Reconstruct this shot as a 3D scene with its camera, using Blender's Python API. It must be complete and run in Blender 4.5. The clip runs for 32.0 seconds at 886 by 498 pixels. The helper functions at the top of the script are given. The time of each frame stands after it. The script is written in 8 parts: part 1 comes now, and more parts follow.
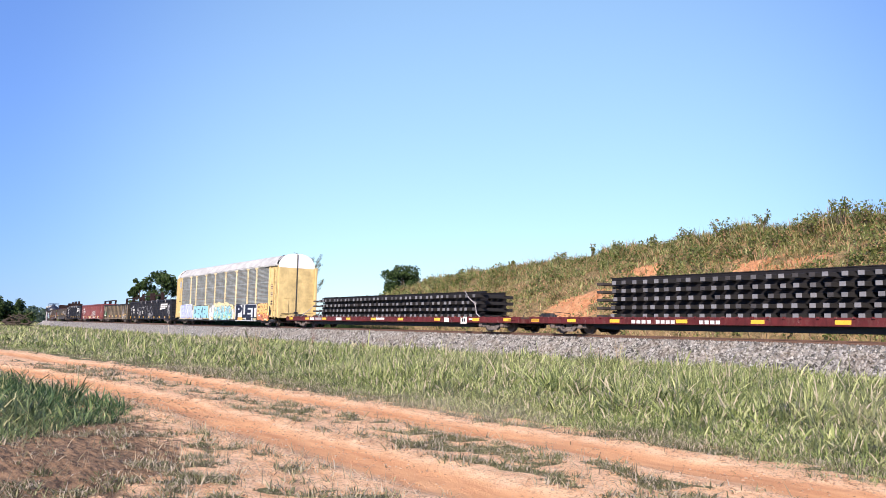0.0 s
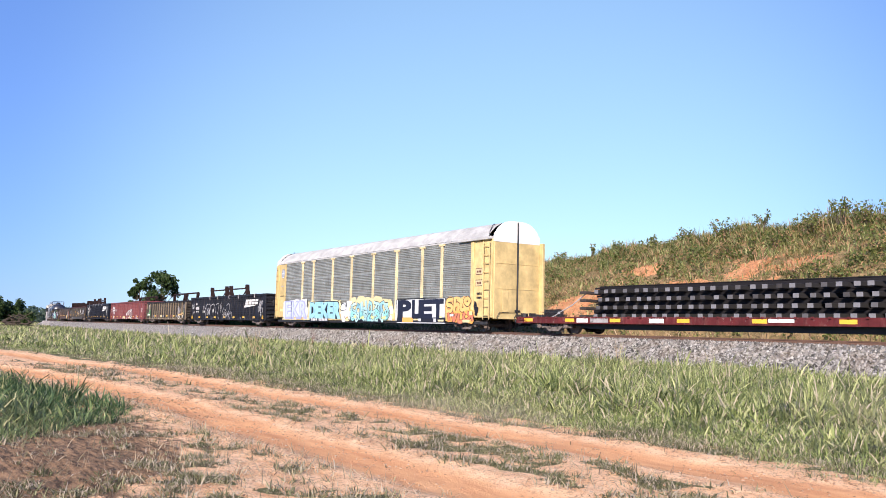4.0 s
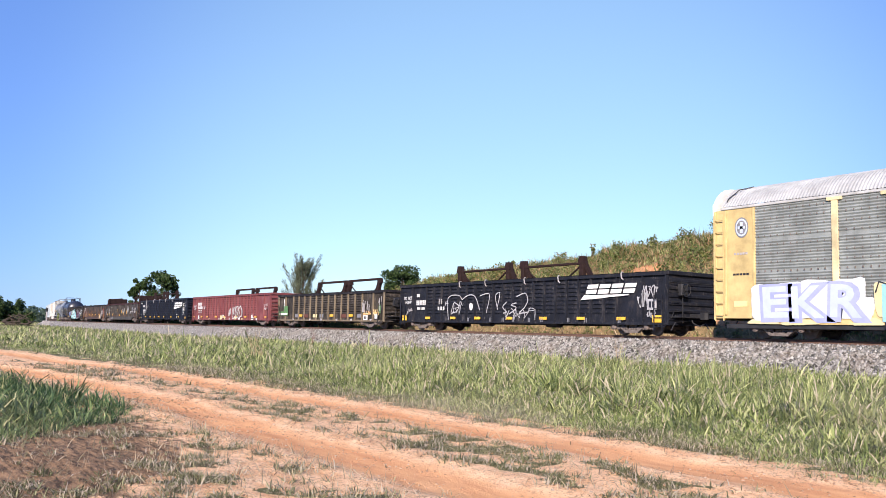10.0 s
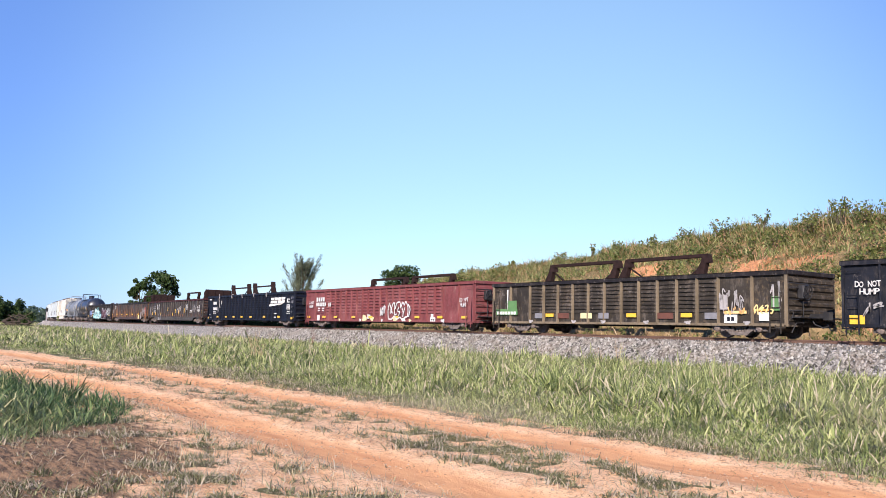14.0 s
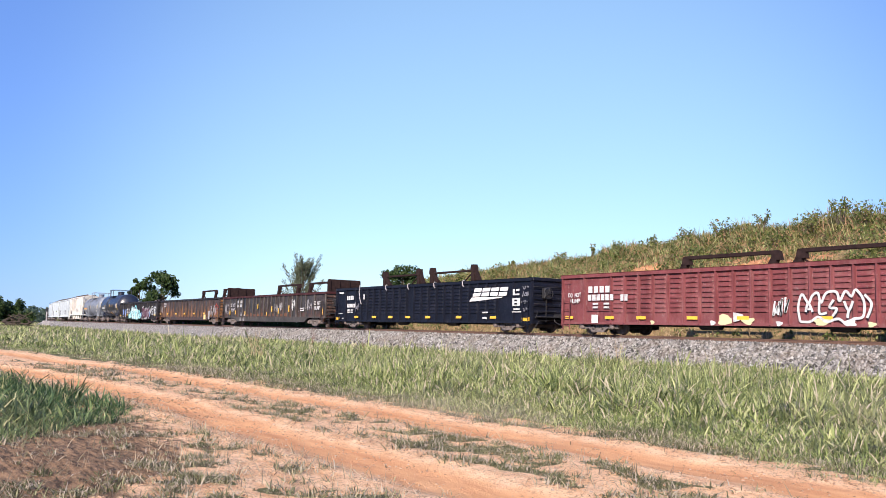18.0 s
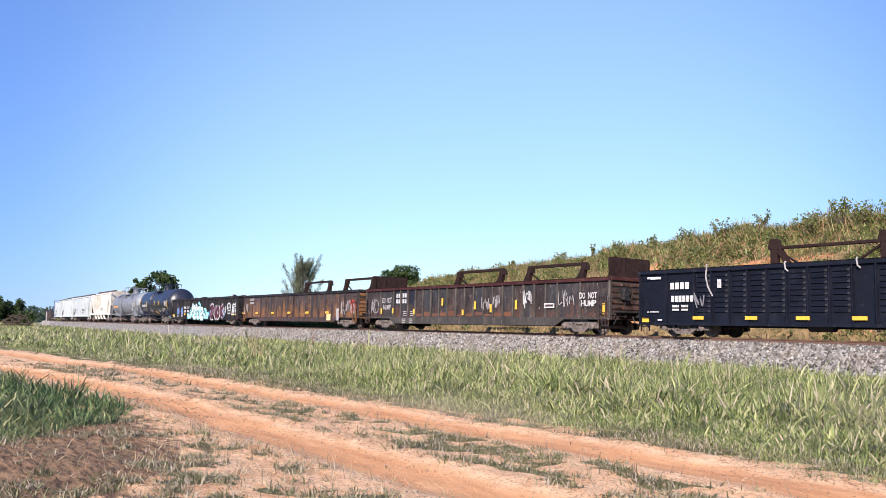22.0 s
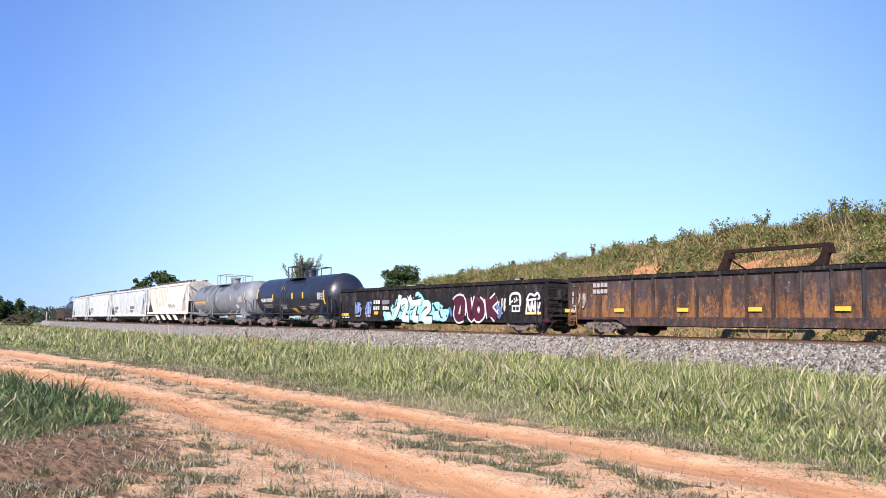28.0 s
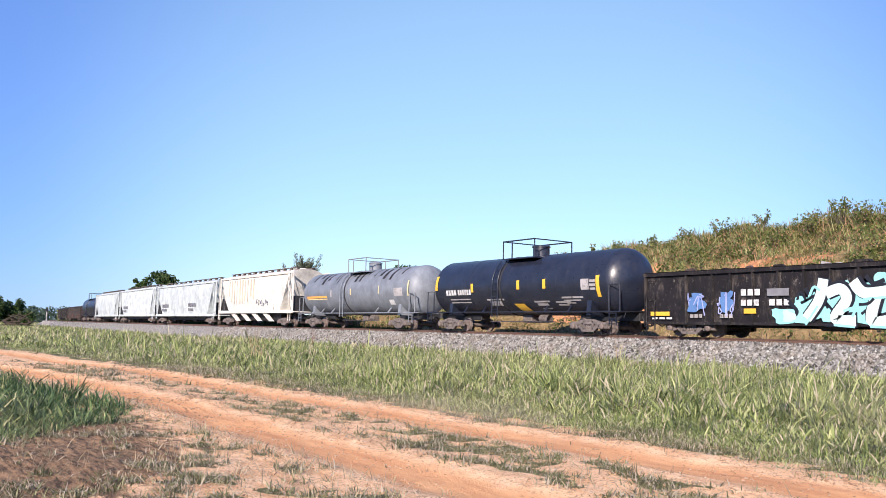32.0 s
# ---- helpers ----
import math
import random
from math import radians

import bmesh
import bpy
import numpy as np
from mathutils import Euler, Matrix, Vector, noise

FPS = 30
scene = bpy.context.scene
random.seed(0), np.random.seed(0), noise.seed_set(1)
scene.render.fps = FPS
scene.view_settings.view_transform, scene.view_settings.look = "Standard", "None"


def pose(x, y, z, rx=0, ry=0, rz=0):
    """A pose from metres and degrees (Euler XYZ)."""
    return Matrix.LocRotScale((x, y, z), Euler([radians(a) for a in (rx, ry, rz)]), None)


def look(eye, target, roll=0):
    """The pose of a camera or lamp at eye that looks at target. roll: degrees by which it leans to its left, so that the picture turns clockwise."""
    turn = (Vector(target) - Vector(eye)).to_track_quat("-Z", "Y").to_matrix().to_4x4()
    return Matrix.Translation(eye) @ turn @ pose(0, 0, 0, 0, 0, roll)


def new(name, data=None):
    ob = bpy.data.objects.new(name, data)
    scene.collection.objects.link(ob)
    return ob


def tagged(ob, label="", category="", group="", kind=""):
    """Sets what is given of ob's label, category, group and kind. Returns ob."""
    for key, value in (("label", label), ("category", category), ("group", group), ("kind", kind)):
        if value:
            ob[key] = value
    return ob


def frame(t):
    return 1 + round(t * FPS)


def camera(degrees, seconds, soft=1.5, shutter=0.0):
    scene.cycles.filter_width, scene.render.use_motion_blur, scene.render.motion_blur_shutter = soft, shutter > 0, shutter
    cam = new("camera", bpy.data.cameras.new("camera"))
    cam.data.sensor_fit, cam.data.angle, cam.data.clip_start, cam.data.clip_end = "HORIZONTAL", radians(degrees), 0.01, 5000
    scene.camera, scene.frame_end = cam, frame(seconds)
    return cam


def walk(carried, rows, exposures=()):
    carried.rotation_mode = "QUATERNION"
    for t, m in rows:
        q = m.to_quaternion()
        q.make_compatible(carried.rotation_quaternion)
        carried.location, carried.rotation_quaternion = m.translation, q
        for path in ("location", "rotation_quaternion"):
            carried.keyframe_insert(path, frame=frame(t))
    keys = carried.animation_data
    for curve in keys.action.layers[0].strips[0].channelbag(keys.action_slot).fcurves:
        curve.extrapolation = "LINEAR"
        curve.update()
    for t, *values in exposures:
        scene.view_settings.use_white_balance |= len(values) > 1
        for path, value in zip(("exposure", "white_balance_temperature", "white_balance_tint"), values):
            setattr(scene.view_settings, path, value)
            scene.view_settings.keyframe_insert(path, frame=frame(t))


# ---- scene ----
# ---------------- camera ----------------
EYE = Vector((0.0, 0.0, 1.25))
YAW, PITCH, ROLL = 0.957173, 0.095991, 1.3196
AIM = EYE + Vector((-math.sin(YAW) * math.cos(PITCH), math.cos(YAW) * math.cos(PITCH), math.sin(PITCH)))
cam = camera(56.13, 32.0, soft=0.55)
walk(cam, [(0.0, look(EYE, AIM, ROLL)), (32.0, look(EYE, AIM, ROLL))], exposures=[(0.0, 0.7), (32.0, 0.7)])

# ---------------- sky and sun ----------------
SUN_EL, SUN_AZ = 25.0, 143.0          # degrees; azimuth clockwise from +Y
sun_from = Vector((math.sin(radians(SUN_AZ)) * math.cos(radians(SUN_EL)),
                   math.cos(radians(SUN_AZ)) * math.cos(radians(SUN_EL)), math.sin(radians(SUN_EL))))
world = bpy.data.worlds.new("sky")
scene.world = world
world.use_nodes = True
wn, wl = world.node_tree.nodes, world.node_tree.links
sky = wn.new("ShaderNodeTexSky")
sky.sky_type = "NISHITA"
sky.sun_disc = False
sky.sun_elevation, sky.sun_rotation = radians(SUN_EL), radians(SUN_AZ)
sky.altitude, sky.air_density, sky.dust_density, sky.ozone_density = 100, 1.0, 0.0, 4.0
soften = wn.new("ShaderNodeGamma")     # a hazy summer sky: paler overhead, bluer low down
soften.inputs["Gamma"].default_value = 0.52
wl.new(sky.outputs[0], soften.inputs["Color"])
haze = wn.new("ShaderNodeMix")
haze.data_type, haze.blend_type = "RGBA", "MULTIPLY"
haze.inputs[0].default_value = 1.0
haze.inputs[7].default_value = (0.148, 0.192, 0.268, 1)
wl.new(soften.outputs[0], haze.inputs[6])
# a broad bright haze stands opposite the sun; the rest of the sky is a deeper blue
where = wn.new("ShaderNodeTexCoord")
toward = wn.new("ShaderNodeVectorMath")
toward.operation = "DOT_PRODUCT"
toward.inputs[1].default_value = (-0.768, 0.620, 0.160)
wl.new(where.outputs["Generated"], toward.inputs[0])
spread = wn.new("ShaderNodeMapRange")
spread.interpolation_type = "SMOOTHSTEP"
spread.inputs[1].default_value, spread.inputs[2].default_value = 0.835, 1.0
wl.new(toward.outputs["Value"], spread.inputs[0])
veil = wn.new("ShaderNodeMix")
veil.data_type = "RGBA"
veil.inputs[6].default_value, veil.inputs[7].default_value = (0.66, 0.735, 0.95, 1), (1.27, 1.19, 1.0, 1)
wl.new(spread.outputs[0], veil.inputs[0])
whole = wn.new("ShaderNodeMix")
whole.data_type, whole.blend_type = "RGBA", "MULTIPLY"
whole.inputs[0].default_value = 1.0
wl.new(haze.outputs[2], whole.inputs[6])
wl.new(veil.outputs[2], whole.inputs[7])
wl.new(whole.outputs[2], wn["Background"].inputs[0])
wn["Background"].inputs[1].default_value = 1.0
sun = new("sun", bpy.data.lights.new("sun", "SUN"))
sun.data.energy, sun.data.angle, sun.data.color = 5.0, radians(0.55), (1.0, 0.865, 0.765)
sun.matrix_world = look(sun_from * 200, (0, 0, 0))


# ---------------- materials ----------------
class NT:
    """A small writer of node materials."""
    def __init__(self, name):
        self.mat = bpy.data.materials.new(name)
        self.mat.use_nodes = True
        self.n, self.l = self.mat.node_tree.nodes, self.mat.node_tree.links
        self.bsdf = self.n["Principled BSDF"]
        self.co = self.n.new("ShaderNodeTexCoord").outputs["Object"]

    def put(self, sock, value):
        if isinstance(value, bpy.types.NodeSocket):
            self.l.new(value, sock)
        elif isinstance(value, (tuple, list)) and len(value) == 3 and sock.type == "RGBA":
            sock.default_value = (*value, 1)
        else:
            sock.default_value = value

    def mapped(self, scale, shift=None):
        m = self.n.new("ShaderNodeMapping")
        self.l.new(self.co, m.inputs[0])
        m.inputs["Scale"].default_value = scale if isinstance(scale, tuple) else (scale, scale, scale)
        if shift is not None:
            self.l.new(shift, m.inputs["Location"])
        return m.outputs[0]

    def noise(self, scale, detail=4, rough=0.6, shift=None):
        t = self.n.new("ShaderNodeTexNoise")
        self.l.new(self.mapped(scale, shift), t.inputs["Vector"])
        t.inputs["Scale"].default_value = 1.0
        t.inputs["Detail"].default_value, t.inputs["Roughness"].default_value = detail, rough
        return t.outputs[0]

    def ramp(self, fac, a, b, lo=0.0, hi=1.0):
        r = self.n.new("ShaderNodeMapRange")
        self.l.new(fac, r.inputs[0])
        r.inputs[1].default_value, r.inputs[2].default_value = a, b
        r.inputs[3].default_value, r.inputs[4].default_value = lo, hi
        return r.outputs[0]

    def math(self, op, a, b):
        m = self.n.new("ShaderNodeMath")
        m.operation = op
        self.put(m.inputs[0], a)
        self.put(m.inputs[1], b)
        return m.outputs[0]

    def mix(self, fac, a, b, blend="MIX"):
        m = self.n.new("ShaderNodeMix")
        m.data_type, m.blend_type = "RGBA", blend
        self.put(m.inputs[0], fac)
        self.put(m.inputs[6], a)
        self.put(m.inputs[7], b)
        return m.outputs[2]

    def random(self):
        return self.n.new("ShaderNodeObjectInfo").outputs["Random"]

    def island(self):
        return self.n.new("ShaderNodeNewGeometry").outputs["Random Per Island"]

    def attr(self, name):
        a = self.n.new("ShaderNodeAttribute")
        a.attribute_name = name
        return a.outputs["Fac"]

    def done(self, color, rough=0.6, metal=0.0, bump=None, strength=0.3, dist=0.02, spec=0.5):
        self.put(self.bsdf.inputs["Base Color"], color)
        self.put(self.bsdf.inputs["Roughness"], rough)
        self.bsdf.inputs["Metallic"].default_value = metal
        self.bsdf.inputs["Specular IOR Level"].default_value = spec
        if bump is not None:
            b = self.n.new("ShaderNodeBump")
            b.inputs["Strength"].default_value, b.inputs["Distance"].default_value = strength, dist
            self.l.new(bump, b.inputs["Height"])
            self.l.new(b.outputs[0], self.bsdf.inputs["Normal"])
        return self.mat


def tint(c, k):
    return tuple(min(1.0, v * k) for v in c)


def paint(name, color, rust=0.25, rust_color=(0.16, 0.07, 0.035), dust=0.2, rough=0.55, streak=0.5, low=0.0, drip=0.25, gloss=0.25, other=None):
    """Car paint with rust streaks that run down, dust and small chips. low: how much more the foot of the wall rusts."""
    t = NT(name)
    r = t.random()
    shift = t.math("MULTIPLY", r, 37.0)
    grain = t.noise(9.0, 6, 0.7, shift)
    down = t.noise((2.4, 2.4, 0.75), 6, 0.72, shift)
    blot = t.noise(1.3, 5, 0.65, shift)
    base = t.mix(t.ramp(blot, 0.3, 0.7), tint(color, 0.65), tint(color, 1.25))
    if other:                           # some sheets have been painted over or replaced
        pick = t.n.new("ShaderNodeTexWhiteNoise")
        pick.noise_dimensions = "1D"
        t.l.new(r, pick.inputs["W"])
        base = t.mix(t.ramp(pick.outputs["Value"], 0.55, 0.75, 0.0, 0.85), base, other)
    scuff = t.ramp(t.noise((3.0, 3.0, 1.2), 6, 0.75, shift), 0.52, 0.72)
    dusty = t.mix(t.math("MULTIPLY", scuff, dust), base, (0.30, 0.25, 0.21))
    both = t.math("ADD", t.math("MULTIPLY", down, streak), t.math("MULTIPLY", grain, 1 - streak))
    if low:
        sep = t.n.new("ShaderNodeSeparateXYZ")
        t.l.new(t.co, sep.inputs[0])
        both = t.math("ADD", both, t.ramp(sep.outputs[2], 2.1, 0.6, 0.0, low))
    mask = t.ramp(both, 0.64 - 0.28 * rust, 0.72 - 0.2 * rust)
    col = t.mix(t.math("MULTIPLY", mask, min(1.0, 0.5 + rust)), dusty, t.mix(grain, tint(rust_color, 0.5), tint(rust_color, 1.6)))
    grime = t.noise((4.2, 4.2, 0.8), 5, 0.7, t.math("MULTIPLY", r, 11.0))
    col = t.mix(t.ramp(grime, 0.50, 0.68, 0.0, min(0.9, 1.8 * drip)), col, tint(color, 0.28))
    pale = t.noise((5.5, 5.5, 2.6), 6, 0.8, t.math("MULTIPLY", r, 23.0))
    col = t.mix(t.ramp(pale, 0.60, 0.66, 0.0, 1.3 * drip), col, (0.42, 0.37, 0.34))
    col = t.mix(t.ramp(r, 0, 1, 0.0, 0.25), col, tint(color, 0.45))
    return t.done(col, t.ramp(grain, 0.3, 0.7, rough - 0.08, min(1, rough + 0.2)), 0.0, t.noise(22.0, 3), 0.12, 0.01, spec=gloss)


def plain(name, color, rough=0.6, metal=0.0, vary=0.22, scale=6.0, bump=0.15, spec=0.5):
    t = NT(name)
    n = t.noise(scale, 5)
    big = t.noise(scale / 7, 3)
    col = t.mix(t.ramp(n, 0.3, 0.7), tint(color, 1 - vary), tint(color, 1 + vary))
    col = t.mix(t.ramp(big, 0.35, 0.7, 0, 0.4), col, tint(color, 0.7))
    return t.done(col, t.ramp(n, 0.3, 0.7, max(0.05, rough - 0.1), min(1, rough + 0.12)), metal, n, bump, 0.01, spec)


def foliage(name, a, b, c, rough=0.6, dry=None, share=0.15):
    """Leaves and blades: every one a little different, some dry."""
    t = NT(name)
    r = t.island()
    patch, broad = t.noise(0.9, 4), t.noise(0.22, 3)
    col = t.mix(t.ramp(r, 0.0, 0.6), a, b)
    col = t.mix(t.ramp(r, 0.6, 1.0, 0, 1), col, c)
    col = t.mix(t.ramp(patch, 0.50, 0.66, 0, 0.75), col, tint(a, 0.75))
    col = t.mix(t.ramp(broad, 0.5, 0.7, 0, 0.35), col, dry or c)
    if dry:
        w = t.n.new("ShaderNodeTexWhiteNoise")
        w.noise_dimensions = "1D"
        t.l.new(r, w.inputs["W"])
        col = t.mix(t.ramp(w.outputs["Value"], 1 - share - 0.02, 1 - share), col, dry)
    t.bsdf.inputs["Subsurface Weight"].default_value = 0.0
    m = t.done(col, rough, 0, None, spec=0.3)
    # light that passes through a blade
    tr = t.n.new("ShaderNodeBsdfTranslucent")
    mx = t.n.new("ShaderNodeMixShader")
    mx.inputs[0].default_value = 0.3
    t.l.new(col, tr.inputs[0])
    t.l.new(t.bsdf.outputs[0], mx.inputs[1])
    t.l.new(tr.outputs[0], mx.inputs[2])
    t.l.new(mx.outputs[0], t.n["Material Output"].inputs[0])
    return m


def ground_material():
    """Orange and pale sandy soil where 'dirt' is high, litter of dead grass where 'litter' is, thin turf elsewhere; 'pack' is the smooth wheel ruts."""
    t = NT("soil_and_turf")
    dirt, pack, litter = t.attr("dirt"), t.attr("pack"), t.attr("litter")
    fine, mid, big = t.noise(34.0, 6, 0.72), t.noise((3.2, 5.5, 4.0), 6, 0.68), t.noise(0.7, 4)
    soil = t.mix(t.ramp(mid, 0.36, 0.62), (0.66, 0.345, 0.17), (0.92, 0.62, 0.37))
    soil = t.mix(t.ramp(big, 0.35, 0.7, 0, 0.5), soil, (0.87, 0.58, 0.35))
    soil = t.mix(t.math("MULTIPLY", t.ramp(fine, 0.54, 0.62), 0.75), soil, (0.20, 0.12, 0.075))
    soil = t.mix(t.ramp(t.noise(13.0, 5, 0.7), 0.56, 0.64, 0, 0.6), soil, (0.33, 0.20, 0.12))
    rut = t.mix(t.ramp(t.noise((0.8, 6.0, 3.0), 5), 0.3, 0.72), (0.62, 0.285, 0.130), (0.80, 0.445, 0.22))
    rut = t.mix(t.ramp(fine, 0.55, 0.75, 0, 0.3), rut, (0.36, 0.17, 0.09))
    clay = t.mix(t.ramp(t.noise((2.2, 2.2, 0.8), 6, 0.7), 0.35, 0.65), (0.40, 0.155, 0.065), (0.68, 0.36, 0.18))
    clay = t.mix(t.ramp(t.noise((9.0, 9.0, 4.0), 6, 0.75), 0.50, 0.62, 0, 0.75), clay, (0.22, 0.105, 0.06))
    clay = t.mix(t.ramp(t.noise(1.1, 5, 0.7), 0.45, 0.65, 0, 0.7), clay, (0.34, 0.21, 0.12))
    soil = t.mix(t.attr("clay"), soil, clay)
    soil = t.mix(t.ramp(pack, 0.25, 0.9), soil, rut)
    turf = t.mix(t.ramp(mid, 0.3, 0.7), (0.10, 0.105, 0.045), (0.23, 0.19, 0.10))
    turf = t.mix(t.math("MULTIPLY", t.attr("clay"), 0.75), turf, t.mix(t.ramp(mid, 0.4, 0.65), (0.14, 0.10, 0.05), (0.38, 0.25, 0.13)))
    turf = t.mix(t.ramp(fine, 0.5, 0.75, 0, 0.7), turf, (0.055, 0.05, 0.03))
    dead = t.mix(t.ramp(t.noise((4.0, 14.0, 8.0), 6, 0.75), 0.40, 0.62), (0.075, 0.048, 0.032), (0.46, 0.275, 0.145))
    dead = t.mix(t.ramp(fine, 0.5, 0.7, 0, 0.6), dead, (0.14, 0.13, 0.11))
    edge = t.math("ADD", dirt, t.math("MULTIPLY", t.math("SUBTRACT", mid, 0.5), 0.9))
    col = t.mix(t.ramp(edge, 0.40, 0.52), turf, soil)
    le = t.math("ADD", litter, t.math("MULTIPLY", t.math("SUBTRACT", t.noise((1.6, 4.5, 3.0), 6, 0.7), 0.5), 2.2))
    col = t.mix(t.ramp(le, 0.42, 0.60), col, dead)
    h = t.math("ADD", fine, t.math("MULTIPLY", mid, 1.6))
    return t.done(col, 0.95, 0, h, 0.6, 0.03, spec=0.1)


def ballast_material(name, island):
    t = NT(name)
    v = t.n.new("ShaderNodeTexVoronoi")
    t.l.new(t.mapped(17.0), v.inputs["Vector"])
    v.inputs["Scale"].default_value = 1.0
    w = t.n.new("ShaderNodeSeparateColor")
    t.l.new(v.outputs["Color"], w.inputs[0])
    pick = t.island() if island else w.outputs[0]
    col = t.mix(t.ramp(pick, 0.0, 0.7), (0.048, 0.047, 0.044), (0.355, 0.337, 0.305))
    col = t.mix(t.ramp(pick, 0.78, 1.0), col, (0.52, 0.51, 0.48))
    col = t.mix(t.ramp(t.noise(1.2, 4), 0.45, 0.75, 0, 0.45), col, (0.27, 0.205, 0.15))
    return t.done(col, 0.9, 0, t.math("SUBTRACT", 1.0, v.outputs["Distance"]), 0.9, 0.05, spec=0.2)


SOIL = ground_material()
BALLAST, STONE = ballast_material("ballast_bed", False), ballast_material("ballast_stone", True)
RAIL = plain("rusty_rail", (0.13, 0.075, 0.055), 0.75, 0.0, 0.3, 12)
TIE = plain("creosote_wood", (0.085, 0.065, 0.052), 0.85, 0, 0.35, 5)
STEEL_DARK = plain("black_steel", (0.022, 0.022, 0.025), 0.6, 0, 0.4, 5)
TRUCK = plain("dusty_cast_steel", (0.145, 0.122, 0.112), 0.85, 0.0, 0.7, 7)
WHEEL = plain("wheel_steel", (0.17, 0.135, 0.12), 0.7, 0.0, 0.4, 7)
YELLOW = plain("yellow_paint", (0.85, 0.60, 0.16), 0.5, 0, 0.08, 3)
REFLECT = plain("reflector_yellow", (0.80, 0.47, 0.05), 0.35, 0, 0.08, 8)
WHITE = plain("white_paint", (0.80, 0.79, 0.76), 0.55, 0, 0.1, 4)
GRASS = foliage("green_grass", (0.056, 0.080, 0.030), (0.27, 0.325, 0.105), (0.58, 0.60, 0.28), 0.55, (0.54, 0.46, 0.33), 0.12)
LUSH = foliage("lush_grass", (0.030, 0.062, 0.024), (0.085, 0.150, 0.060), (0.30, 0.37, 0.15), 0.45, (0.40, 0.38, 0.20), 0.08)
THIN = foliage("thin_turf", (0.062, 0.066, 0.030), (0.175, 0.175, 0.080), (0.36, 0.345, 0.20), 0.7, (0.46, 0.39, 0.30), 0.28)
WEED = foliage("hill_weeds", (0.070, 0.088, 0.030), (0.235, 0.265, 0.085), (0.50, 0.51, 0.24), 0.6, (0.50, 0.31, 0.18), 0.20)
DRY = foliage("dry_stalks", (0.40, 0.28, 0.17), (0.48, 0.37, 0.22), (0.30, 0.17, 0.11), 0.7)
STRAW = foliage("straw", (0.16, 0.12, 0.08), (0.36, 0.28, 0.18), (0.56, 0.47, 0.32), 0.8)
VERGE = foliage("dry_verge_grass", (0.20, 0.13, 0.07), (0.40, 0.27, 0.15), (0.30, 0.27, 0.12), 0.7, (0.52, 0.40, 0.25), 0.3)
CLOD = foliage("clods", (0.36, 0.20, 0.11), (0.52, 0.31, 0.18), (0.60, 0.46, 0.34), 0.9)
LEAF = foliage("dark_leaves", (0.025, 0.05, 0.015), (0.05, 0.085, 0.025), (0.08, 0.12, 0.035), 0.5)
WISPY = foliage("grey_leaves", (0.09, 0.11, 0.07), (0.14, 0.16, 0.10), (0.19, 0.21, 0.13), 0.6)
# distance haze is mixed into these paler, bluer leaf colours
HAZED_LEAF = foliage("hazed_leaves", (0.06, 0.10, 0.07), (0.09, 0.13, 0.09), (0.11, 0.15, 0.11), 0.7)
BARK = plain("bark", (0.10, 0.075, 0.055), 0.9, 0, 0.35, 5, 0.5)


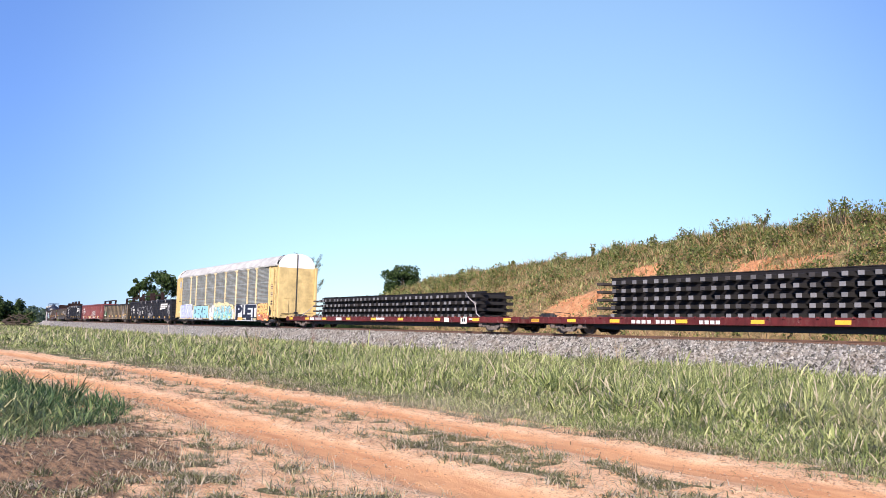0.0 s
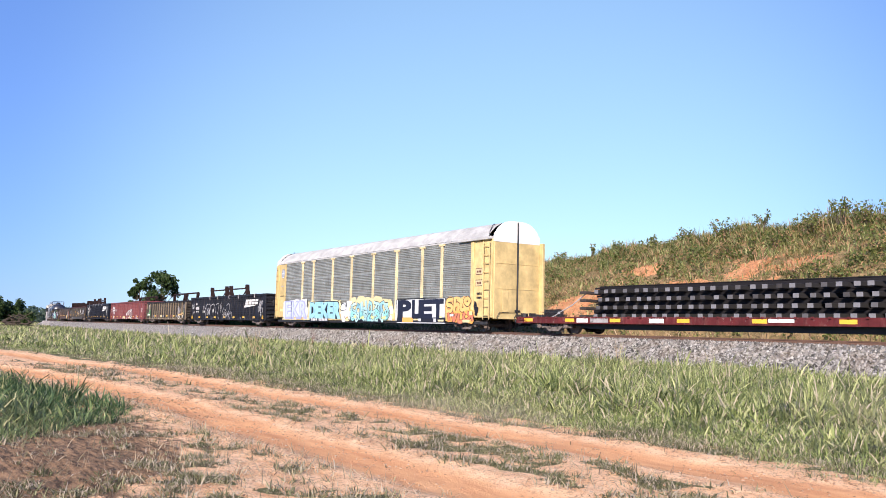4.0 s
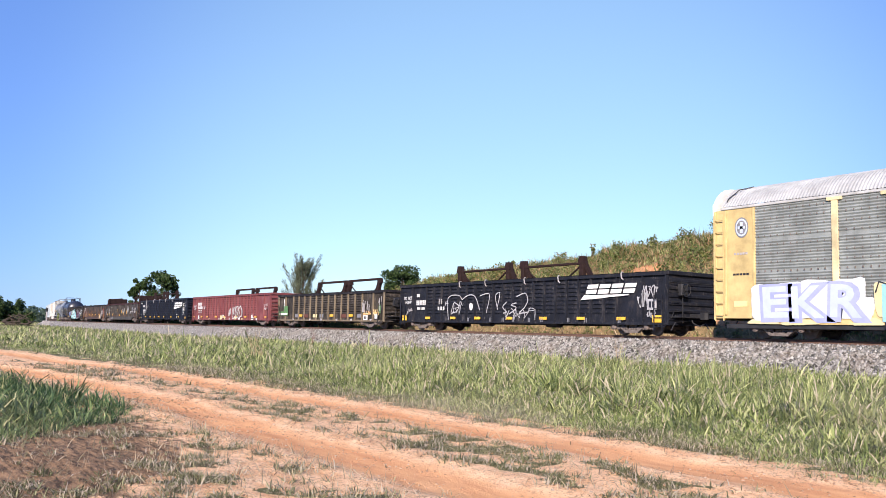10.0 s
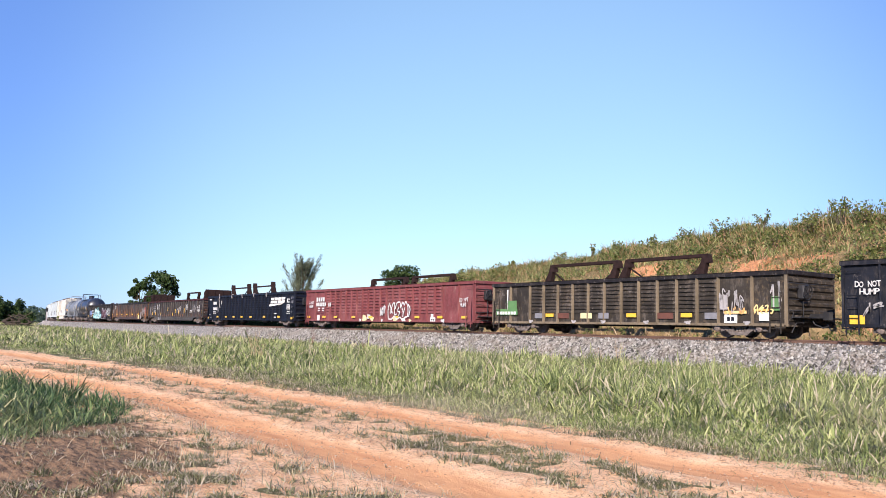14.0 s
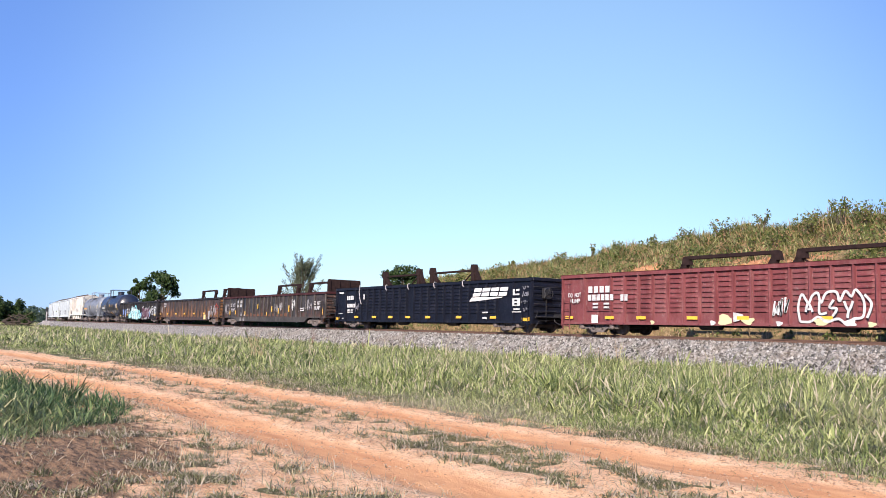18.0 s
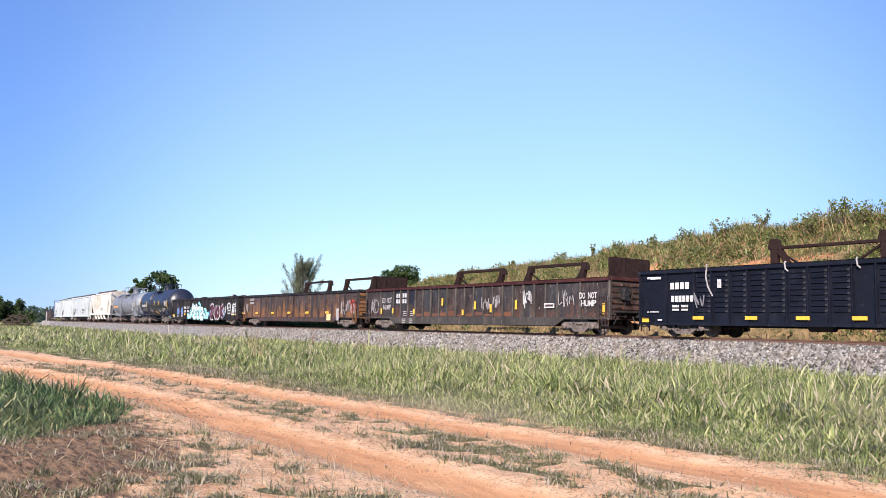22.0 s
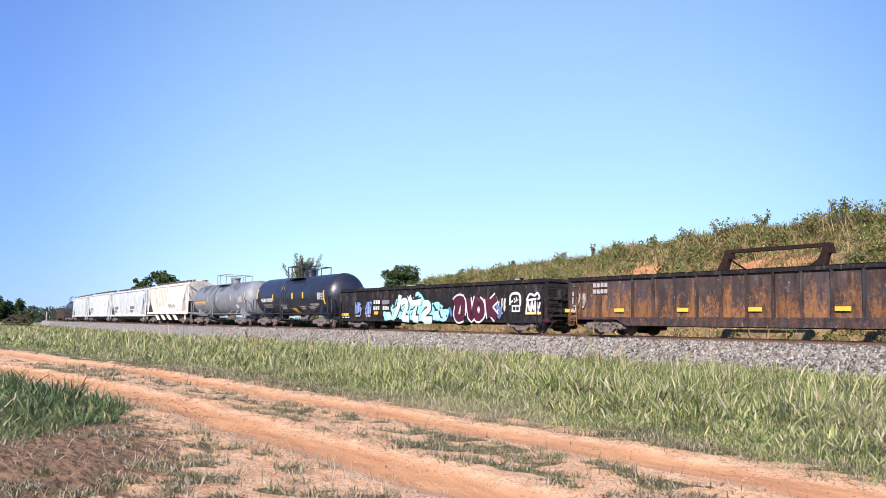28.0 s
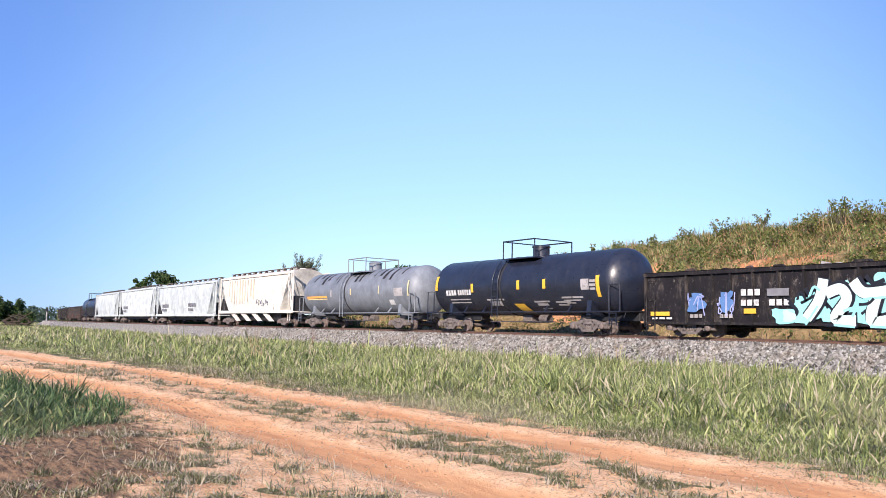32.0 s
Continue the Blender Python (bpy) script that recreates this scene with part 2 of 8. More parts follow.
# ---------------- mesh writing ----------------
class Shape:
    """Collects faces of one mesh."""
    def __init__(self):
        self.v, self.f = [], []

    def add(self, verts, faces):
        k = len(self.v)
        self.v += [tuple(p) for p in verts]
        self.f += [tuple(i + k for i in f) for f in faces]
        return self

    def box(self, x0, x1, y0, y1, z0, z1, c=0.0):
        """A box; c: width of the chamfer on its edges."""
        if c <= 0:
            return self.add([(x, y, z) for z in (z0, z1) for y in (y0, y1) for x in (x0, x1)],
                            [(0, 2, 3, 1), (4, 5, 7, 6), (0, 1, 5, 4), (2, 6, 7, 3), (0, 4, 6, 2), (1, 3, 7, 5)])
        c = min(c, 0.45 * abs(x1 - x0), 0.45 * abs(y1 - y0), 0.45 * abs(z1 - z0))
        pts, idx = [], {}
        for sx in (0, 1):
            for sy in (0, 1):
                for sz in (0, 1):
                    X, Y, Z = (x0, x1)[sx], (y0, y1)[sy], (z0, z1)[sz]
                    dx, dy, dz = (c, -c)[sx], (c, -c)[sy], (c, -c)[sz]
                    for ax, p in enumerate(((X, Y + dy, Z + dz), (X + dx, Y, Z + dz), (X + dx, Y + dy, Z))):
                        idx[sx, sy, sz, ax] = len(pts)
                        pts.append(p)
        fs = []
        for ax in range(3):
            for s in (0, 1):
                q = []
                for a, b in ((0, 0), (1, 0), (1, 1), (0, 1)):
                    k = [a, b]
                    k.insert(ax, s)
                    q.append(idx[(*k, ax)])
                flip = (s == 0) ^ (ax == 1)
                fs.append(tuple(reversed(q)) if flip else tuple(q))
        for ax in range(3):
            o = [i for i in range(3) if i != ax]
            for a in (0, 1):
                for b in (0, 1):
                    k0, k1 = [0, 0, 0], [0, 0, 0]
                    k0[o[0]] = k1[o[0]] = a
                    k0[o[1]] = k1[o[1]] = b
                    k1[ax] = 1
                    fs.append((idx[(*k0, o[0])], idx[(*k1, o[0])], idx[(*k1, o[1])], idx[(*k0, o[1])]))
        for sx in (0, 1):
            for sy in (0, 1):
                for sz in (0, 1):
                    fs.append(tuple(idx[sx, sy, sz, a] for a in range(3)))
        return self.add(pts, fs)

    def prism(self, pts, a, b, axis="y"):
        """The outline pts drawn out from a to b along the axis; pts are (x, z), (y, z) or (x, y)."""
        n = len(pts)
        put = {"y": lambda p, d: (p[0], d, p[1]), "x": lambda p, d: (d, p[0], p[1]), "z": lambda p, d: (p[0], p[1], d)}[axis]
        return self.add([put(p, a) for p in pts] + [put(p, b) for p in pts],
                        [tuple(range(n))[::-1], tuple(range(n, 2 * n))] + [(i, (i + 1) % n, n + (i + 1) % n, n + i) for i in range(n)])

    def tube(self, path, r, n=8, r1=None):
        """A round bar along a path of points."""
        path = [Vector(p) for p in path]
        r1 = r if r1 is None else r1
        rings = []
        for i, p in enumerate(path):
            d = (path[min(i + 1, len(path) - 1)] - path[max(i - 1, 0)]).normalized()
            u = d.cross(Vector((0.31, 0.2, 0.93))).normalized()
            w = d.cross(u)
            rr = r + (r1 - r) * i / max(1, len(path) - 1)
            rings += [p + rr * (math.cos(2 * math.pi * k / n) * u + math.sin(2 * math.pi * k / n) * w) for k in range(n)]
        fs = [(i * n + k, i * n + (k + 1) % n, (i + 1) * n + (k + 1) % n, (i + 1) * n + k) for i in range(len(path) - 1) for k in range(n)]
        fs += [tuple(range(n))[::-1], tuple((len(path) - 1) * n + k for k in range(n))]
        return self.add(rings, fs)

    def lathe(self, prof, n=24, axis="y", at=(0, 0, 0)):
        """A profile of (along, radius) turned about the axis."""
        rings, fs = [], []
        for d, r in prof:
            for k in range(n):
                a = 2 * math.pi * k / n
                c, s = r * math.cos(a), r * math.sin(a)
                p = {"y": (c, d, s), "x": (d, c, s), "z": (c, s, d)}[axis]
                rings.append((p[0] + at[0], p[1] + at[1], p[2] + at[2]))
        for i in range(len(prof) - 1):
            fs += [(i * n + k, i * n + (k + 1) % n, (i + 1) * n + (k + 1) % n, (i + 1) * n + k) for k in range(n)]
        fs += [tuple(range(n))[::-1], tuple((len(prof) - 1) * n + k for k in range(n))]
        return self.add(rings, fs)

    def mesh(self, name, material, smooth=False):
        me = bpy.data.meshes.new(name)
        me.from_pydata(self.v, [], self.f)
        bm = bmesh.new()
        bm.from_mesh(me)
        bmesh.ops.recalc_face_normals(bm, faces=bm.faces)
        bm.to_mesh(me)
        bm.free()
        if smooth:
            me.polygons.foreach_set("use_smooth", [True] * len(me.polygons))
            me.set_sharp_from_angle(angle=radians(35))
        me.materials.append(material)
        return me


def part(name, shape, material, parent, label="", smooth=False):
    me = shape if isinstance(shape, bpy.types.Mesh) else shape.mesh(name, material, smooth)
    ob = new(name, me)
    ob.parent = parent
    return tagged(ob, label)


def empty(name, label, category, group=""):
    ob = new(name)
    ob.empty_display_size = 0.3
    return tagged(ob, label, category, group)


def big_mesh(name, verts, faces, material):
    """One large mesh from arrays: faces of one size."""
    verts, faces = np.asarray(verts, np.float32), np.asarray(faces, np.int32)
    me = bpy.data.meshes.new(name)
    me.vertices.add(len(verts))
    me.vertices.foreach_set("co", verts.ravel())
    n, k = faces.shape
    me.loops.add(n * k)
    me.loops.foreach_set("vertex_index", faces.ravel())
    me.polygons.add(n)
    me.polygons.foreach_set("loop_start", np.arange(0, n * k, k, dtype=np.int32))
    me.update(calc_edges=True)
    me.validate()
    me.materials.append(material)
    return me


# ---------------- the track's line ----------------
CURVE_S, CURVE_K = -17.85, 0.0005945   # where the curve begins, and 1 / its radius
CENTRE = 27.92                         # the track's distance from the camera's line
RAIL_Z = 1.16


FAR_S, FAR_K = -150.0, 0.00077         # where the curve tightens


def track_at(s, off=0.0):
    """x, y and heading of the track at s metres along it, off metres to its far side."""
    d = max(0.0, CURVE_S - max(s, FAR_S))
    a = CURVE_K * d
    x = CURVE_S - math.sin(a) / CURVE_K if d > 0 else s
    y = CENTRE + (1 - math.cos(a)) / CURVE_K
    if s < FAR_S:
        b = a + FAR_K * (FAR_S - s)
        x, y, a = x - (math.sin(b) - math.sin(a)) / FAR_K, y + (math.cos(a) - math.cos(b)) / FAR_K, b
    return x + off * math.sin(a), y + off * math.cos(a), -a


def train_at(t):
    """How far the train has gone, in metres, from where it is at 16 s."""
    q = (t - 16) / 16
    return 6.7705 * (t - 16) - 0.9441 * q ** 2 - 0.1309 * q ** 3 + 0.0636 * q ** 4


def swept(name, outline, s0, s1, step, material, kind="structure", closed=True, label=""):
    """An outline of (offset, z) swept along the track."""
    n = max(2, int((s1 - s0) / step) + 1)
    vs, fs, m = [], [], len(outline)
    for i in range(n):
        s = s0 + (s1 - s0) * i / (n - 1)
        for off, z in outline:
            x, y, _ = track_at(s, off)
            vs.append((x, y, z))
    for i in range(n - 1):
        for k in range(m if closed else m - 1):
            k2 = (k + 1) % m
            fs.append((i * m + k, (i + 1) * m + k, (i + 1) * m + k2, i * m + k2))
    sh = Shape()
    sh.v, sh.f = vs, fs
    ob = new(name, sh.mesh(name, material))
    return tagged(ob, label, "", "", kind)


# ---------------- ground ----------------
RUT_FAR = ((-400, -20), (-60, 1.0), (-44, 3.4), (-34, 4.6), (-28.3, 5.3), (-24, 5.9), (-19.4, 6.05), (-16.3, 6.24), (-14, 6.4), (-12.1, 6.5), (-9.0, 6.42), (-7, 6.65), (-5.3, 6.6), (-3.7, 6.6), (6, 7.6), (60, 12))
RUT_NEAR = ((-400, -24), (-60, -2.5), (-44, -0.5), (-31, 1.7), (-24, 3.1), (-20, 3.74), (-16.4, 4.06), (-13.3, 4.18), (-10.7, 4.12), (-8.7, 4.02), (-7.5, 4.08), (-5.8, 4.13), (-2, 4.5), (6, 5.3), (60, 9.5))


def along(line, x):
    xs, ys = zip(*line)
    return np.interp(x, xs, ys)


CREST_X = (-400, -100, -86, -74, -66, -58, -46, -40, -34, -28, -22, 0, 60)
CREST_Z = (0.7, 0.7, 1.4, 3.9, 5.45, 6.0, 6.45, 6.9, 7.4, 7.35, 7.5, 7.6, 7.0)


def wave(x, y, f, seed=0.0):
    """A cheap smooth noise on arrays, about -1 to 1."""
    return (np.sin(x * f + 1.7 * np.sin(y * f * 0.83 + seed) + seed) + np.sin(y * f * 1.13 + 1.9 * np.sin(x * f * 0.71 - seed) + 2 * seed)
            + 0.6 * np.sin((x + y) * f * 2.1 + seed * 3) + 0.5 * np.sin((x - 1.3 * y) * f * 3.3 + seed)) / 2.4


def patchy(x, y, size, seed=0):
    """Smooth value noise, 0 to 1, with three finer layers, on arrays."""
    total, amp, out = 0.0, 1.0, 0.0
    for k in range(4):
        u, v = np.asarray(x) / size * 2 ** k + 17.3 * seed, np.asarray(y) / size * 2 ** k - 9.1 * seed
        i, j = np.floor(u), np.floor(v)
        fx, fy = u - i, v - j
        fx, fy = fx * fx * (3 - 2 * fx), fy * fy * (3 - 2 * fy)
        h = lambda a, b: np.modf(np.abs(np.sin(a * 127.1 + b * 311.7 + k * 74.7) * 43758.5453))[0]
        out = out + amp * ((h(i, j) * (1 - fx) + h(i + 1, j) * fx) * (1 - fy) + (h(i, j + 1) * (1 - fx) + h(i + 1, j + 1) * fx) * fy)
        total += amp
        amp *= 0.55
    return out / total


def turf_at(x, y):
    """How thick the low turf stands on the dirt track and its verges, 0 to 1."""
    a, b = along(RUT_FAR, x), along(RUT_NEAR, x)
    n = patchy(x * 0.7, y, 0.22, 3) * 0.75 + 0.25 * patchy(x, y, 1.2, 5)
    n = n + 0.05 * np.clip((3.6 - y) / 0.8, 0, 1) * np.clip((x + 7.6) / 0.8, 0, 1) * np.clip((-4.6 - x) / 0.6, 0, 1)
    crown = np.clip((n - 0.525) / 0.05, 0, 1) * np.clip((y - b - 0.5) / 0.25, 0, 1) * np.clip((a - 0.5 - y) / 0.25, 0, 1)
    verge = np.clip((n - 0.53 - 0.05 * np.clip((-x - 5) / 3, 0, 1)) / 0.05, 0, 1) * np.clip((b - 0.55 - y) / 0.3, 0, 1)
    shoulder = np.clip((n - 0.50 + 0.12 * (y - a - 0.6)) / 0.10, 0, 1) * np.clip((y - a - 0.5) / 0.3, 0, 1) * (y < a + 4)
    return np.maximum(np.maximum(crown, verge), shoulder)


def track_y(x):
    d, e = np.maximum(0, CURVE_S - x), np.maximum(0, FAR_S - x)
    return CENTRE + d * d * CURVE_K / 2 + e * e * (FAR_K - CURVE_K) / 2


def terrain(x, y):
    """Height of the ground, how bare it is, and how packed, on arrays."""
    x, y = np.asarray(x, float), np.asarray(y, float)
    yt = track_y(x)
    z = 0.03 * wave(x, y, 0.55) + 0.018 * wave(x, y, 2.7, 1.0)
    a, b = along(RUT_FAR, x), along(RUT_NEAR, x)
    far, near = np.abs(y - a), np.abs(y - b)
    g = np.exp(-(far / 0.42) ** 4) + np.exp(-(near / 0.40) ** 4)
    pack = np.clip(g, 0, 1)
    z = z - 0.045 * pack + 0.015 * (np.exp(-((far - 0.62) / 0.2) ** 2) + np.exp(-((near - 0.6) / 0.2) ** 2))
    z = z - 0.12 * np.clip((y - a - 1) / 6, 0, 1)
    dirt = np.where(y < a + 4, 1.0 - 0.8 * turf_at(x, y), 0.0)
    dirt = np.where((y > a + 0.7), dirt * np.clip(1 - (y - a - 0.7) / 1.6, 0, 1), dirt)
    dirt = np.clip(np.maximum(dirt, pack * 0.95), 0, 1)
    # the bank beyond the track
    crest = np.interp(x, CREST_X, CREST_Z)
    u = (y - (yt + 5.2)) / 11.0
    rise = np.interp(u, (0, 0.08, 0.22, 0.30, 0.6, 1.0, 1.6, 6), (0, 0.10, 0.36, 0.46, 0.74, 1.0, 1.02, 0.8))
    lump = 1 + 0.05 * wave(x, y, 0.5, 4.0) * (u > 0.02)
    bank = crest * rise * lump
    z = np.where(u > 0, z * 0.5 + bank + 0.10 * wave(x, y, 1.3, 3.0) * np.clip(u * 6, 0, 1), z)
    n = patchy(x, y * 1.6, 2.2, 7)
    band = np.clip((u - 0.13) / 0.05, 0, 1) * np.clip((0.44 + 0.10 * wave(x, y * 0, 0.55, 2.0) - u) / 0.06, 0, 1) * np.clip((x + 42) / 3, 0, 1) * np.clip((-9 - x) / 3, 0, 1)
    cut = band * np.clip(0.2 + 3.2 * (n - 0.36), 0, 1)
    patch = sum(np.exp(-(((x - cx) / rx) ** 2 + ((u - cu) / ru) ** 2) ** 1.5) * np.clip(0.3 + 3.0 * (patchy(x, y, 1.1, 8) - 0.36), 0, 1)
                for cx, rx, cu, ru in ((-25.8, 3.6, 0.58, 0.16), (-34.8, 2.0, 0.56, 0.07)))
    dirt = np.where(u > 0, np.clip(np.maximum(cut, patch), 0, 1), dirt)
    return z, dirt, pack * (u < 0)


def litter_at(x, y):
    """Where dead grass and trash from the verge lie on the soil."""
    b = along(RUT_NEAR, x)
    v = np.clip((b - 0.55 - y) / 1.1, 0, 1) * np.clip(0.22 + 0.75 * np.clip((-x - 1.2 * y - 3.6) / 1.8, 0, 1) + 0.10 * np.clip((2.4 - y) / 1.2, 0, 1), 0, 1.0)
    return v * (y < 20)


def ground_sheet():
    def line(a, b, fine, g0, g1, most):
        """Steps that are fine between g0 and g1 and grow outside."""
        xs = list(np.arange(g0, g1, fine))
        s, x = fine, g1
        while x < b:
            xs.append(x)
            s = min(s * 1.12, most)
            x += s
        xs.append(b)
        s, x = fine, g0
        low = []
        while True:
            s = min(s * 1.12, most)
            x -= s
            if x <= a:
                break
            low.append(x)
        low.append(a)
        return np.array(low[::-1] + xs)
    xs = line(-2600, 2600, 0.14, -24, -1.5, 150)
    ys = np.concatenate([line(-1200, 8.5, 0.11, 0.3, 8.5, 120)[:-1], np.arange(8.5, 32.4, 0.55), np.arange(32.4, 46, 0.22), line(46, 2600, 0.7, 46, 47, 150)[1:]])
    X, Y = np.meshgrid(xs, ys)
    Z, dirt, pack = terrain(X, Y)
    nx, ny = len(xs), len(ys)
    i = np.arange(nx * ny).reshape(ny, nx)
    faces = np.stack([i[:-1, :-1].ravel(), i[:-1, 1:].ravel(), i[1:, 1:].ravel(), i[1:, :-1].ravel()], 1)
    me = big_mesh("ground", np.stack([X.ravel(), Y.ravel(), Z.ravel()], 1), faces, SOIL)
    me.polygons.foreach_set("use_smooth", [True] * len(me.polygons))
    for key, val in (("dirt", dirt), ("pack", pack), ("litter", litter_at(X, Y)), ("clay", (Y > track_y(X) + 3).astype(float))):
        at = me.attributes.new(key, "FLOAT", "POINT")
        at.data.foreach_set("value", val.ravel().astype(np.float32))
    return tagged(new("ground", me), "orange soil ground with a rutted dirt track and thin grass", "ground", "", "structure")


ground_sheet()
S0, S1 = -620.0, 90.0
swept("ballast_bed", [(-4.5, -0.35), (-2.1, RAIL_Z - 0.2), (-1.5, RAIL_Z - 0.16), (1.5, RAIL_Z - 0.16), (2.1, RAIL_Z - 0.2), (4.5, -0.35)],
      S0, S1, 4.0, BALLAST, label="grey crushed stone ballast bed under the railway track")
for side in (-1, 1):
    prof = [(-0.075, 0), (0.075, 0), (0.075, 0.012), (0.012, 0.035), (0.012, 0.125), (0.036, 0.14), (0.036, 0.172), (-0.036, 0.172), (-0.036, 0.14), (-0.012, 0.125), (-0.012, 0.035), (-0.075, 0.012)]
    swept("rail", [(side * 0.755 + o, RAIL_Z - 0.172 + z) for o, z in prof], S0, S1, 3.0, RAIL, label="rusty steel rail on wooden ties in ballast")


# ---------------- plants ----------------
def blades(name, xy, height, width, material, label, seed, lean=0.35, curl=0.5, zf=None, cuts=((0, 0.8), (0.5, 1.0), (1.0, 0.08))):
    """Blades of grass as bent tapering strips; height and width are arrays."""
    rng = np.random.default_rng(seed)
    n = len(xy)
    z = terrain(xy[:, 0], xy[:, 1])[0] if zf is None else zf
    base = np.stack([xy[:, 0], xy[:, 1], z - 0.02], 1)
    a = rng.uniform(0, 2 * np.pi, n)
    l = np.abs(rng.normal(0, lean, n))
    d = np.stack([np.cos(a) * l, np.sin(a) * l, np.ones(n)], 1)
    d /= np.linalg.norm(d, axis=1)[:, None]
    f = rng.uniform(0, 2 * np.pi, n)
    w = np.stack([np.cos(f), np.sin(f), np.zeros(n)], 1) * width[:, None] / 2
    h = height[:, None]
    side = np.stack([np.cos(a), np.sin(a), np.zeros(n)], 1)
    c = (curl * rng.uniform(0.05, 1.0, n) ** 1.3 * height)[:, None]
    up = np.array([0, 0, 1.0])
    rings = []
    for t, k in cuts:
        p = base + d * h * t + side * c * 0.75 * t * t - up * c * 0.55 * t ** 3
        rings += [p - w * k, p + w * k]
    v = np.stack(rings, 1).reshape(-1, 3)
    k = np.arange(n)[:, None] * 2 * len(cuts)
    fs = np.concatenate([k + 2 * j + np.array([0, 1, 3, 2]) for j in range(len(cuts) - 1)])
    return tagged(new(name, big_mesh(name, v, fs, material)), label, "grass", "", "stuff")


def scatter(rng, n, x0, x1, y0, y1, keep):
    """n places in the box that keep() lets stand, gathered in tufts."""
    c = np.stack([rng.uniform(x0, x1, n // 5), rng.uniform(y0, y1, n // 5)], 1)
    p = np.repeat(c, 5, 0) + rng.normal(0, 0.09, (len(c) * 5, 2))
    return p[keep(p[:, 0], p[:, 1])]


def grow():
    rng = np.random.default_rng(5)
    # the strip of tall grass between the dirt track and the ballast: a low mat first, then tall
    def strip(x, y):
        a = along(RUT_FAR, x)
        d = y - a - 0.65 - 0.40 * wave(x, y, 0.9, 1.0) - 0.5 * (patchy(x, y, 0.7, 21) - 0.5)
        return (d > 0) & (y < track_y(x) - 3.6) & (rng.uniform(0, 1, len(x)) < np.clip(0.30 + d / 1.2, 0, 1))
    p = np.concatenate([scatter(rng, 165000, -20, -1, 6.3, 15, strip), scatter(rng, 110000, -26, -1, 13, 24.6, strip), scatter(rng, 110000, -60, -20, 3, 25, strip), scatter(rng, 70000, -150, -60, -8, 31, strip)])
    d = np.maximum(p[:, 1] - along(RUT_FAR, p[:, 0]) - 0.7, 0)
    tuft = 0.5 * patchy(p[:, 0], p[:, 1], 1.1, 12) + 0.5 * patchy(p[:, 0], p[:, 1], 0.28, 14)
    tall = np.clip(0.05 + 0.045 * d + 0.018 * d * d, 0.05, 0.46) * (2.6 * np.clip(tuft - 0.12, 0.05, 1)) * rng.uniform(0.55, 1.25, len(p))
    tall *= np.where(p[:, 1] > track_y(p[:, 0]) - 4.6, 0.75, 1)
    tall *= 1 + 0.6 * (rng.uniform(0, 1, len(p)) > 0.97)
    far = np.clip(np.hypot(p[:, 0], p[:, 1]) / 24, 0.9, 1.9)
    blades("tall_grass", p, tall, 0.0165 * np.clip(tall / 0.25, 0.45, 1.4) * far * rng.uniform(0.65, 1.5, len(p)) * np.where(rng.uniform(0, 1, len(p)) > 0.9, 1.5, 1.0), GRASS, "tall green and straw-yellow grass along the ballast", 11, 0.55, 1.25, None, ((0, 0.7), (0.4, 1.0), (0.75, 0.8), (1.0, 0.08)))
    # the lush clump by the track's near side
    def clump(x, y):
        b = along(RUT_NEAR, x)
        return (y < b - 0.85) & (y < 3.3 + 0.15 * (x + 12) + 0.3 * wave(x, y, 1.3)) & (y > 0.7 + 0.04 * (x + 13)) & (x < -9.0 - 1.35 * (y - 1.2) + 1.6 * (patchy(x, y, 0.8, 9) - 0.5)) & (patchy(x, y, 0.7, 9) > 0.36)
    p = scatter(rng, 70000, -24, -8, 0.2, 4.4, clump)
    tall = 0.36 * rng.uniform(0.35, 1.25, len(p)) * np.clip((-p[:, 0] - 1.0 * p[:, 1] - 6.6) / 3.4, 0.25, 1) * (0.15 + 1.6 * patchy(p[:, 0], p[:, 1], 0.5, 31) ** 1.3)
    blades("lush_grass", p, tall, 0.017 * rng.uniform(0.6, 1.7, len(p)) * np.clip(tall / 0.25, 0.5, 1), LUSH, "lush dark green grass clump beside the dirt track", 12, 0.7, 1.0, None, ((0, 0.7), (0.38, 1.0), (0.72, 0.75), (1.0, 0.08)))
    # thin turf on the road's crown and on the near verge
    def thin(x, y):
        return rng.uniform(0, 1, len(x)) < turf_at(x, y) ** 1.5 * 0.95 + 0.006
    p = np.concatenate([scatter(rng, 210000, -13, -1.5, 0.6, 9, thin), scatter(rng, 60000, -24, -13, 0.6, 10, thin), scatter(rng, 24000, -60, -24, 0, 15, thin)])
    far = np.clip(-p[:, 0] / 11, 1, 4)
    blades("thin_turf", p, 0.055 * rng.uniform(0.35, 1.7, len(p)) * np.clip(far, 1, 1.5), 0.0085 * far * rng.uniform(0.7, 1.6, len(p)), THIN, "thin grey-green turf in patches on orange soil", 13, 0.95, 0.9)
    # tussocks: blades that spread from one root
    c = np.concatenate([np.stack([rng.uniform(-13, -1.5, 16000), rng.uniform(0.7, 9, 16000)], 1), np.stack([rng.uniform(-24, -13, 5000), rng.uniform(1.5, 10.5, 5000)], 1)])
    a, b = along(RUT_FAR, c[:, 0]), along(RUT_NEAR, c[:, 0])
    rut = np.minimum(np.abs(c[:, 1] - a), np.abs(c[:, 1] - b))
    c = c[(rut > 0.5) & (c[:, 1] < a + 2.0) & (rng.uniform(0, 1, len(c)) < 0.02 + 0.55 * turf_at(c[:, 0], c[:, 1]))]
    size = rng.uniform(0.5, 1.5, len(c)) * np.clip(-c[:, 0] / 12, 1, 1.7)
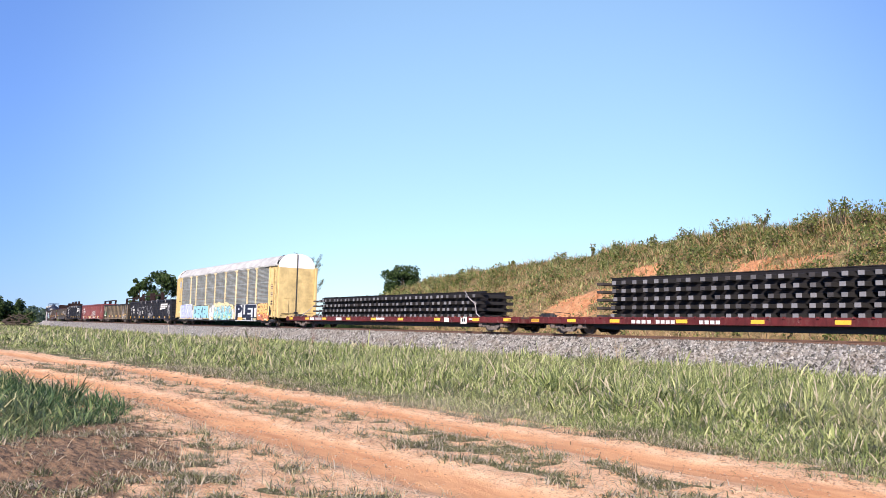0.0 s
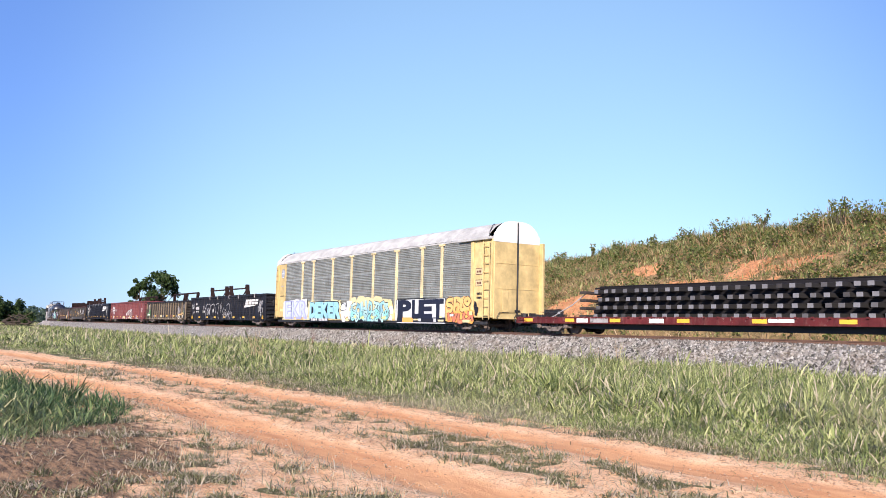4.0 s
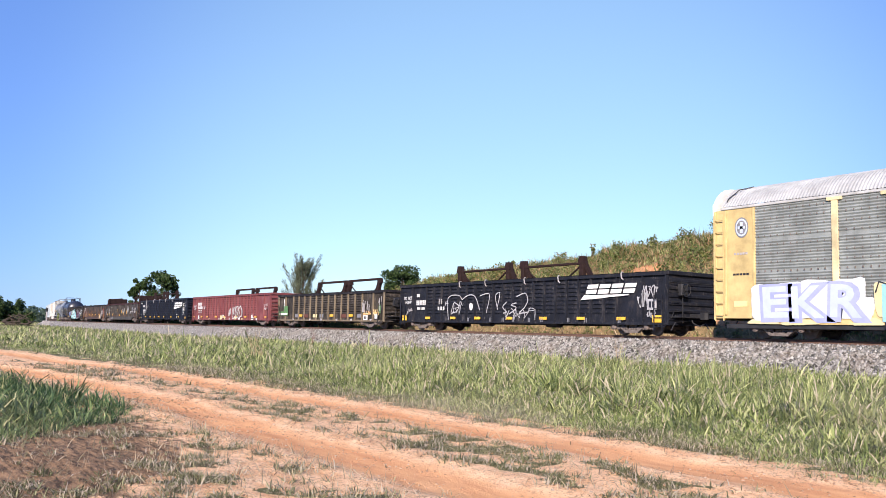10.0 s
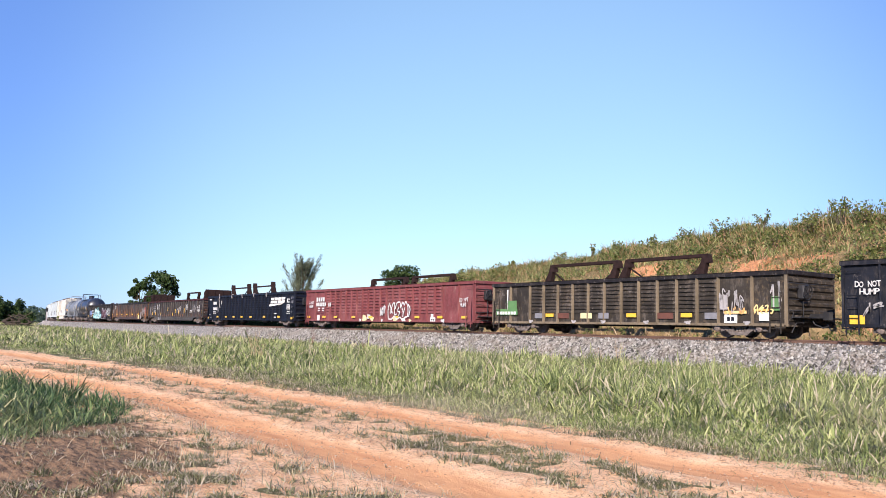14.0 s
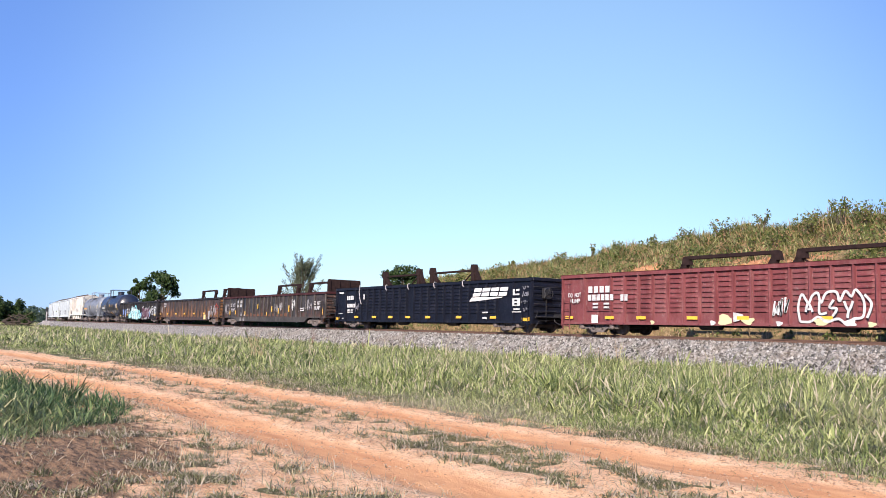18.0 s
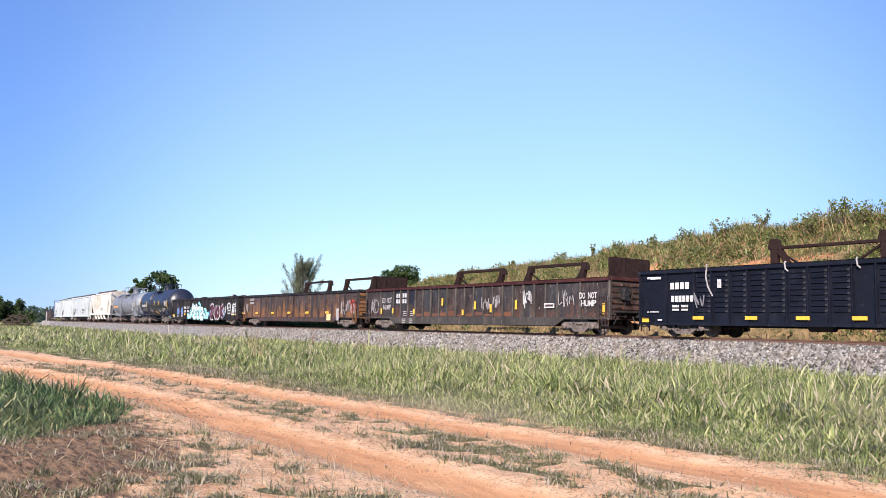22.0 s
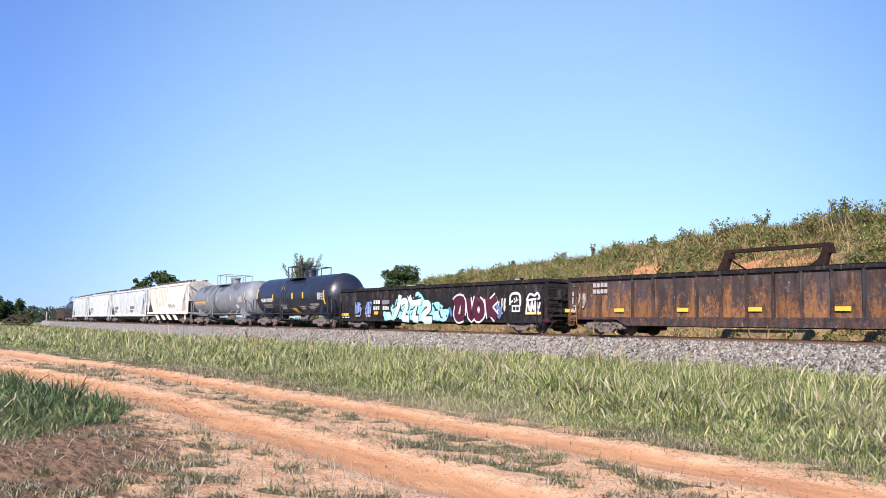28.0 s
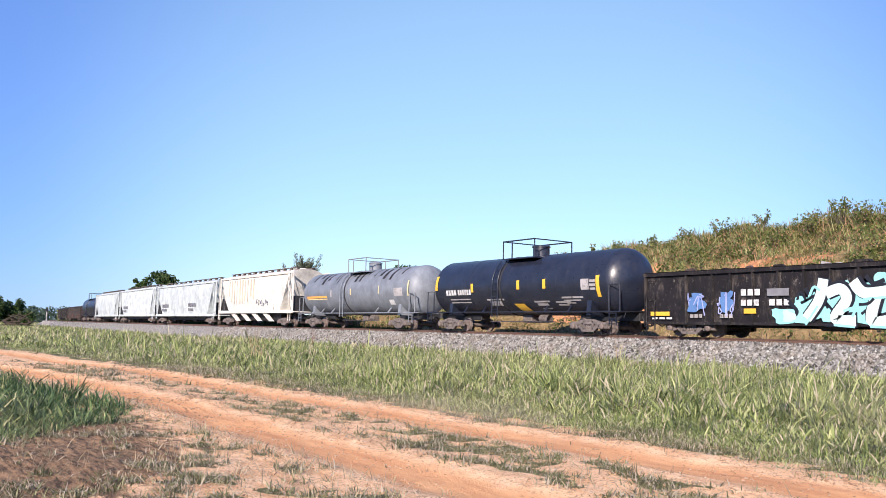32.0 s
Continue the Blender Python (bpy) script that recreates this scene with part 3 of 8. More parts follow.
    q = np.repeat(c, 26, 0) + rng.normal(0, 0.035, (len(c) * 26, 2)) * np.repeat(size, 26)[:, None]
    blades("grass_tussocks", q, 0.075 * np.repeat(size, 26) * rng.uniform(0.4, 1.3, len(q)), 0.0075 * np.repeat(size, 26) * rng.uniform(0.7, 1.5, len(q)), THIN, "low tussocks of green and grey grass on the soil", 23, 1.1, 0.8)
    # the weeds on the bank
    def bank(x, y):
        z, dirt, pack = terrain(x, y)
        u = (y - (track_y(x) + 5.2)) / 11.0
        return (u > 0.02) & (u < 1.5) & (rng.uniform(0, 1, len(x)) < np.clip(1.1 - dirt * 0.95, 0.20, 1))
    p = scatter(rng, 150000, -88, -8, 33, 50, bank)
    u = (p[:, 1] - (track_y(p[:, 0]) + 5.2)) / 11.0
    tall = np.clip(0.16 + 0.42 * u, 0.18, 0.6) * (1 + 0.5 * wave(p[:, 0], p[:, 1], 1.1, 3.0)) * rng.uniform(0.5, 1.3, len(p))
    tall *= np.where(u > 0.85, 1.35, 1.0)
    blades("bank_weeds", p, tall, 0.042 * rng.uniform(0.6, 1.5, len(p)), WEED, "dense green and tan weeds on the railway cutting bank", 14, 0.75, 1.0)
    # grass at the foot of the bank, and tall weeds that stand behind the ballast
    p = scatter(rng, 22000, -95, -5, 31.0, 37.5, lambda x, y: (y > track_y(x) + 3.9) & (y < track_y(x) + 6.3))
    blades("far_verge_grass", p, 0.95 * rng.uniform(0.4, 1.3, len(p)), 0.045 * rng.uniform(0.6, 1.5, len(p)), VERGE, "rough dry grass at the foot of the bank", 17, 0.5, 0.8)
    s = rng.uniform(-55, 20, 9000)
    off = rng.uniform(2.9, 4.4, len(s))
    keep = patchy(s, off, 3.0, 46) > 0.45
    p = np.array([track_at(i, j)[:2] for i, j in zip(s[keep], off[keep])])
    blades("dry_verge", p, rng.uniform(0.5, 1.35, len(p)), 0.035 * rng.uniform(0.6, 1.5, len(p)), VERGE, "dry tan grass at the far foot of the ballast", 29, 0.3, 0.5)
    # dark weeds added as a screen, so the gap under far cars reads as shade
    s = rng.uniform(-330, -50, 52000)
    off = rng.uniform(2.7, 4.2, len(s))
    keep = (patchy(s, off, 7.0, 44) > 0.30) | (s < -55)
    p = np.array([track_at(i, j)[:2] for i, j in zip(s[keep], off[keep])])
    h = rng.uniform(0.62, 1.10, len(p)) * np.where(p[:, 0] < -57, 2.3, 1.78)
    blades("trackside_weeds", p, h, 0.05 * np.clip(-p[:, 0] / 60, 1, 3.5) * rng.uniform(0.6, 1.5, len(p)), LEAF, "tall dark weeds added beyond the ballast to darken the gap under the train", 19, 0.2, 0.3)
    # the fields to the left, near and far
    def field(x, y):
        return np.abs(y - track_y(x)) > 4.2
    p = scatter(rng, 30000, -330, -86, -5, 110, lambda x, y: field(x, y) & ((y < along(RUT_NEAR, x) - 1) | (y > along(RUT_FAR, x) + 1)))
    blades("field_grass", p, 0.5 * rng.uniform(0.5, 1.4, len(p)), 0.14 * rng.uniform(0.6, 1.5, len(p)), GRASS, "far rough field grass beside the railway", 15)

    # straw lying flat on the soil, and clods
    def loose(x, y):
        a, b = along(RUT_FAR, x), along(RUT_NEAR, x)
        rut = np.minimum(np.abs(y - a), np.abs(y - b))
        return (rut > 0.45) & (y < a + 1.6) & (rng.uniform(0, 1, len(x)) < np.where(y < b, 0.9, 0.45))
    p = np.concatenate([scatter(rng, 26000, -14, -1.5, 0.6, 9, loose), scatter(rng, 9000, -26, -14, 1, 10, loose)])
    blades("straw_litter", p, 0.10 * rng.uniform(0.4, 1.8, len(p)), 0.006 * np.clip(-p[:, 0] / 10, 1, 3) * rng.uniform(0.7, 1.8, len(p)), STRAW, "dry straw and dead grass lying on the soil", 18, 4.0, 0.3)
    p = np.concatenate([scatter(rng, 9000, -14, -1.5, 0.6, 8.5, lambda x, y: y < along(RUT_FAR, x) + 1.4), scatter(rng, 3000, -26, -14, 1, 9, lambda x, y: y < along(RUT_FAR, x) + 1.4)])
    p = p[litter_at(p[:, 0], p[:, 1]) < 0.3]
    z = terrain(p[:, 0], p[:, 1])[0]
    n = len(p)
    r = 0.008 * rng.uniform(0.5, 2.4, n) * np.clip(-p[:, 0] / 9, 1, 2)
    u = np.array([(1, 0, 0), (-1, 0, 0), (0, 1, 0), (0, -1, 0), (0, 0, 0.7), (0, 0, -0.7)], float)
    v = np.stack([p[:, 0], p[:, 1], z], 1)[:, None, :] + u[None] * r[:, None, None] * rng.uniform(0.6, 1.4, (n, 6, 1))
    f0 = np.array([(0, 2, 4), (2, 1, 4), (1, 3, 4), (3, 0, 4), (2, 0, 5), (1, 2, 5), (3, 1, 5), (0, 3, 5)])
    f = (np.arange(n)[:, None, None] * 6 + f0[None]).reshape(-1, 3)
    tagged(new("soil_clods", big_mesh("soil_clods", v.reshape(-1, 3), f, CLOD)), "small clods and pebbles on the dirt track", "soil", "", "stuff")


grow()
# ---------------- running gear, shared by all cars ----------------
TRAIN = []                              # every thing that goes with the train: object, place on the train, offset, height
WHEELSETS = []
WHEEL_R = 0.364                         # wheels of 28 inches


def wheelset_mesh():
    s = Shape()
    for k in (-1, 1):
        y = k * 0.755
        s.lathe([(y + k * 0.065, 0.09), (y + k * 0.065, 0.24), (y + k * 0.075, 0.27), (y + k * 0.075, 0.335), (y + k * 0.06, 0.34), (y - k * 0.05, 0.348),
                 (y - k * 0.06, WHEEL_R), (y - k * 0.075, WHEEL_R), (y - k * 0.08, 0.32), (y - k * 0.02, 0.26), (y - k * 0.03, 0.12), (y - k * 0.08, 0.09)], 20)
    s.lathe([(-1.3, 0.07), (-0.85, 0.08), (0.85, 0.08), (1.3, 0.07)], 10)
    for k in (-1, 1):                   # bearing caps with their bolts
        s.lathe([(k * 1.26, 0.13), (k * 1.41, 0.13), (k * 1.45, 0.07)], 10)
        for a in (0, 120, 240):
            c, q = 0.06 * math.cos(radians(a)), 0.06 * math.sin(radians(a))
            s.box(c - 0.015, c + 0.015, k * 1.45 - 0.02, k * 1.45 + 0.02, q - 0.015, q + 0.015)
    return s.mesh("wheelset", WHEEL, True)


def truck_mesh():
    s = Shape()
    for k in (-1, 1):
        y0, y1 = k * 1.16, k * 1.32
        for m in (-1, 1):               # the cast arms down from the pedestals to the spring seat
            s.prism([(m * 1.16, 0.34), (m * 1.16, 0.62), (m * 1.0, 0.70), (m * 0.72, 0.70), (m * 0.28, 0.84), (0, 0.84), (0, 0.68), (m * 0.26, 0.66), (m * 0.58, 0.52), (m * 0.64, 0.32), (m * 0.78, 0.30), (m * 0.80, 0.52), (m * 0.98, 0.52), (m * 1.0, 0.34)], y0, y1)
            s.box(m * 0.89 - 0.12, m * 0.89 + 0.12, min(y0, y1) - 0.06, max(y0, y1) + 0.06, 0.34, 0.57, 0.03)
            s.prism([(m * 0.70, 0.48), (m * 0.34, 0.14), (0, 0.14), (0, 0.29), (m * 0.24, 0.30), (m * 0.50, 0.60)], y0, y1)
            s.box(m * 0.27 - 0.05, m * 0.27 + 0.05, min(y0, y1), max(y0, y1), 0.27, 0.74)
        for m in (-0.12, 0.0, 0.12):    # springs
            s.lathe([(0.29, 0.05), (0.33, 0.06), (0.37, 0.05), (0.41, 0.06), (0.45, 0.05), (0.49, 0.06), (0.53, 0.05)], 8, "z", (m, k * 1.24, 0))
        s.box(-0.24, 0.24, min(y0, y1) - 0.03, max(y0, y1) + 0.03, 0.53, 0.68, 0.03)
    s.box(-0.2, 0.2, -1.1, 1.1, 0.50, 0.72, 0.03)
    for m in (-1, 1):                   # brake beams and rods
        s.tube([(m * 0.42, -0.85, 0.36), (m * 0.42, 0.85, 0.36)], 0.04, 6)
        s.box(m * 0.44, m * 0.50, -0.85, -0.68, 0.28, 0.50)
    s.v = [(x, y, 0.8 * z) for x, y, z in s.v]
    return s.mesh("truck", TRUCK)


WHEELSET_ME, TRUCK_ME = wheelset_mesh(), truck_mesh()


def coupler_mesh():
    s = Shape()
    s.box(-0.2, 0.55, -0.09, 0.09, 0.76, 0.92, 0.02)
    s.prism([(0.5, -0.16), (0.72, -0.17), (0.80, -0.05), (0.72, 0.02), (0.68, 0.16), (0.5, 0.17)], 0.70, 0.98, "z")
    s.tube([(0.1, -0.25, 0.8), (0.25, -0.28, 0.55), (0.55, -0.25, 0.42), (0.72, -0.2, 0.5)], 0.025, 6)   # air hose
    s.tube([(0.05, -0.05, 1.05), (0.05, -1.2, 1.0), (0.05, -1.35, 0.72)], 0.016, 6)                          # uncoupling lever
    return s.mesh("coupler", STEEL_DARK)


COUPLER_ME = coupler_mesh()


def running_gear(car, length, inset=2.1):
    for k in (-1, 1):
        t = part("truck", TRUCK_ME, None, car)
        t.location.x = k * (length / 2 - inset)
        for m in (-1, 1):
            w = part("wheelset", WHEELSET_ME, None, t)
            WHEELSETS.append((w, m * 0.89))
        c = part("coupler", COUPLER_ME, None, car)
        c.location.x = k * (length / 2)
        if k < 0:
            c.rotation_euler.z = math.pi


def decal(name, car, x0, x1, z0, z1, material, y=-1.56, label="", slant=0.0):
    """A thin painted or screwed-on plate on the near side."""
    s = Shape()
    d = slant * (z1 - z0)
    s.prism([(x0, z0), (x1, z0), (x1 + d, z1), (x0 + d, z1)], y, y + 0.006)
    return part(name, s, material, car, label)


def ladder_shape(x, z0, z1, w=0.42, y=-1.60, n=6, r=0.014):
    s = Shape()
    for k in (-1, 1):
        s.box(x + k * w / 2 - 0.02, x + k * w / 2 + 0.02, y, y + 0.03, z0, z1)
    for i in range(n):
        z = z0 + (i + 0.5) * (z1 - z0) / n
        s.tube([(x - w / 2, y + 0.01, z), (x + w / 2, y + 0.01, z)], r, 6)
    return s


def grab_iron(x, z, w, y=-1.60):
    s = Shape()
    s.tube([(x - w / 2, y + 0.06, z), (x - w / 2, y, z), (x + w / 2, y, z), (x + w / 2, y + 0.06, z)], 0.013, 6)
    return s


def sheet(xs, zs, out, thick):
    """A pressed sheet: a grid over x and z, pushed out by out(column, row), with a flat back."""
    s = Shape()
    m = len(xs)
    s.v = [(x, out(i, k), z) for k, z in enumerate(zs) for i, x in enumerate(xs)]
    s.f = [(k * m + i, k * m + i + 1, (k + 1) * m + i + 1, (k + 1) * m + i) for k in range(len(zs) - 1) for i in range(m - 1)]
    t = len(s.v)
    s.v += [(xs[0], thick, zs[0]), (xs[-1], thick, zs[0]), (xs[-1], thick, zs[-1]), (xs[0], thick, zs[-1])]
    last = (len(zs) - 1) * m
    s.f += [(t, t + 3, t + 2, t + 1), tuple(range(m))[::-1] + (t, t + 1), tuple(range(last, last + m)) + (t + 2, t + 3),
            tuple(k * m for k in range(len(zs))) + (t + 3, t), tuple(k * m + m - 1 for k in range(len(zs)))[::-1] + (t + 1, t + 2)]
    return s


def end_gear(car, h, bot, top):
    """Hand brake, platform, pipes and hoses on the end that follows."""
    s = Shape().box(h - 0.02, h + 0.32, -1.3, 1.3, bot + 0.30, bot + 0.35, 0.01)
    part("end_platform", s, STEEL_DARK, car)
    s = Shape().lathe([(h + 0.28, 0.03), (h + 0.28, 0.06), (h + 0.33, 0.06), (h + 0.33, 0.03)], 8, "x", (0, -0.75, top - 0.75))
    for i in range(14):
        a0, a1 = 2 * math.pi * i / 14, 2 * math.pi * (i + 1) / 14
        s.tube([(h + 0.3, -0.75 + 0.27 * math.cos(a0), top - 0.75 + 0.27 * math.sin(a0)), (h + 0.3, -0.75 + 0.27 * math.cos(a1), top - 0.75 + 0.27 * math.sin(a1))], 0.018, 5)
    for a in (0, 72, 144, 216, 288):
        s.tube([(h + 0.3, -0.75, top - 0.75), (h + 0.3, -0.75 + 0.27 * math.cos(radians(a)), top - 0.75 + 0.27 * math.sin(radians(a)))], 0.012, 5)
    part("brake_wheel", s, STEEL_DARK, car)
    s = Shape().box(h + 0.0, h + 0.26, -0.95, -0.55, top - 1.0, top - 0.5, 0.04)
    s.tube([(h + 0.12, -0.75, top - 1.0), (h + 0.12, -0.75, bot + 0.1)], 0.02, 6)
    part("brake_housing", s, STEEL_DARK, car)
    part("crossbar", Shape().tube([(h, -1.45, top - 0.45), (h + 0.08, -1.45, top - 0.45), (h + 0.08, 1.3, top - 0.45)], 0.016, 6), STEEL_DARK, car)
    for z in (bot + 0.55, bot + 0.95, bot + 1.35):
        part("grab_iron", Shape().tube([(h, -1.4, z), (h + 0.10, -1.4, z), (h + 0.10, -0.98, z), (h, -0.98, z)], 0.014, 6), STEEL_DARK, car)
    part("air_pipe", Shape().tube([(h - 0.3, 0.5, bot + 0.1), (h + 0.1, 0.5, bot + 0.05), (h + 0.3, 0.42, 0.55), (h + 0.5, 0.35, 0.34)], 0.03, 6), STEEL_DARK, car)
    part("lever", Shape().tube([(h + 0.1, 0.0, bot + 0.2), (h + 0.12, -1.2, bot + 0.12), (h + 0.1, -1.45, bot - 0.22)], 0.018, 6), STEEL_DARK, car)


# ---------------- gondolas ----------------
def gondola(label, s0, s1, top, bot, material, bays, style, chord=None, belly=0.0, post_w=0.06, posts=None, edges=None, smooth=()):
    L = s1 - s0
    car = empty("gondola_car", label, "railway car", "cars of the train")
    TRAIN.append((car, (s0 + s1) / 2, 0.0, 0.0))
    W, h = 1.55, L / 2
    chord = chord or material
    zt, zb = top - 0.16, bot + 0.10
    edges = edges or [-h + L * i / bays for i in range(bays + 1)]
    me = {}

    def panel(wide, pressed):
        """A side sheet of that width, with eight pressed louvres or none."""
        key = (round(wide, 2), pressed)
        if key not in me:
            c = wide / 2 - 0.003
            a = c - 0.10
            xs, zs, deep = [-c, -a, -a + 0.03, a - 0.07, a, c] if pressed else [-c, c], [zb], [0]
            for i in range(8 if pressed else 0):
                z = zb + 0.44 + (zt - zb - 0.60) * i / 7
                zs += [z - 0.050, z - 0.036, z + 0.010, z + 0.062]
                deep += [0, 1, 1, 0]
            me[key] = sheet(xs, zs + [zt], lambda i, k: -0.062 if (deep + [0])[k] and i in (2, 3) else 0.0, 0.03).mesh("side_panel", material)
        return me[key]

    post = Shape()
    if style == "smooth":
        post.box(-0.045, 0.045, -0.095, 0, zb - 0.02, zt, 0.016)
    else:
        a = post_w / 2
        post.prism([(-a - 0.02, 0), (-a, -0.10), (a, -0.10), (a + 0.02, 0)], zb - 0.06, zt, "z")
    post_me = post.mesh("side_post", posts or material)
    for side in (-1, 1):
        for i, (a, b) in enumerate(zip(edges[:-1], edges[1:])):
            p = part("side_panel", panel(b - a, style in ("corr", "louver") and b - a < 1.15 and i not in smooth), None, car)
            p.location = ((a + b) / 2, side * 1.46, 0)
            p.rotation_euler.z = 0 if side < 0 else math.pi
        for x in edges:
            p = part("side_post", post_me, None, car)
            p.location = (min(max(x, -h + 0.07), h - 0.07), side * 1.46, 0)
            p.rotation_euler.z = 0 if side < 0 else math.pi
        s = Shape()
        s.box(-h, h, side * 1.42, side * W, zt, top, 0.025)
        part("top_chord", s, chord, car)
        s = Shape()
        y0, y1 = sorted((side * 1.42, side * 1.53))
        s.prism([(-h, bot), (-h + 2.9, bot), (-h + 3.5, bot - belly), (h - 3.5, bot - belly), (h - 2.9, bot), (h, bot), (h, zb), (-h, zb)], y0, y1)
        part("side_sill", s, posts or material, car)
    s = Shape()
    s.box(-h + 0.05, h - 0.05, -1.43, 1.43, zb - 0.03, zb + 0.05)
    part("floor", s, chord, car)
    s = Shape()
    s.box(-h + 1, h - 1, -0.28, 0.28, 0.42, zb - 0.03)
    for k in (-1, 1):
        for m in (-1, 0, 1):
            s.box(m * L / 4 - 0.08, m * L / 4 + 0.08, min(k * 0.28, k * 1.4), max(k * 0.28, k * 1.4), 0.5, zb - 0.03)
    part("centre_sill", s, STEEL_DARK, car)
    for k in (-1, 1):
        s = Shape()
        a, b = sorted((k * (h - 0.12), k * (h - 0.06)))
        s.box(a, b, -1.46, 1.46, zb - 0.1, top - 0.03)
        part("end_wall", s, material, car)
        rib = Shape()
        x0, x1 = k * (h - 0.06), k * h
        rib.prism([(x0, -0.10), (x1, -0.045), (x1, 0.045), (x0, 0.10)], -1.44, 1.44)
        rib_me = rib.mesh("end_rib", material)
        for i in range(6):
            r = part("end_rib", rib_me, None, car)
            r.location.z = zb + 0.15 + (zt - zb - 0.2) * i / 5.5
        s = Shape()
        a, b = sorted((k * (h - 0.14), k * (h + 0.03)))
        s.box(a, b, -1.5, 1.5, zt + 0.005, top + 0.01, 0.02)
        part("end_chord", s, chord, car)
        part("ladder", ladder_shape(k * (h - 0.42), bot - 0.25, bot + 1.2, n=4, y=-1.62), material, car)
        part("grab_iron", grab_iron(k * (h - 0.45), top - 0.35, 0.4, -1.61), material, car)
        s = Shape()
        s.box(k * (h - 0.25) - 0.2, k * (h - 0.25) + 0.2, -1.6, -1.57, 0.38, 0.42)
        s.box(k * (h - 0.25) - 0.2, k * (h - 0.25) - 0.17, -1.6, -1.57, 0.38, bot + 0.05)
        s.box(k * (h - 0.25) + 0.17, k * (h - 0.25) + 0.2, -1.6, -1.57, 0.38, bot + 0.05)
        part("stirrup_step", s, material, car)
    end_gear(car, h, bot, top)
    for k in (-1, 1):                   # air tank, valve and rods below the floor
        s = Shape().lathe([(-0.5, 0.06), (-0.45, 0.19), (0.45, 0.19), (0.5, 0.06)], 12, "x", (k * L * 0.13, -0.75, bot + 0.02 - belly * 0.3))
        part("air_tank" if k > 0 else "brake_cylinder", s, STEEL_DARK, car)
    part("brake_rod", Shape().tube([(-h + 3.0, -0.45, 0.42), (h - 3.0, -0.45, 0.40)], 0.025, 6), STEEL_DARK, car)
    running_gear(car, L)
    return car


def bay_edges(length, inner, n, outer):
    """Where a side's posts stand: n between -inner and inner, one at outer, one at each end."""
    return [-length / 2, -outer] + [-inner + 2 * inner * i / (n - 1) for i in range(n)] + [outer, length / 2]


def load_frame(place, x0, x1, top, lean, y):
    """A steel frame that stands in a gondola: long bars on braced legs. lean: which way the braces go."""
    a = (x1 - x0) / 2
    z = 0.62
    height = top - z
    ob = empty("load_frame", "dark steel load frame with braced legs standing in a gondola", "steel frame", "load frames in the gondolas")
    TRAIN.append((ob, place + (x0 + x1) / 2, 0.0, z))
    for k in (-1, 1):
        s = Shape()
        if lean > 0:
            s.box(k * a - 0.13, k * a + 0.13, y - 0.12, y + 0.12, 0.0, height - 0.02, 0.02)
        else:
            s.prism([(k * a - 0.10, height - 0.02), (k * a + 0.12, height - 0.02), (k * a - 0.65, 0.0), (k * a - 0.90, 0.0)], y - 0.12, y + 0.12)
        part("leg", s, FRAME, ob)
        s = Shape().tube([(k * a, y, height - 0.30), (k * (a - 1.15), y, height - 1.02)], 0.045, 6)
        part("diagonal", s, FRAME, ob)
        f = k * a + lean * 2.9
        s = Shape()
        s.prism([(k * a - 0.10, height - 0.04), (k * a + 0.10, height - 0.04), (f + 0.12, 0.0), (f - 0.12, 0.0)], y - 0.09, y + 0.09)
        part("brace", s, FRAME, ob)
        s = Shape()
        m = (k * a, height - 0.16)
        s.prism([(m[0] - 0.22, m[1] - 0.16), (m[0] + 0.22, m[1] - 0.16), (m[0] + 0.13, m[1] + 0.2), (m[0] - 0.13, m[1] + 0.2)], y - 0.13, y + 0.13)
        part("gusset", s, FRAME, ob)
        s = Shape().box(k * a - 0.1, k * a + 0.1, min(y, -1.2), max(y, 1.2), 0.0, 0.16, 0.01)
        part("foot", s, FRAME, ob)
    drop = 0.24 if lean > 0 else 0.0
    s = Shape().box(-a - 0.1, a + 0.1, y - 0.07, y + 0.07, height - drop - 0.09, height - drop + (0.02 if lean > 0 else 0.07), 0.02)
    part("bar", s, FRAME, ob)
    return ob


def bulkhead(place, top, label):
    """A ribbed steel plate standing across a gondola's end."""
    ob = empty("bulkhead", label, "steel plate", "")
    TRAIN.append((ob, place, 0.0, 0.62))
    h = top - 0.62
    part("plate", Shape().prism([(-1.3, 0), (1.3, 0), (1.3, h - 0.06), (1.2, h), (-1.2, h), (-1.3, h - 0.06)], -0.03, 0.03, "x"), FRAME, ob)
    for y in (-1.1, -0.4, 0.4, 1.1):
        part("stiffener", Shape().prism([(0.03, 0), (0.13, 0), (0.09, h - 0.1), (0.03, h - 0.1)], y - 0.03, y + 0.03), FRAME, ob)
    return ob


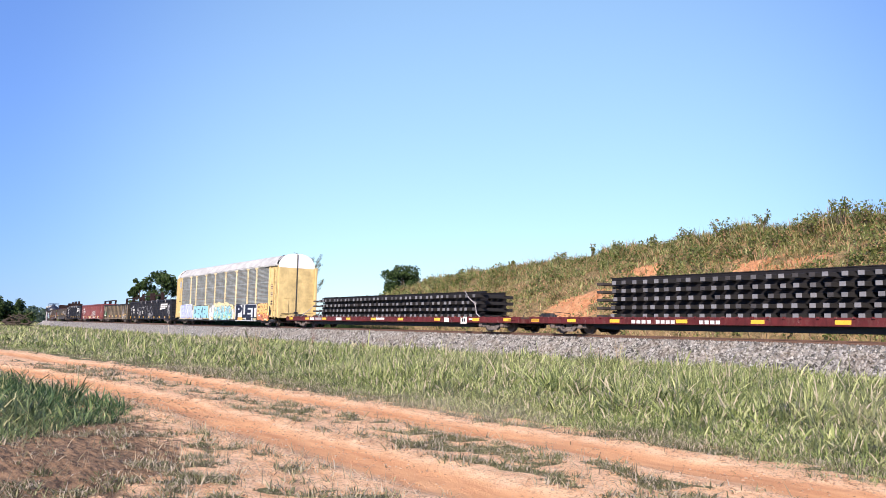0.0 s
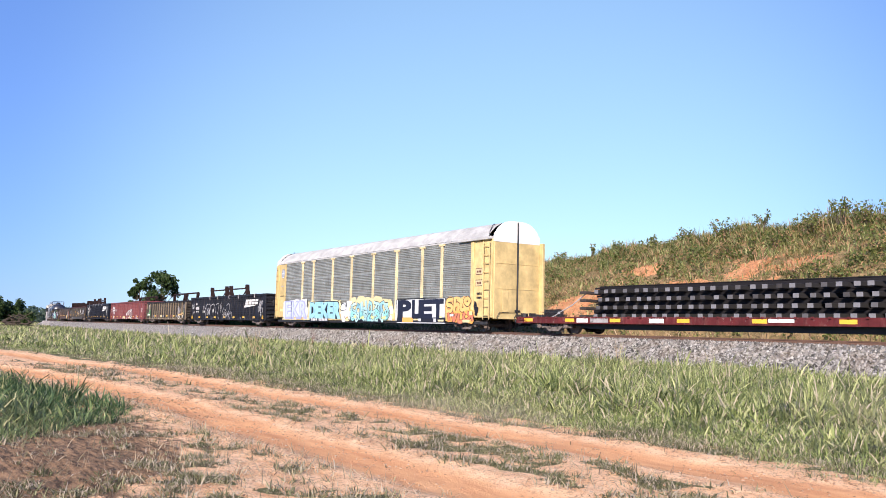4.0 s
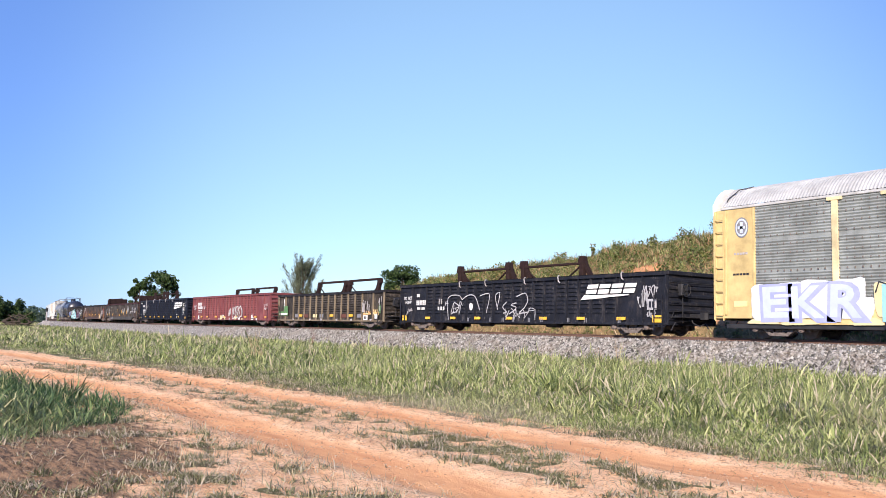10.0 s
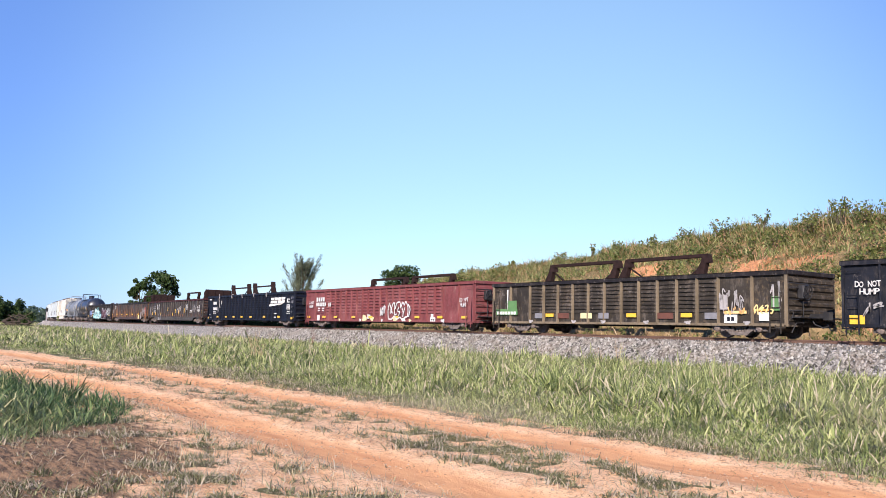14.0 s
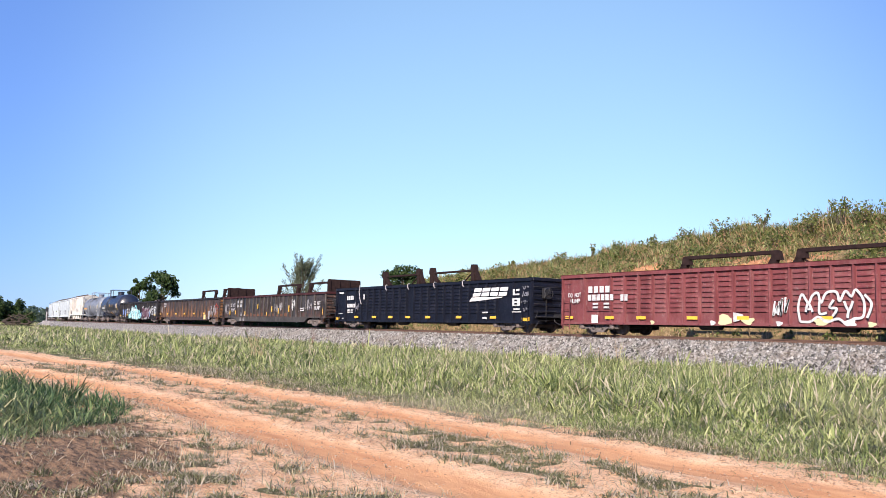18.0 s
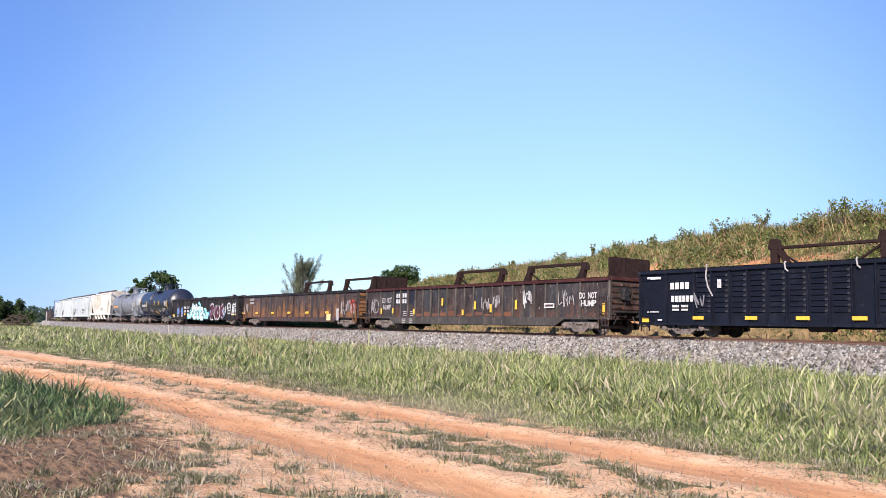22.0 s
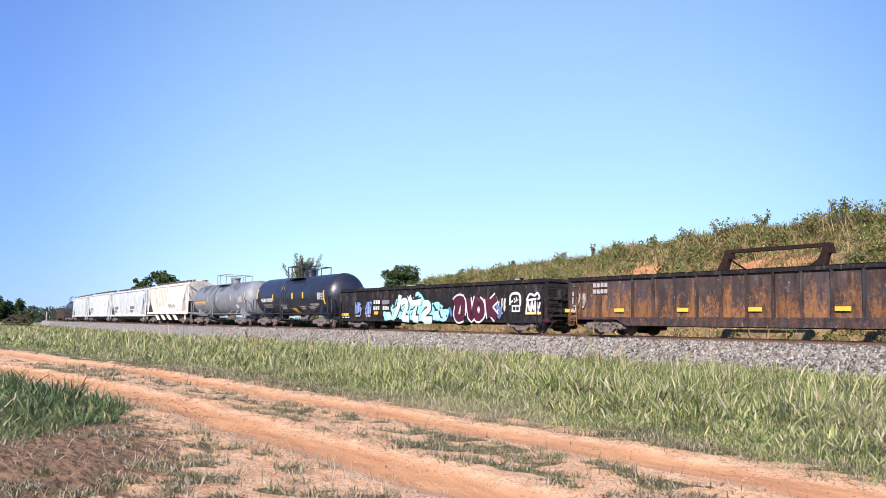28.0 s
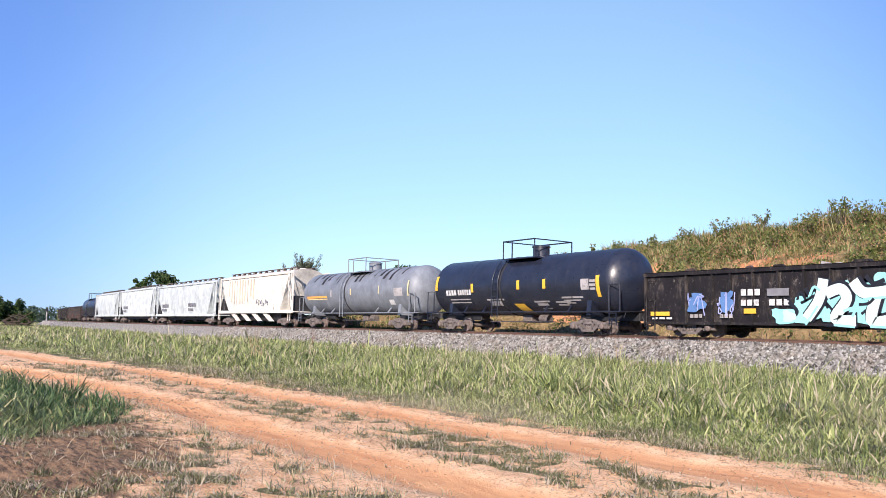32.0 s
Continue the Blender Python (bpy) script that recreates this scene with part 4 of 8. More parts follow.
# ---------------- flat cars with track panels ----------------
def flat_car(label, s0, s1):
    L, h = s1 - s0, (s1 - s0) / 2
    car = empty("flat_car", label, "railway car", "cars of the train")
    TRAIN.append((car, (s0 + s1) / 2, 0.0, 0.0))
    s = Shape()
    s.box(-h, h, -1.44, 1.44, 0.66, 0.735)
    part("deck", s, TIE, car)
    for side in (-1, 1):
        y0, y1 = sorted((side * 1.42, side * 1.55))
        s = Shape()
        s.box(-h, h, y0, y1, 0.46, 0.76, 0.015)
        part("side_sill", s, MAROON, car)
        s = Shape()
        y0, y1 = sorted((side * 1.10, side * 1.16))
        s.prism([(-h + 3.2, 0.46), (-h + 4.6, 0.24), (h - 4.6, 0.24), (h - 3.2, 0.46), (h - 3.2, 0.6), (-h + 3.2, 0.6)], y0, y1)
        part("lower_web", s, STEEL_DARK, car)
    s = Shape()
    s.box(-h + 0.4, h - 0.4, -0.35, 0.35, 0.36, 0.65)
    part("centre_sill", s, STEEL_DARK, car)
    for k in (-1, 1):
        s = Shape()
        a, b = sorted((k * (h - 0.1), k * h))
        s.box(a, b, -1.44, 1.44, 0.45, 0.75, 0.01)
        part("end_sill", s, MAROON, car)
        part("grab_iron", grab_iron(k * (h - 0.5), 0.62, 0.5, -1.62), MAROON, car)
        part("brake_housing", Shape().box(k * (h - 0.5) - 0.2, k * (h - 0.5) + 0.2, -1.3, -0.9, 0.44, 0.66, 0.03), STEEL_DARK, car)
    n = int(L / 0.62)
    pocket = Shape().box(-0.05, 0.05, -0.07, 0, -0.04, 0.04, 0.01).mesh("stake_pocket", MAROON)
    for i in range(n):                  # stake pockets along the sill's upper edge
        p = part("stake_pocket", pocket, None, car)
        p.location = (-h + (i + 0.5) * L / n, -1.53, 0.745)
    running_gear(car, L, 2.4)
    return car


def panel_stack(s0, s1, layers):
    """Stacked track panels: two rails spiked to wooden ties, layer on layer."""
    L, h = s1 - s0, (s1 - s0) / 2
    tie = Shape().box(-0.115, 0.115, -1.30, 1.30, 0, 0.165, 0.012).mesh("tie", TIE_END)
    prof = [(-0.07, 0), (0.07, 0), (0.07, 0.015), (0.015, 0.04), (0.015, 0.13), (0.036, 0.145), (0.036, 0.18), (-0.036, 0.18), (-0.036, 0.145), (-0.015, 0.13), (-0.015, 0.04), (-0.07, 0.015)]
    rng = random.Random(int(s0))
    for j in range(layers):
        z = 0.74 + j * 0.352
        ob = empty("track_panel", "track panel of dark rails on wooden ties stacked on flat car", "track panel", "track panels on the flat cars")
        shift = rng.uniform(-0.12, 0.12)
        TRAIN.append((ob, (s0 + s1) / 2 + shift, rng.uniform(-0.03, 0.03), z))
        n = int(L / 0.56)
        for i in range(n):
            t = part("tie", tie, None, ob)
            t.location = (-h + 0.4 + i * (L - 0.8) / (n - 1) + rng.uniform(-0.05, 0.05), rng.uniform(-0.06, 0.06), 0)
            t.rotation_euler.z = rng.uniform(-0.03, 0.03)
        for y in (-0.75, 0.75):
            e = rng.uniform(-0.25, 0.25)
            s = Shape().prism([(y + a, 0.168 + b) for a, b in prof], -h + e, h + e, "x")
            part("rail", s, DARK_RAIL, ob)
        for x in (-h + 0.15, h - 0.15):   # loose joint bars and plates at the ends
            s = Shape().box(x - 0.3, x + 0.3, -0.82, -0.78, 0.21, 0.30, 0.01)
            part("joint_bar", s, DARK_RAIL, ob)


# ---------------- the covered car rack ----------------
def autorack(s0, s1):
    L, h = s1 - s0, (s1 - s0) / 2
    c0 = (s0 + s1) / 2
    car = empty("autorack_car", "yellow covered car carrier with grey louvred panels, white roof, graffiti", "railway car", "cars of the train")
    TRAIN.append((car, c0, 0.0, 0.0))
    zs, zt = 1.20, 4.76                  # the side panels' foot and head
    s = Shape()
    s.box(-h + 0.1, h - 0.1, -1.40, 1.40, 0.78, 0.92)
    part("deck", s, STEEL_DARK, car)
    for side in (-1, 1):
        s = Shape()
        y0, y1 = sorted((side * 1.38, side * 1.52))
        s.box(-h + 0.6, h - 0.6, y0, y1, 0.36, 0.52, 0.015)
        part("side_sill", s, STEEL_DARK, car)
        s = Shape()
        y0, y1 = sorted((side * 1.40, side * 1.57))
        s.box(-12.04, 11.87, y0, y1, 0.52, zs, 0.01)
        part("lower_panel", s, YELLOW_OLD, car)
        s = Shape()
        y0, y1 = sorted((side * 1.36, side * 1.57))
        s.box(-h + 0.4, h - 0.4, y0, y1, zt, zt + 0.10, 0.02)
        part("top_rail", s, ROOF, car)
    posts = AR_POSTS
    edges = [-12.04] + list(posts) + [11.87]
    for side in (-1, 1):
        for a, b in zip(edges[:-1], edges[1:]):
            n = 34
            d = (zt - zs) / n
            rows, deep = [], []
            for i in range(n):          # louvres pressed into the sheet, with two plain bands
                rows += [zs + i * d, zs + i * d + d * 0.5, zs + i * d + d * 0.9]
                deep += [0.0, 0.0 if i in (11, 22) else -0.034, 0.0]
            rows.append(zt)
            deep.append(0.0)
            s = sheet([a, b], rows, lambda i, k: deep[k], 0.03)
            s.v = [(x, -1.51 + y if side < 0 else 1.51 - y, z) for x, y, z in s.v]
            p = part("louvred_panel", s, LOUVRE, car)
            # rows of bolt heads on the two plain bands
            if side < 0:
                q = Shape()
                m = max(3, int((b - a) / 0.25))
                for zb in [zs + (j + 0.5) * d for j in (2, 5, 8, 11, 14, 17, 20, 23, 26, 29, 32)]:
                    for i in range(m):
                        x = a + (i + 0.5) * (b - a) / m
                        q.box(x - 0.014, x + 0.014, -1.552, -1.51, zb - 0.03, zb + 0.03)
                tagged(part("bolt_strip", q, WHEEL, p), kind="stuff")
        for x in posts:
            s = Shape()
            y0, y1 = sorted((side * 1.42, side * 1.58))
            s.box(x - 0.115, x + 0.115, y0, y1, 1.0, zt, 0.015)
            y0, y1 = sorted((side * 1.42, side * 1.60))
            s.box(x - 0.27, x + 0.27, y0, y1, zt - 0.10, zt + 0.02, 0.01)
            part("side_post", s, YELLOW_PALE, car)
    for k in (-1, 1):
        # the closed yellow end bay, its door post and rungs
        x0, x1 = (11.87, h - 0.12) if k > 0 else (-h + 0.12, -12.04)
        for side in (-1, 1):
            s = Shape()
            y0, y1 = sorted((side * 1.42, side * 1.53))
            s.box(x0, x1, y0, y1, 0.72, zt, 0.015)
            part("end_bay", s, YELLOW_OLD, car)
        for a, w in (((12.08, 0.24), (13.0, 0.05), (h - 0.15, 0.08)) if k > 0 else ((-h + 0.17, 0.1), (-h + 0.62, 0.1), (-12.1, 0.1))):
            s = Shape().box(a - w / 2, a + w / 2, -1.585, -1.53, 0.85, zt - 0.02, 0.015)
            part("corner_post", s, YELLOW_OLD, car)
        part("ladder", ladder_shape(13.38 if k > 0 else -h + 0.38, 0.62, 4.6, 0.5 if k > 0 else 0.36, -1.64, 9, 0.02), YELLOW_OLD, car)
        # the two-leaf end door with the white head
        a, b = sorted((k * (h - 0.12), k * (h - 0.02)))
        for y0, y1 in ((-1.50, -0.015), (0.015, 1.50)):
            s = Shape().box(a, b, y0, y1, 0.66, 4.62, 0.02)
            for z in (2.2, 3.5):
                s.box(min(k * h - 0.02 * k, k * h), max(k * h - 0.02 * k, k * h), y0 + 0.1, y1 - 0.1, z, z + 0.05)
            d = part("end_door", s, YELLOW_OLD, car)
            ys = [y0 + (y1 - y0) * i / 6 for i in range(7)]
            arch = [(y, zt + 0.13 + 0.86 * (1 - abs(y / 1.56) ** 3.4)) for y in ys]
            s = Shape().prism([(y0, 4.62)] + arch + [(y1, 4.62)], a, b, "x")
            part("door_head", s, WHITE, d, "white door head")
        s = Shape().tube([(k * (h + 0.01), 0.0, 0.9), (k * (h + 0.01), 0.0, 5.7)], 0.035, 8)
        part("lock_bar", s, STEEL_DARK, car)
        s = Shape()
        for z in (1.05,):
            s.box(min(k * h, k * (h + 0.06)), max(k * h, k * (h + 0.06)), -0.16, 0.16, z, z + 0.09)
        part("lock_keeper", s, STEEL_DARK, car)
        s = Shape().tube([(k * (h - 0.55), -1.5, zt + 0.05), (k * (h - 0.62), -1.35, zt + 0.45), (k * (h - 0.85), -1.0, zt + 0.80), (k * (h - 1.2), -0.6, zt + 0.93)], 0.02, 6)
        part("roof_hoop", s, STEEL_DARK, car)
    part("header", Shape().box(10.9, h - 0.16, -1.70, -1.40, zt - 0.03, zt + 0.13, 0.02), ROOF, car, "pale ledge over the end bay")
    part("far_end_post", Shape().box(h - 0.1, h + 0.24, 1.50, 1.66, 0.7, 4.70, 0.02), YELLOW_OLD, car)
    # the corrugated roof
    s = Shape()
    n, m = 440, 12
    for i in range(n + 1):
        x = -h + 0.45 + (L - 0.97) * i / n
        e = 0.0 if i % 2 else 0.028
        for j in range(m + 1):
            y = -1.56 + 3.12 * j / m
            s.v.append((x, y, zt + 0.10 + 0.86 * (1 - abs(y / 1.56) ** 2.6) + e))
    for i in range(n):
        for j in range(m):
            q = i * (m + 1) + j
            s.f.append((q, q + m + 1, q + m + 2, q + 1))
    part("roof", s, ROOF, car)
    running_gear(car, L, 2.6)
    return car


# ---------------- tank cars ----------------
def tank_car(label, s0, s1, material, R=1.5, zc=2.37, frame=None, p0=-1.5, p1=1.5):
    L, h = s1 - s0, (s1 - s0) / 2
    car = empty("tank_car", label, "railway car", "cars of the train")
    TRAIN.append((car, (s0 + s1) / 2, 0.0, 0.0))
    b = h - 0.75
    prof = [(-b - 0.62, 0.02), (-b - 0.60, 0.35), (-b - 0.5, 0.75), (-b - 0.33, 1.1), (-b - 0.12, 1.36), (-b + 0.1, R - 0.02), (-b + 0.2, R), (0, R), (b - 0.2, R), (b - 0.1, R - 0.02), (b + 0.12, 1.36), (b + 0.33, 1.1), (b + 0.5, 0.75), (b + 0.60, 0.35), (b + 0.62, 0.02)]
    part("tank", Shape().lathe(prof, 48, "x", (0, 0, zc)), material, car, "", True)
    for x in (-b + 0.25, -b / 2, -0.2, b / 2, b - 0.25):
        part("weld_band", Shape().lathe([(x - 0.04, R - 0.01), (x - 0.03, R + 0.008), (x + 0.03, R + 0.008), (x + 0.04, R - 0.01)], 48, "x", (0, 0, zc)), material, car, "", True)
    part("strap_band", Shape().lathe([(p0 + 0.0, R - 0.01), (p0 + 0.02, R + 0.02), (p0 + 0.14, R + 0.02), (p0 + 0.16, R - 0.01)], 48, "x", (0, 0, zc)), STEEL_DARK, car, "dark band round the tank", True)
    # manway, valve cover, platform and rails on top
    top = zc + R
    part("manway", Shape().lathe([(top - 0.15, 0.42), (top + 0.38, 0.42), (top + 0.40, 0.46), (top + 0.46, 0.46), (top + 0.50, 0.38), (top + 0.53, 0.1)], 24, "z", ((p0 + p1) / 2 + 0.3, 0, 0)), material, car, "", True)
    for y in (-0.95, 0.95):
        s = Shape().box(p0, p1, y - 0.3, y + 0.3, top - 0.22, top - 0.18)
        part("platform", s, frame or material, car)
        s = Shape()
        y1 = y + (-0.28 if y < 0 else 0.28)
        for x in (p0 + 0.05, p0 + 0.75, p1 - 0.05):
            s.tube([(x, y1, top - 0.2), (x, y1, top + 0.72)], 0.034, 6)
        s.tube([(p0 + 0.05, y1, top + 0.70), (p1 - 0.05, y1, top + 0.70)], 0.034, 6)
        part("handrail", s, frame or material, car)
    for x in (p0 + 0.05, p1 - 0.05):
        s = Shape().tube([(x, -1.2, top + 0.7), (x, 1.2, top + 0.7)], 0.03, 6)
        part("handrail", s, frame or material, car)
    # the ladder that runs up the flank
    s = Shape()
    for e in (-0.22, 0.22):
        path = [(-1.05 + e, -1.58, 0.75), (-1.05 + e, -1.60, 2.2)] + [(-1.05 + e, -1.60 * math.cos(radians(a)), zc + 1.60 * math.sin(radians(a))) for a in (10, 25, 40, 52)]
        s.tube(path, 0.028, 6)
    for i in range(8):
        z = 0.8 + 0.33 * i
        y = -1.6 if z < zc else -math.sqrt(max(0.2, 1.6 ** 2 - (z - zc) ** 2))
        s.tube([(-1.27, y, z), (-0.83, y, z)], 0.016, 6)
    part("ladder", s, frame or material, car)
    # underframe: stubs, saddles, running boards and end rails
    for k in (-1, 1):
        s = Shape()
        a, e = sorted((k * (h - 3.6), k * h))
        s.box(a, e, -0.3, 0.3, 0.62, 1.0, 0.02)
        part("stub_sill", s, STEEL_DARK, car)
        x = k * (h - 2.1)
        s = Shape().prism([(-1.30, 0.86), (1.30, 0.86), (1.22, 1.55), (0.7, 1.05), (-0.7, 1.05), (-1.22, 1.55)], x - 0.14, x + 0.14, "x")
        part("saddle", s, material, car)
        s = Shape()
        s.box(min(k * (h - 0.75), k * h), max(k * (h - 0.75), k * h), -1.5, 1.5, 0.98, 1.03)
        part("end_platform", s, frame or material, car)
        s = Shape()
        for y in (-1.45, 1.45):
            s.tube([(k * (h - 0.7), y, 1.0), (k * (h - 0.7), y, 2.15), (k * (h - 0.08), y, 2.15), (k * (h - 0.08), y, 1.0)], 0.036, 6)
        s.tube([(k * (h - 0.7), -1.45, 2.15), (k * (h - 0.7), 1.45, 2.15)], 0.02, 6)
        part("end_rail", s, frame or material, car)
        part("ladder", ladder_shape(k * (h - 0.4), 0.4, 1.0, 0.4, -1.56, 3), frame or material, car)
        for x in (k * (h - 3.4), k * (h - 5.0)):
            s = Shape().prism([(-1.35, 1.0), (-1.28, 1.0), (-0.98, 1.35), (-1.05, 1.38)], x - 0.04, x + 0.04, "x")
            part("bracket", s, frame or material, car)
    s = Shape()
    for y in (-1.42, 1.42):
        s.tube([(-h + 0.75, y, 1.0), (h - 0.75, y, 1.0)], 0.035, 6)
    part("side_pipe", s, frame or material, car)
    s = Shape().lathe([(-0.3, 0.2), (0.3, 0.2)], 12, "x", (1.6, -0.5, 0.7))
    s.box(-0.35, 0.35, -0.3, 0.3, 0.5, 0.9, 0.03)
    s.tube([(-2.5, -0.7, 0.55), (2.5, -0.7, 0.55)], 0.03, 6)
    part("brake_gear", s, TRUCK, car)
    running_gear(car, L, 2.1)
    return car


# ---------------- covered hoppers ----------------
def hopper_car(label, s0, s1, material, top, chutes, ribs=0, sill=1.05, under=None):
    L, h = s1 - s0, (s1 - s0) / 2
    car = empty("covered_hopper_car", label, "railway car", "cars of the train")
    TRAIN.append((car, (s0 + s1) / 2, 0.0, 0.0))
    e = 1.25                            # end bay
    ze = top - 0.35
    half = [(1.46, sill), (1.53, sill + 0.9), (1.55, sill + 1.8), (1.53, ze - 0.3), (1.44, ze), (1.0, top - 0.12), (0.45, top), (0, top + 0.02)]
    outline = half + [(-y, z) for y, z in half[-2::-1]]
    s = Shape()
    n = len(outline)
    # end sheets slope in below
    for x, k in ((-h + e, -1), (h - e, 1)):
        for y, z in outline:
            slope = max(0.0, (sill + 1.5 - z)) * 0.9
            s.v.append((x - k * slope + k * (0.35 if z > ze - 0.5 else 0.0), y, z))
    s.f += [(i, (i + 1) % n, n + (i + 1) % n, n + i) for i in range(n - 1)] + [tuple(range(n))[::-1], tuple(range(n, 2 * n))]
    s.f.append((n - 1, 0, n, 2 * n - 1))
    part("body", s, material, car, "", True)
    for side in (-1, 1):
        s = Shape()
        y0, y1 = sorted((side * 1.40, side * 1.58))
        s.box(-h + 0.1, h - 0.1, y0, y1, sill - 0.22, sill + 0.02, 0.02)
        part("side_sill", s, material, car)
        s = Shape()
        y0, y1 = sorted((side * 1.38, side * 1.57))
        s.box(-h + e - 0.3, h - e + 0.3, y0, y1, ze - 0.08, ze + 0.06, 0.02)
        part("eave_rail", s, material, car)
    rib = Shape().box(-0.04, 0.04, -0.07, 0, sill, ze - 0.05, 0.01).mesh("side_rib", material)
    for i in range(ribs):
        r = part("side_rib", rib, None, car)
        r.location = (-h + e + 0.6 + (L - 2 * e - 1.2) * i / max(1, ribs - 1), -1.53, 0)
    # roof walk and hatches
    s = Shape()
    for y in (-0.62, 0.62):
        s.box(-h + 0.8, h - 0.8, y - 0.16, y + 0.16, top + 0.12, top + 0.15)
        for i in range(12):
            x = -h + 1.2 + (L - 2.4) * i / 11
            s.box(x - 0.03, x + 0.03, y - 0.14, y + 0.14, top - 0.1, top + 0.12)
    part("roof_walk", s, TRUCK, car)
    hatch = Shape().box(-0.75, 0.75, -0.3, 0.3, 0, 0.12, 0.04).mesh("hatch", material)
    for i in range(5):
        q = part("hatch", hatch, None, car)
        q.location = (-h + 2.4 + (L - 4.8) * i / 4, 0, top)
    # discharge chutes
    span = L - 2 * 3.3
    for i in range(chutes):
        x = -span / 2 + span * (i + 0.5) / chutes
        w = span / chutes * 0.5
        s = Shape()
        z0, z1 = 0.38, sill - 0.1
        a, b = 0.28, w * 0.98
        s.add([(x - b, -1.35, z1), (x + b, -1.35, z1), (x + b, 1.35, z1), (x - b, 1.35, z1), (x - a, -0.75, z0), (x + a, -0.75, z0), (x + a, 0.75, z0), (x - a, 0.75, z0)],
              [(0, 1, 5, 4), (1, 2, 6, 5), (2, 3, 7, 6), (3, 0, 4, 7), (4, 5, 6, 7), (3, 2, 1, 0)])
        p = part("chute", s, under or material, car)
        s = Shape().box(x - 0.4, x + 0.4, -0.8, 0.8, 0.30, 0.38, 0.02)
        part("gate", s, TRUCK, p)
    # end posts, ladder and platform
    for k in (-1, 1):
        for y in (-1.45, 1.45):
            s = Shape()
            s.box(k * (h - 0.15) - 0.05, k * (h - 0.15) + 0.05, y - 0.06, y + 0.06, sill, ze + 0.1, 0.01)
            s.box(min(k * (h - 0.15), k * (h - e)), max(k * (h - 0.15), k * (h - e)), y - 0.05, y + 0.05, ze - 0.04, ze + 0.08, 0.01)
            s.prism([(k * (h - 0.15), sill + 0.1), (k * (h - 0.25), sill + 0.1), (k * (h - e - 0.1), ze - 0.2), (k * (h - e), ze - 0.2)], y - 0.03, y + 0.03)
            part("end_post", s, material, car)
        s = Shape().box(min(k * (h - e - 1.2), k * h), max(k * (h - e - 1.2), k * h), -1.4, 1.4, sill - 0.14, sill - 0.08)
        part("end_platform", s, material, car)
        part("ladder", ladder_shape(k * (h - 0.4), 0.45, ze, 0.4, -1.60, 9), material, car)
        s = Shape().box(min(k * (h - 0.9), k * (h - 0.5)), max(k * (h - 0.9), k * (h - 0.5)), -0.7, -0.2, sill, sill + 0.7, 0.03)
        part("brake_gear", s, STEEL_DARK, car)
        # added dark box that stands for the shade between the cars
        part("end_shade_box", Shape().box(min(k * (h - 0.95), k * (h - 0.3)), max(k * (h - 0.95), k * (h - 0.3)), -1.3, 1.3, sill - 0.05, sill + 1.1, 0.03), STEEL_DARK, car)
    s = Shape().box(-h + 0.5, h - 0.5, -0.3, 0.3, 0.62, 0.92)
    # added dark box behind the chutes, in place of the shade under the car
    s.box(-h + 3.3, h - 3.3, -1.0, 1.0, 0.45, sill - 0.05, 0.03)
    part("centre_sill", s, STEEL_DARK, car)
    if not chutes:                      # slanting outlet sheets; the dark shade box shows between them
        for i in range(4):
            x = -4.3 + 2.5 * i
            for y0 in (-1.42, 1.30):
                part("outlet_sheet", Shape().prism([(x - 1.15, sill - 0.2), (x - 0.15, sill - 0.2), (x + 1.25, 0.40), (x + 0.45, 0.40)], y0, y0 + 0.12), material, car)
    running_gear(car, L, 2.0)
    return car


# ---------------- the train ----------------
TAN_RUST = paint("rusty_tan_paint", (0.20, 0.16, 0.11), 0.35, (0.12, 0.08, 0.05), 0.3)
MAROON = paint("maroon_paint", (0.115, 0.020, 0.022), 0.25, (0.06, 0.03, 0.022), 0.2, drip=0.3)
MAROON_DARK = paint("dark_maroon_paint", (0.060, 0.018, 0.018), 0.25, (0.05, 0.03, 0.022), 0.2, drip=0.3)
DARK_RAIL = plain("dark_rail", (0.014, 0.013, 0.015), 0.7, 0.0, 0.4, 8, spec=0.2)
YELLOW_OLD = paint("old_yellow_paint", (0.63, 0.485, 0.225), 0.05, (0.36, 0.20, 0.08), 0.06, 0.5, drip=0.06)
YELLOW_PALE = paint("pale_yellow_paint", (0.68, 0.57, 0.34), 0.03, (0.36, 0.20, 0.08), 0.06, 0.5, drip=0.06)
LOUVRE = paint("grey_galvanized", (0.245, 0.268, 0.262), 0.10, (0.19, 0.13, 0.10), 0.15, 0.5, drip=0.12)
ROOF = paint("white_roof", (0.46, 0.465, 0.455), 0.08, (0.36, 0.29, 0.23), 0.15, 0.5, drip=0.08)
BLACK_OLD = paint("faded_black_paint", (0.014, 0.016, 0.024), 0.05, (0.08, 0.06, 0.05), 0.16, 0.55, drip=0.2, gloss=0.22)
BLACK_NEW = paint("black_paint", (0.007, 0.009, 0.018), 0.0, (0.08, 0.06, 0.05), 0.04, 0.45, drip=0.05, gloss=0.25)
GREY_RUST = paint("rusty_grey_paint", (0.040, 0.034, 0.028), 0.35, (0.14, 0.10, 0.06), 0.5)
RED_CAR = paint("red_oxide_paint", (0.195, 0.056, 0.060), 0.20, (0.10, 0.038, 0.03), 0.28, drip=0.22, other=(0.215, 0.075, 0.078))
BROWN_CAR = paint("brown_grey_paint", (0.044, 0.036, 0.036), 0.30, (0.125, 0.055, 0.032), 0.26, low=0.10, drip=0.5, other=(0.036, 0.040, 0.047))
# dustier brown, also lightened to carry the highlight on the post edges
DUSTY_LIT_BROWN = paint("dusty_lit_brown_paint", (0.066, 0.060, 0.056), 0.16, (0.11, 0.055, 0.036), 0.40, drip=0.25)
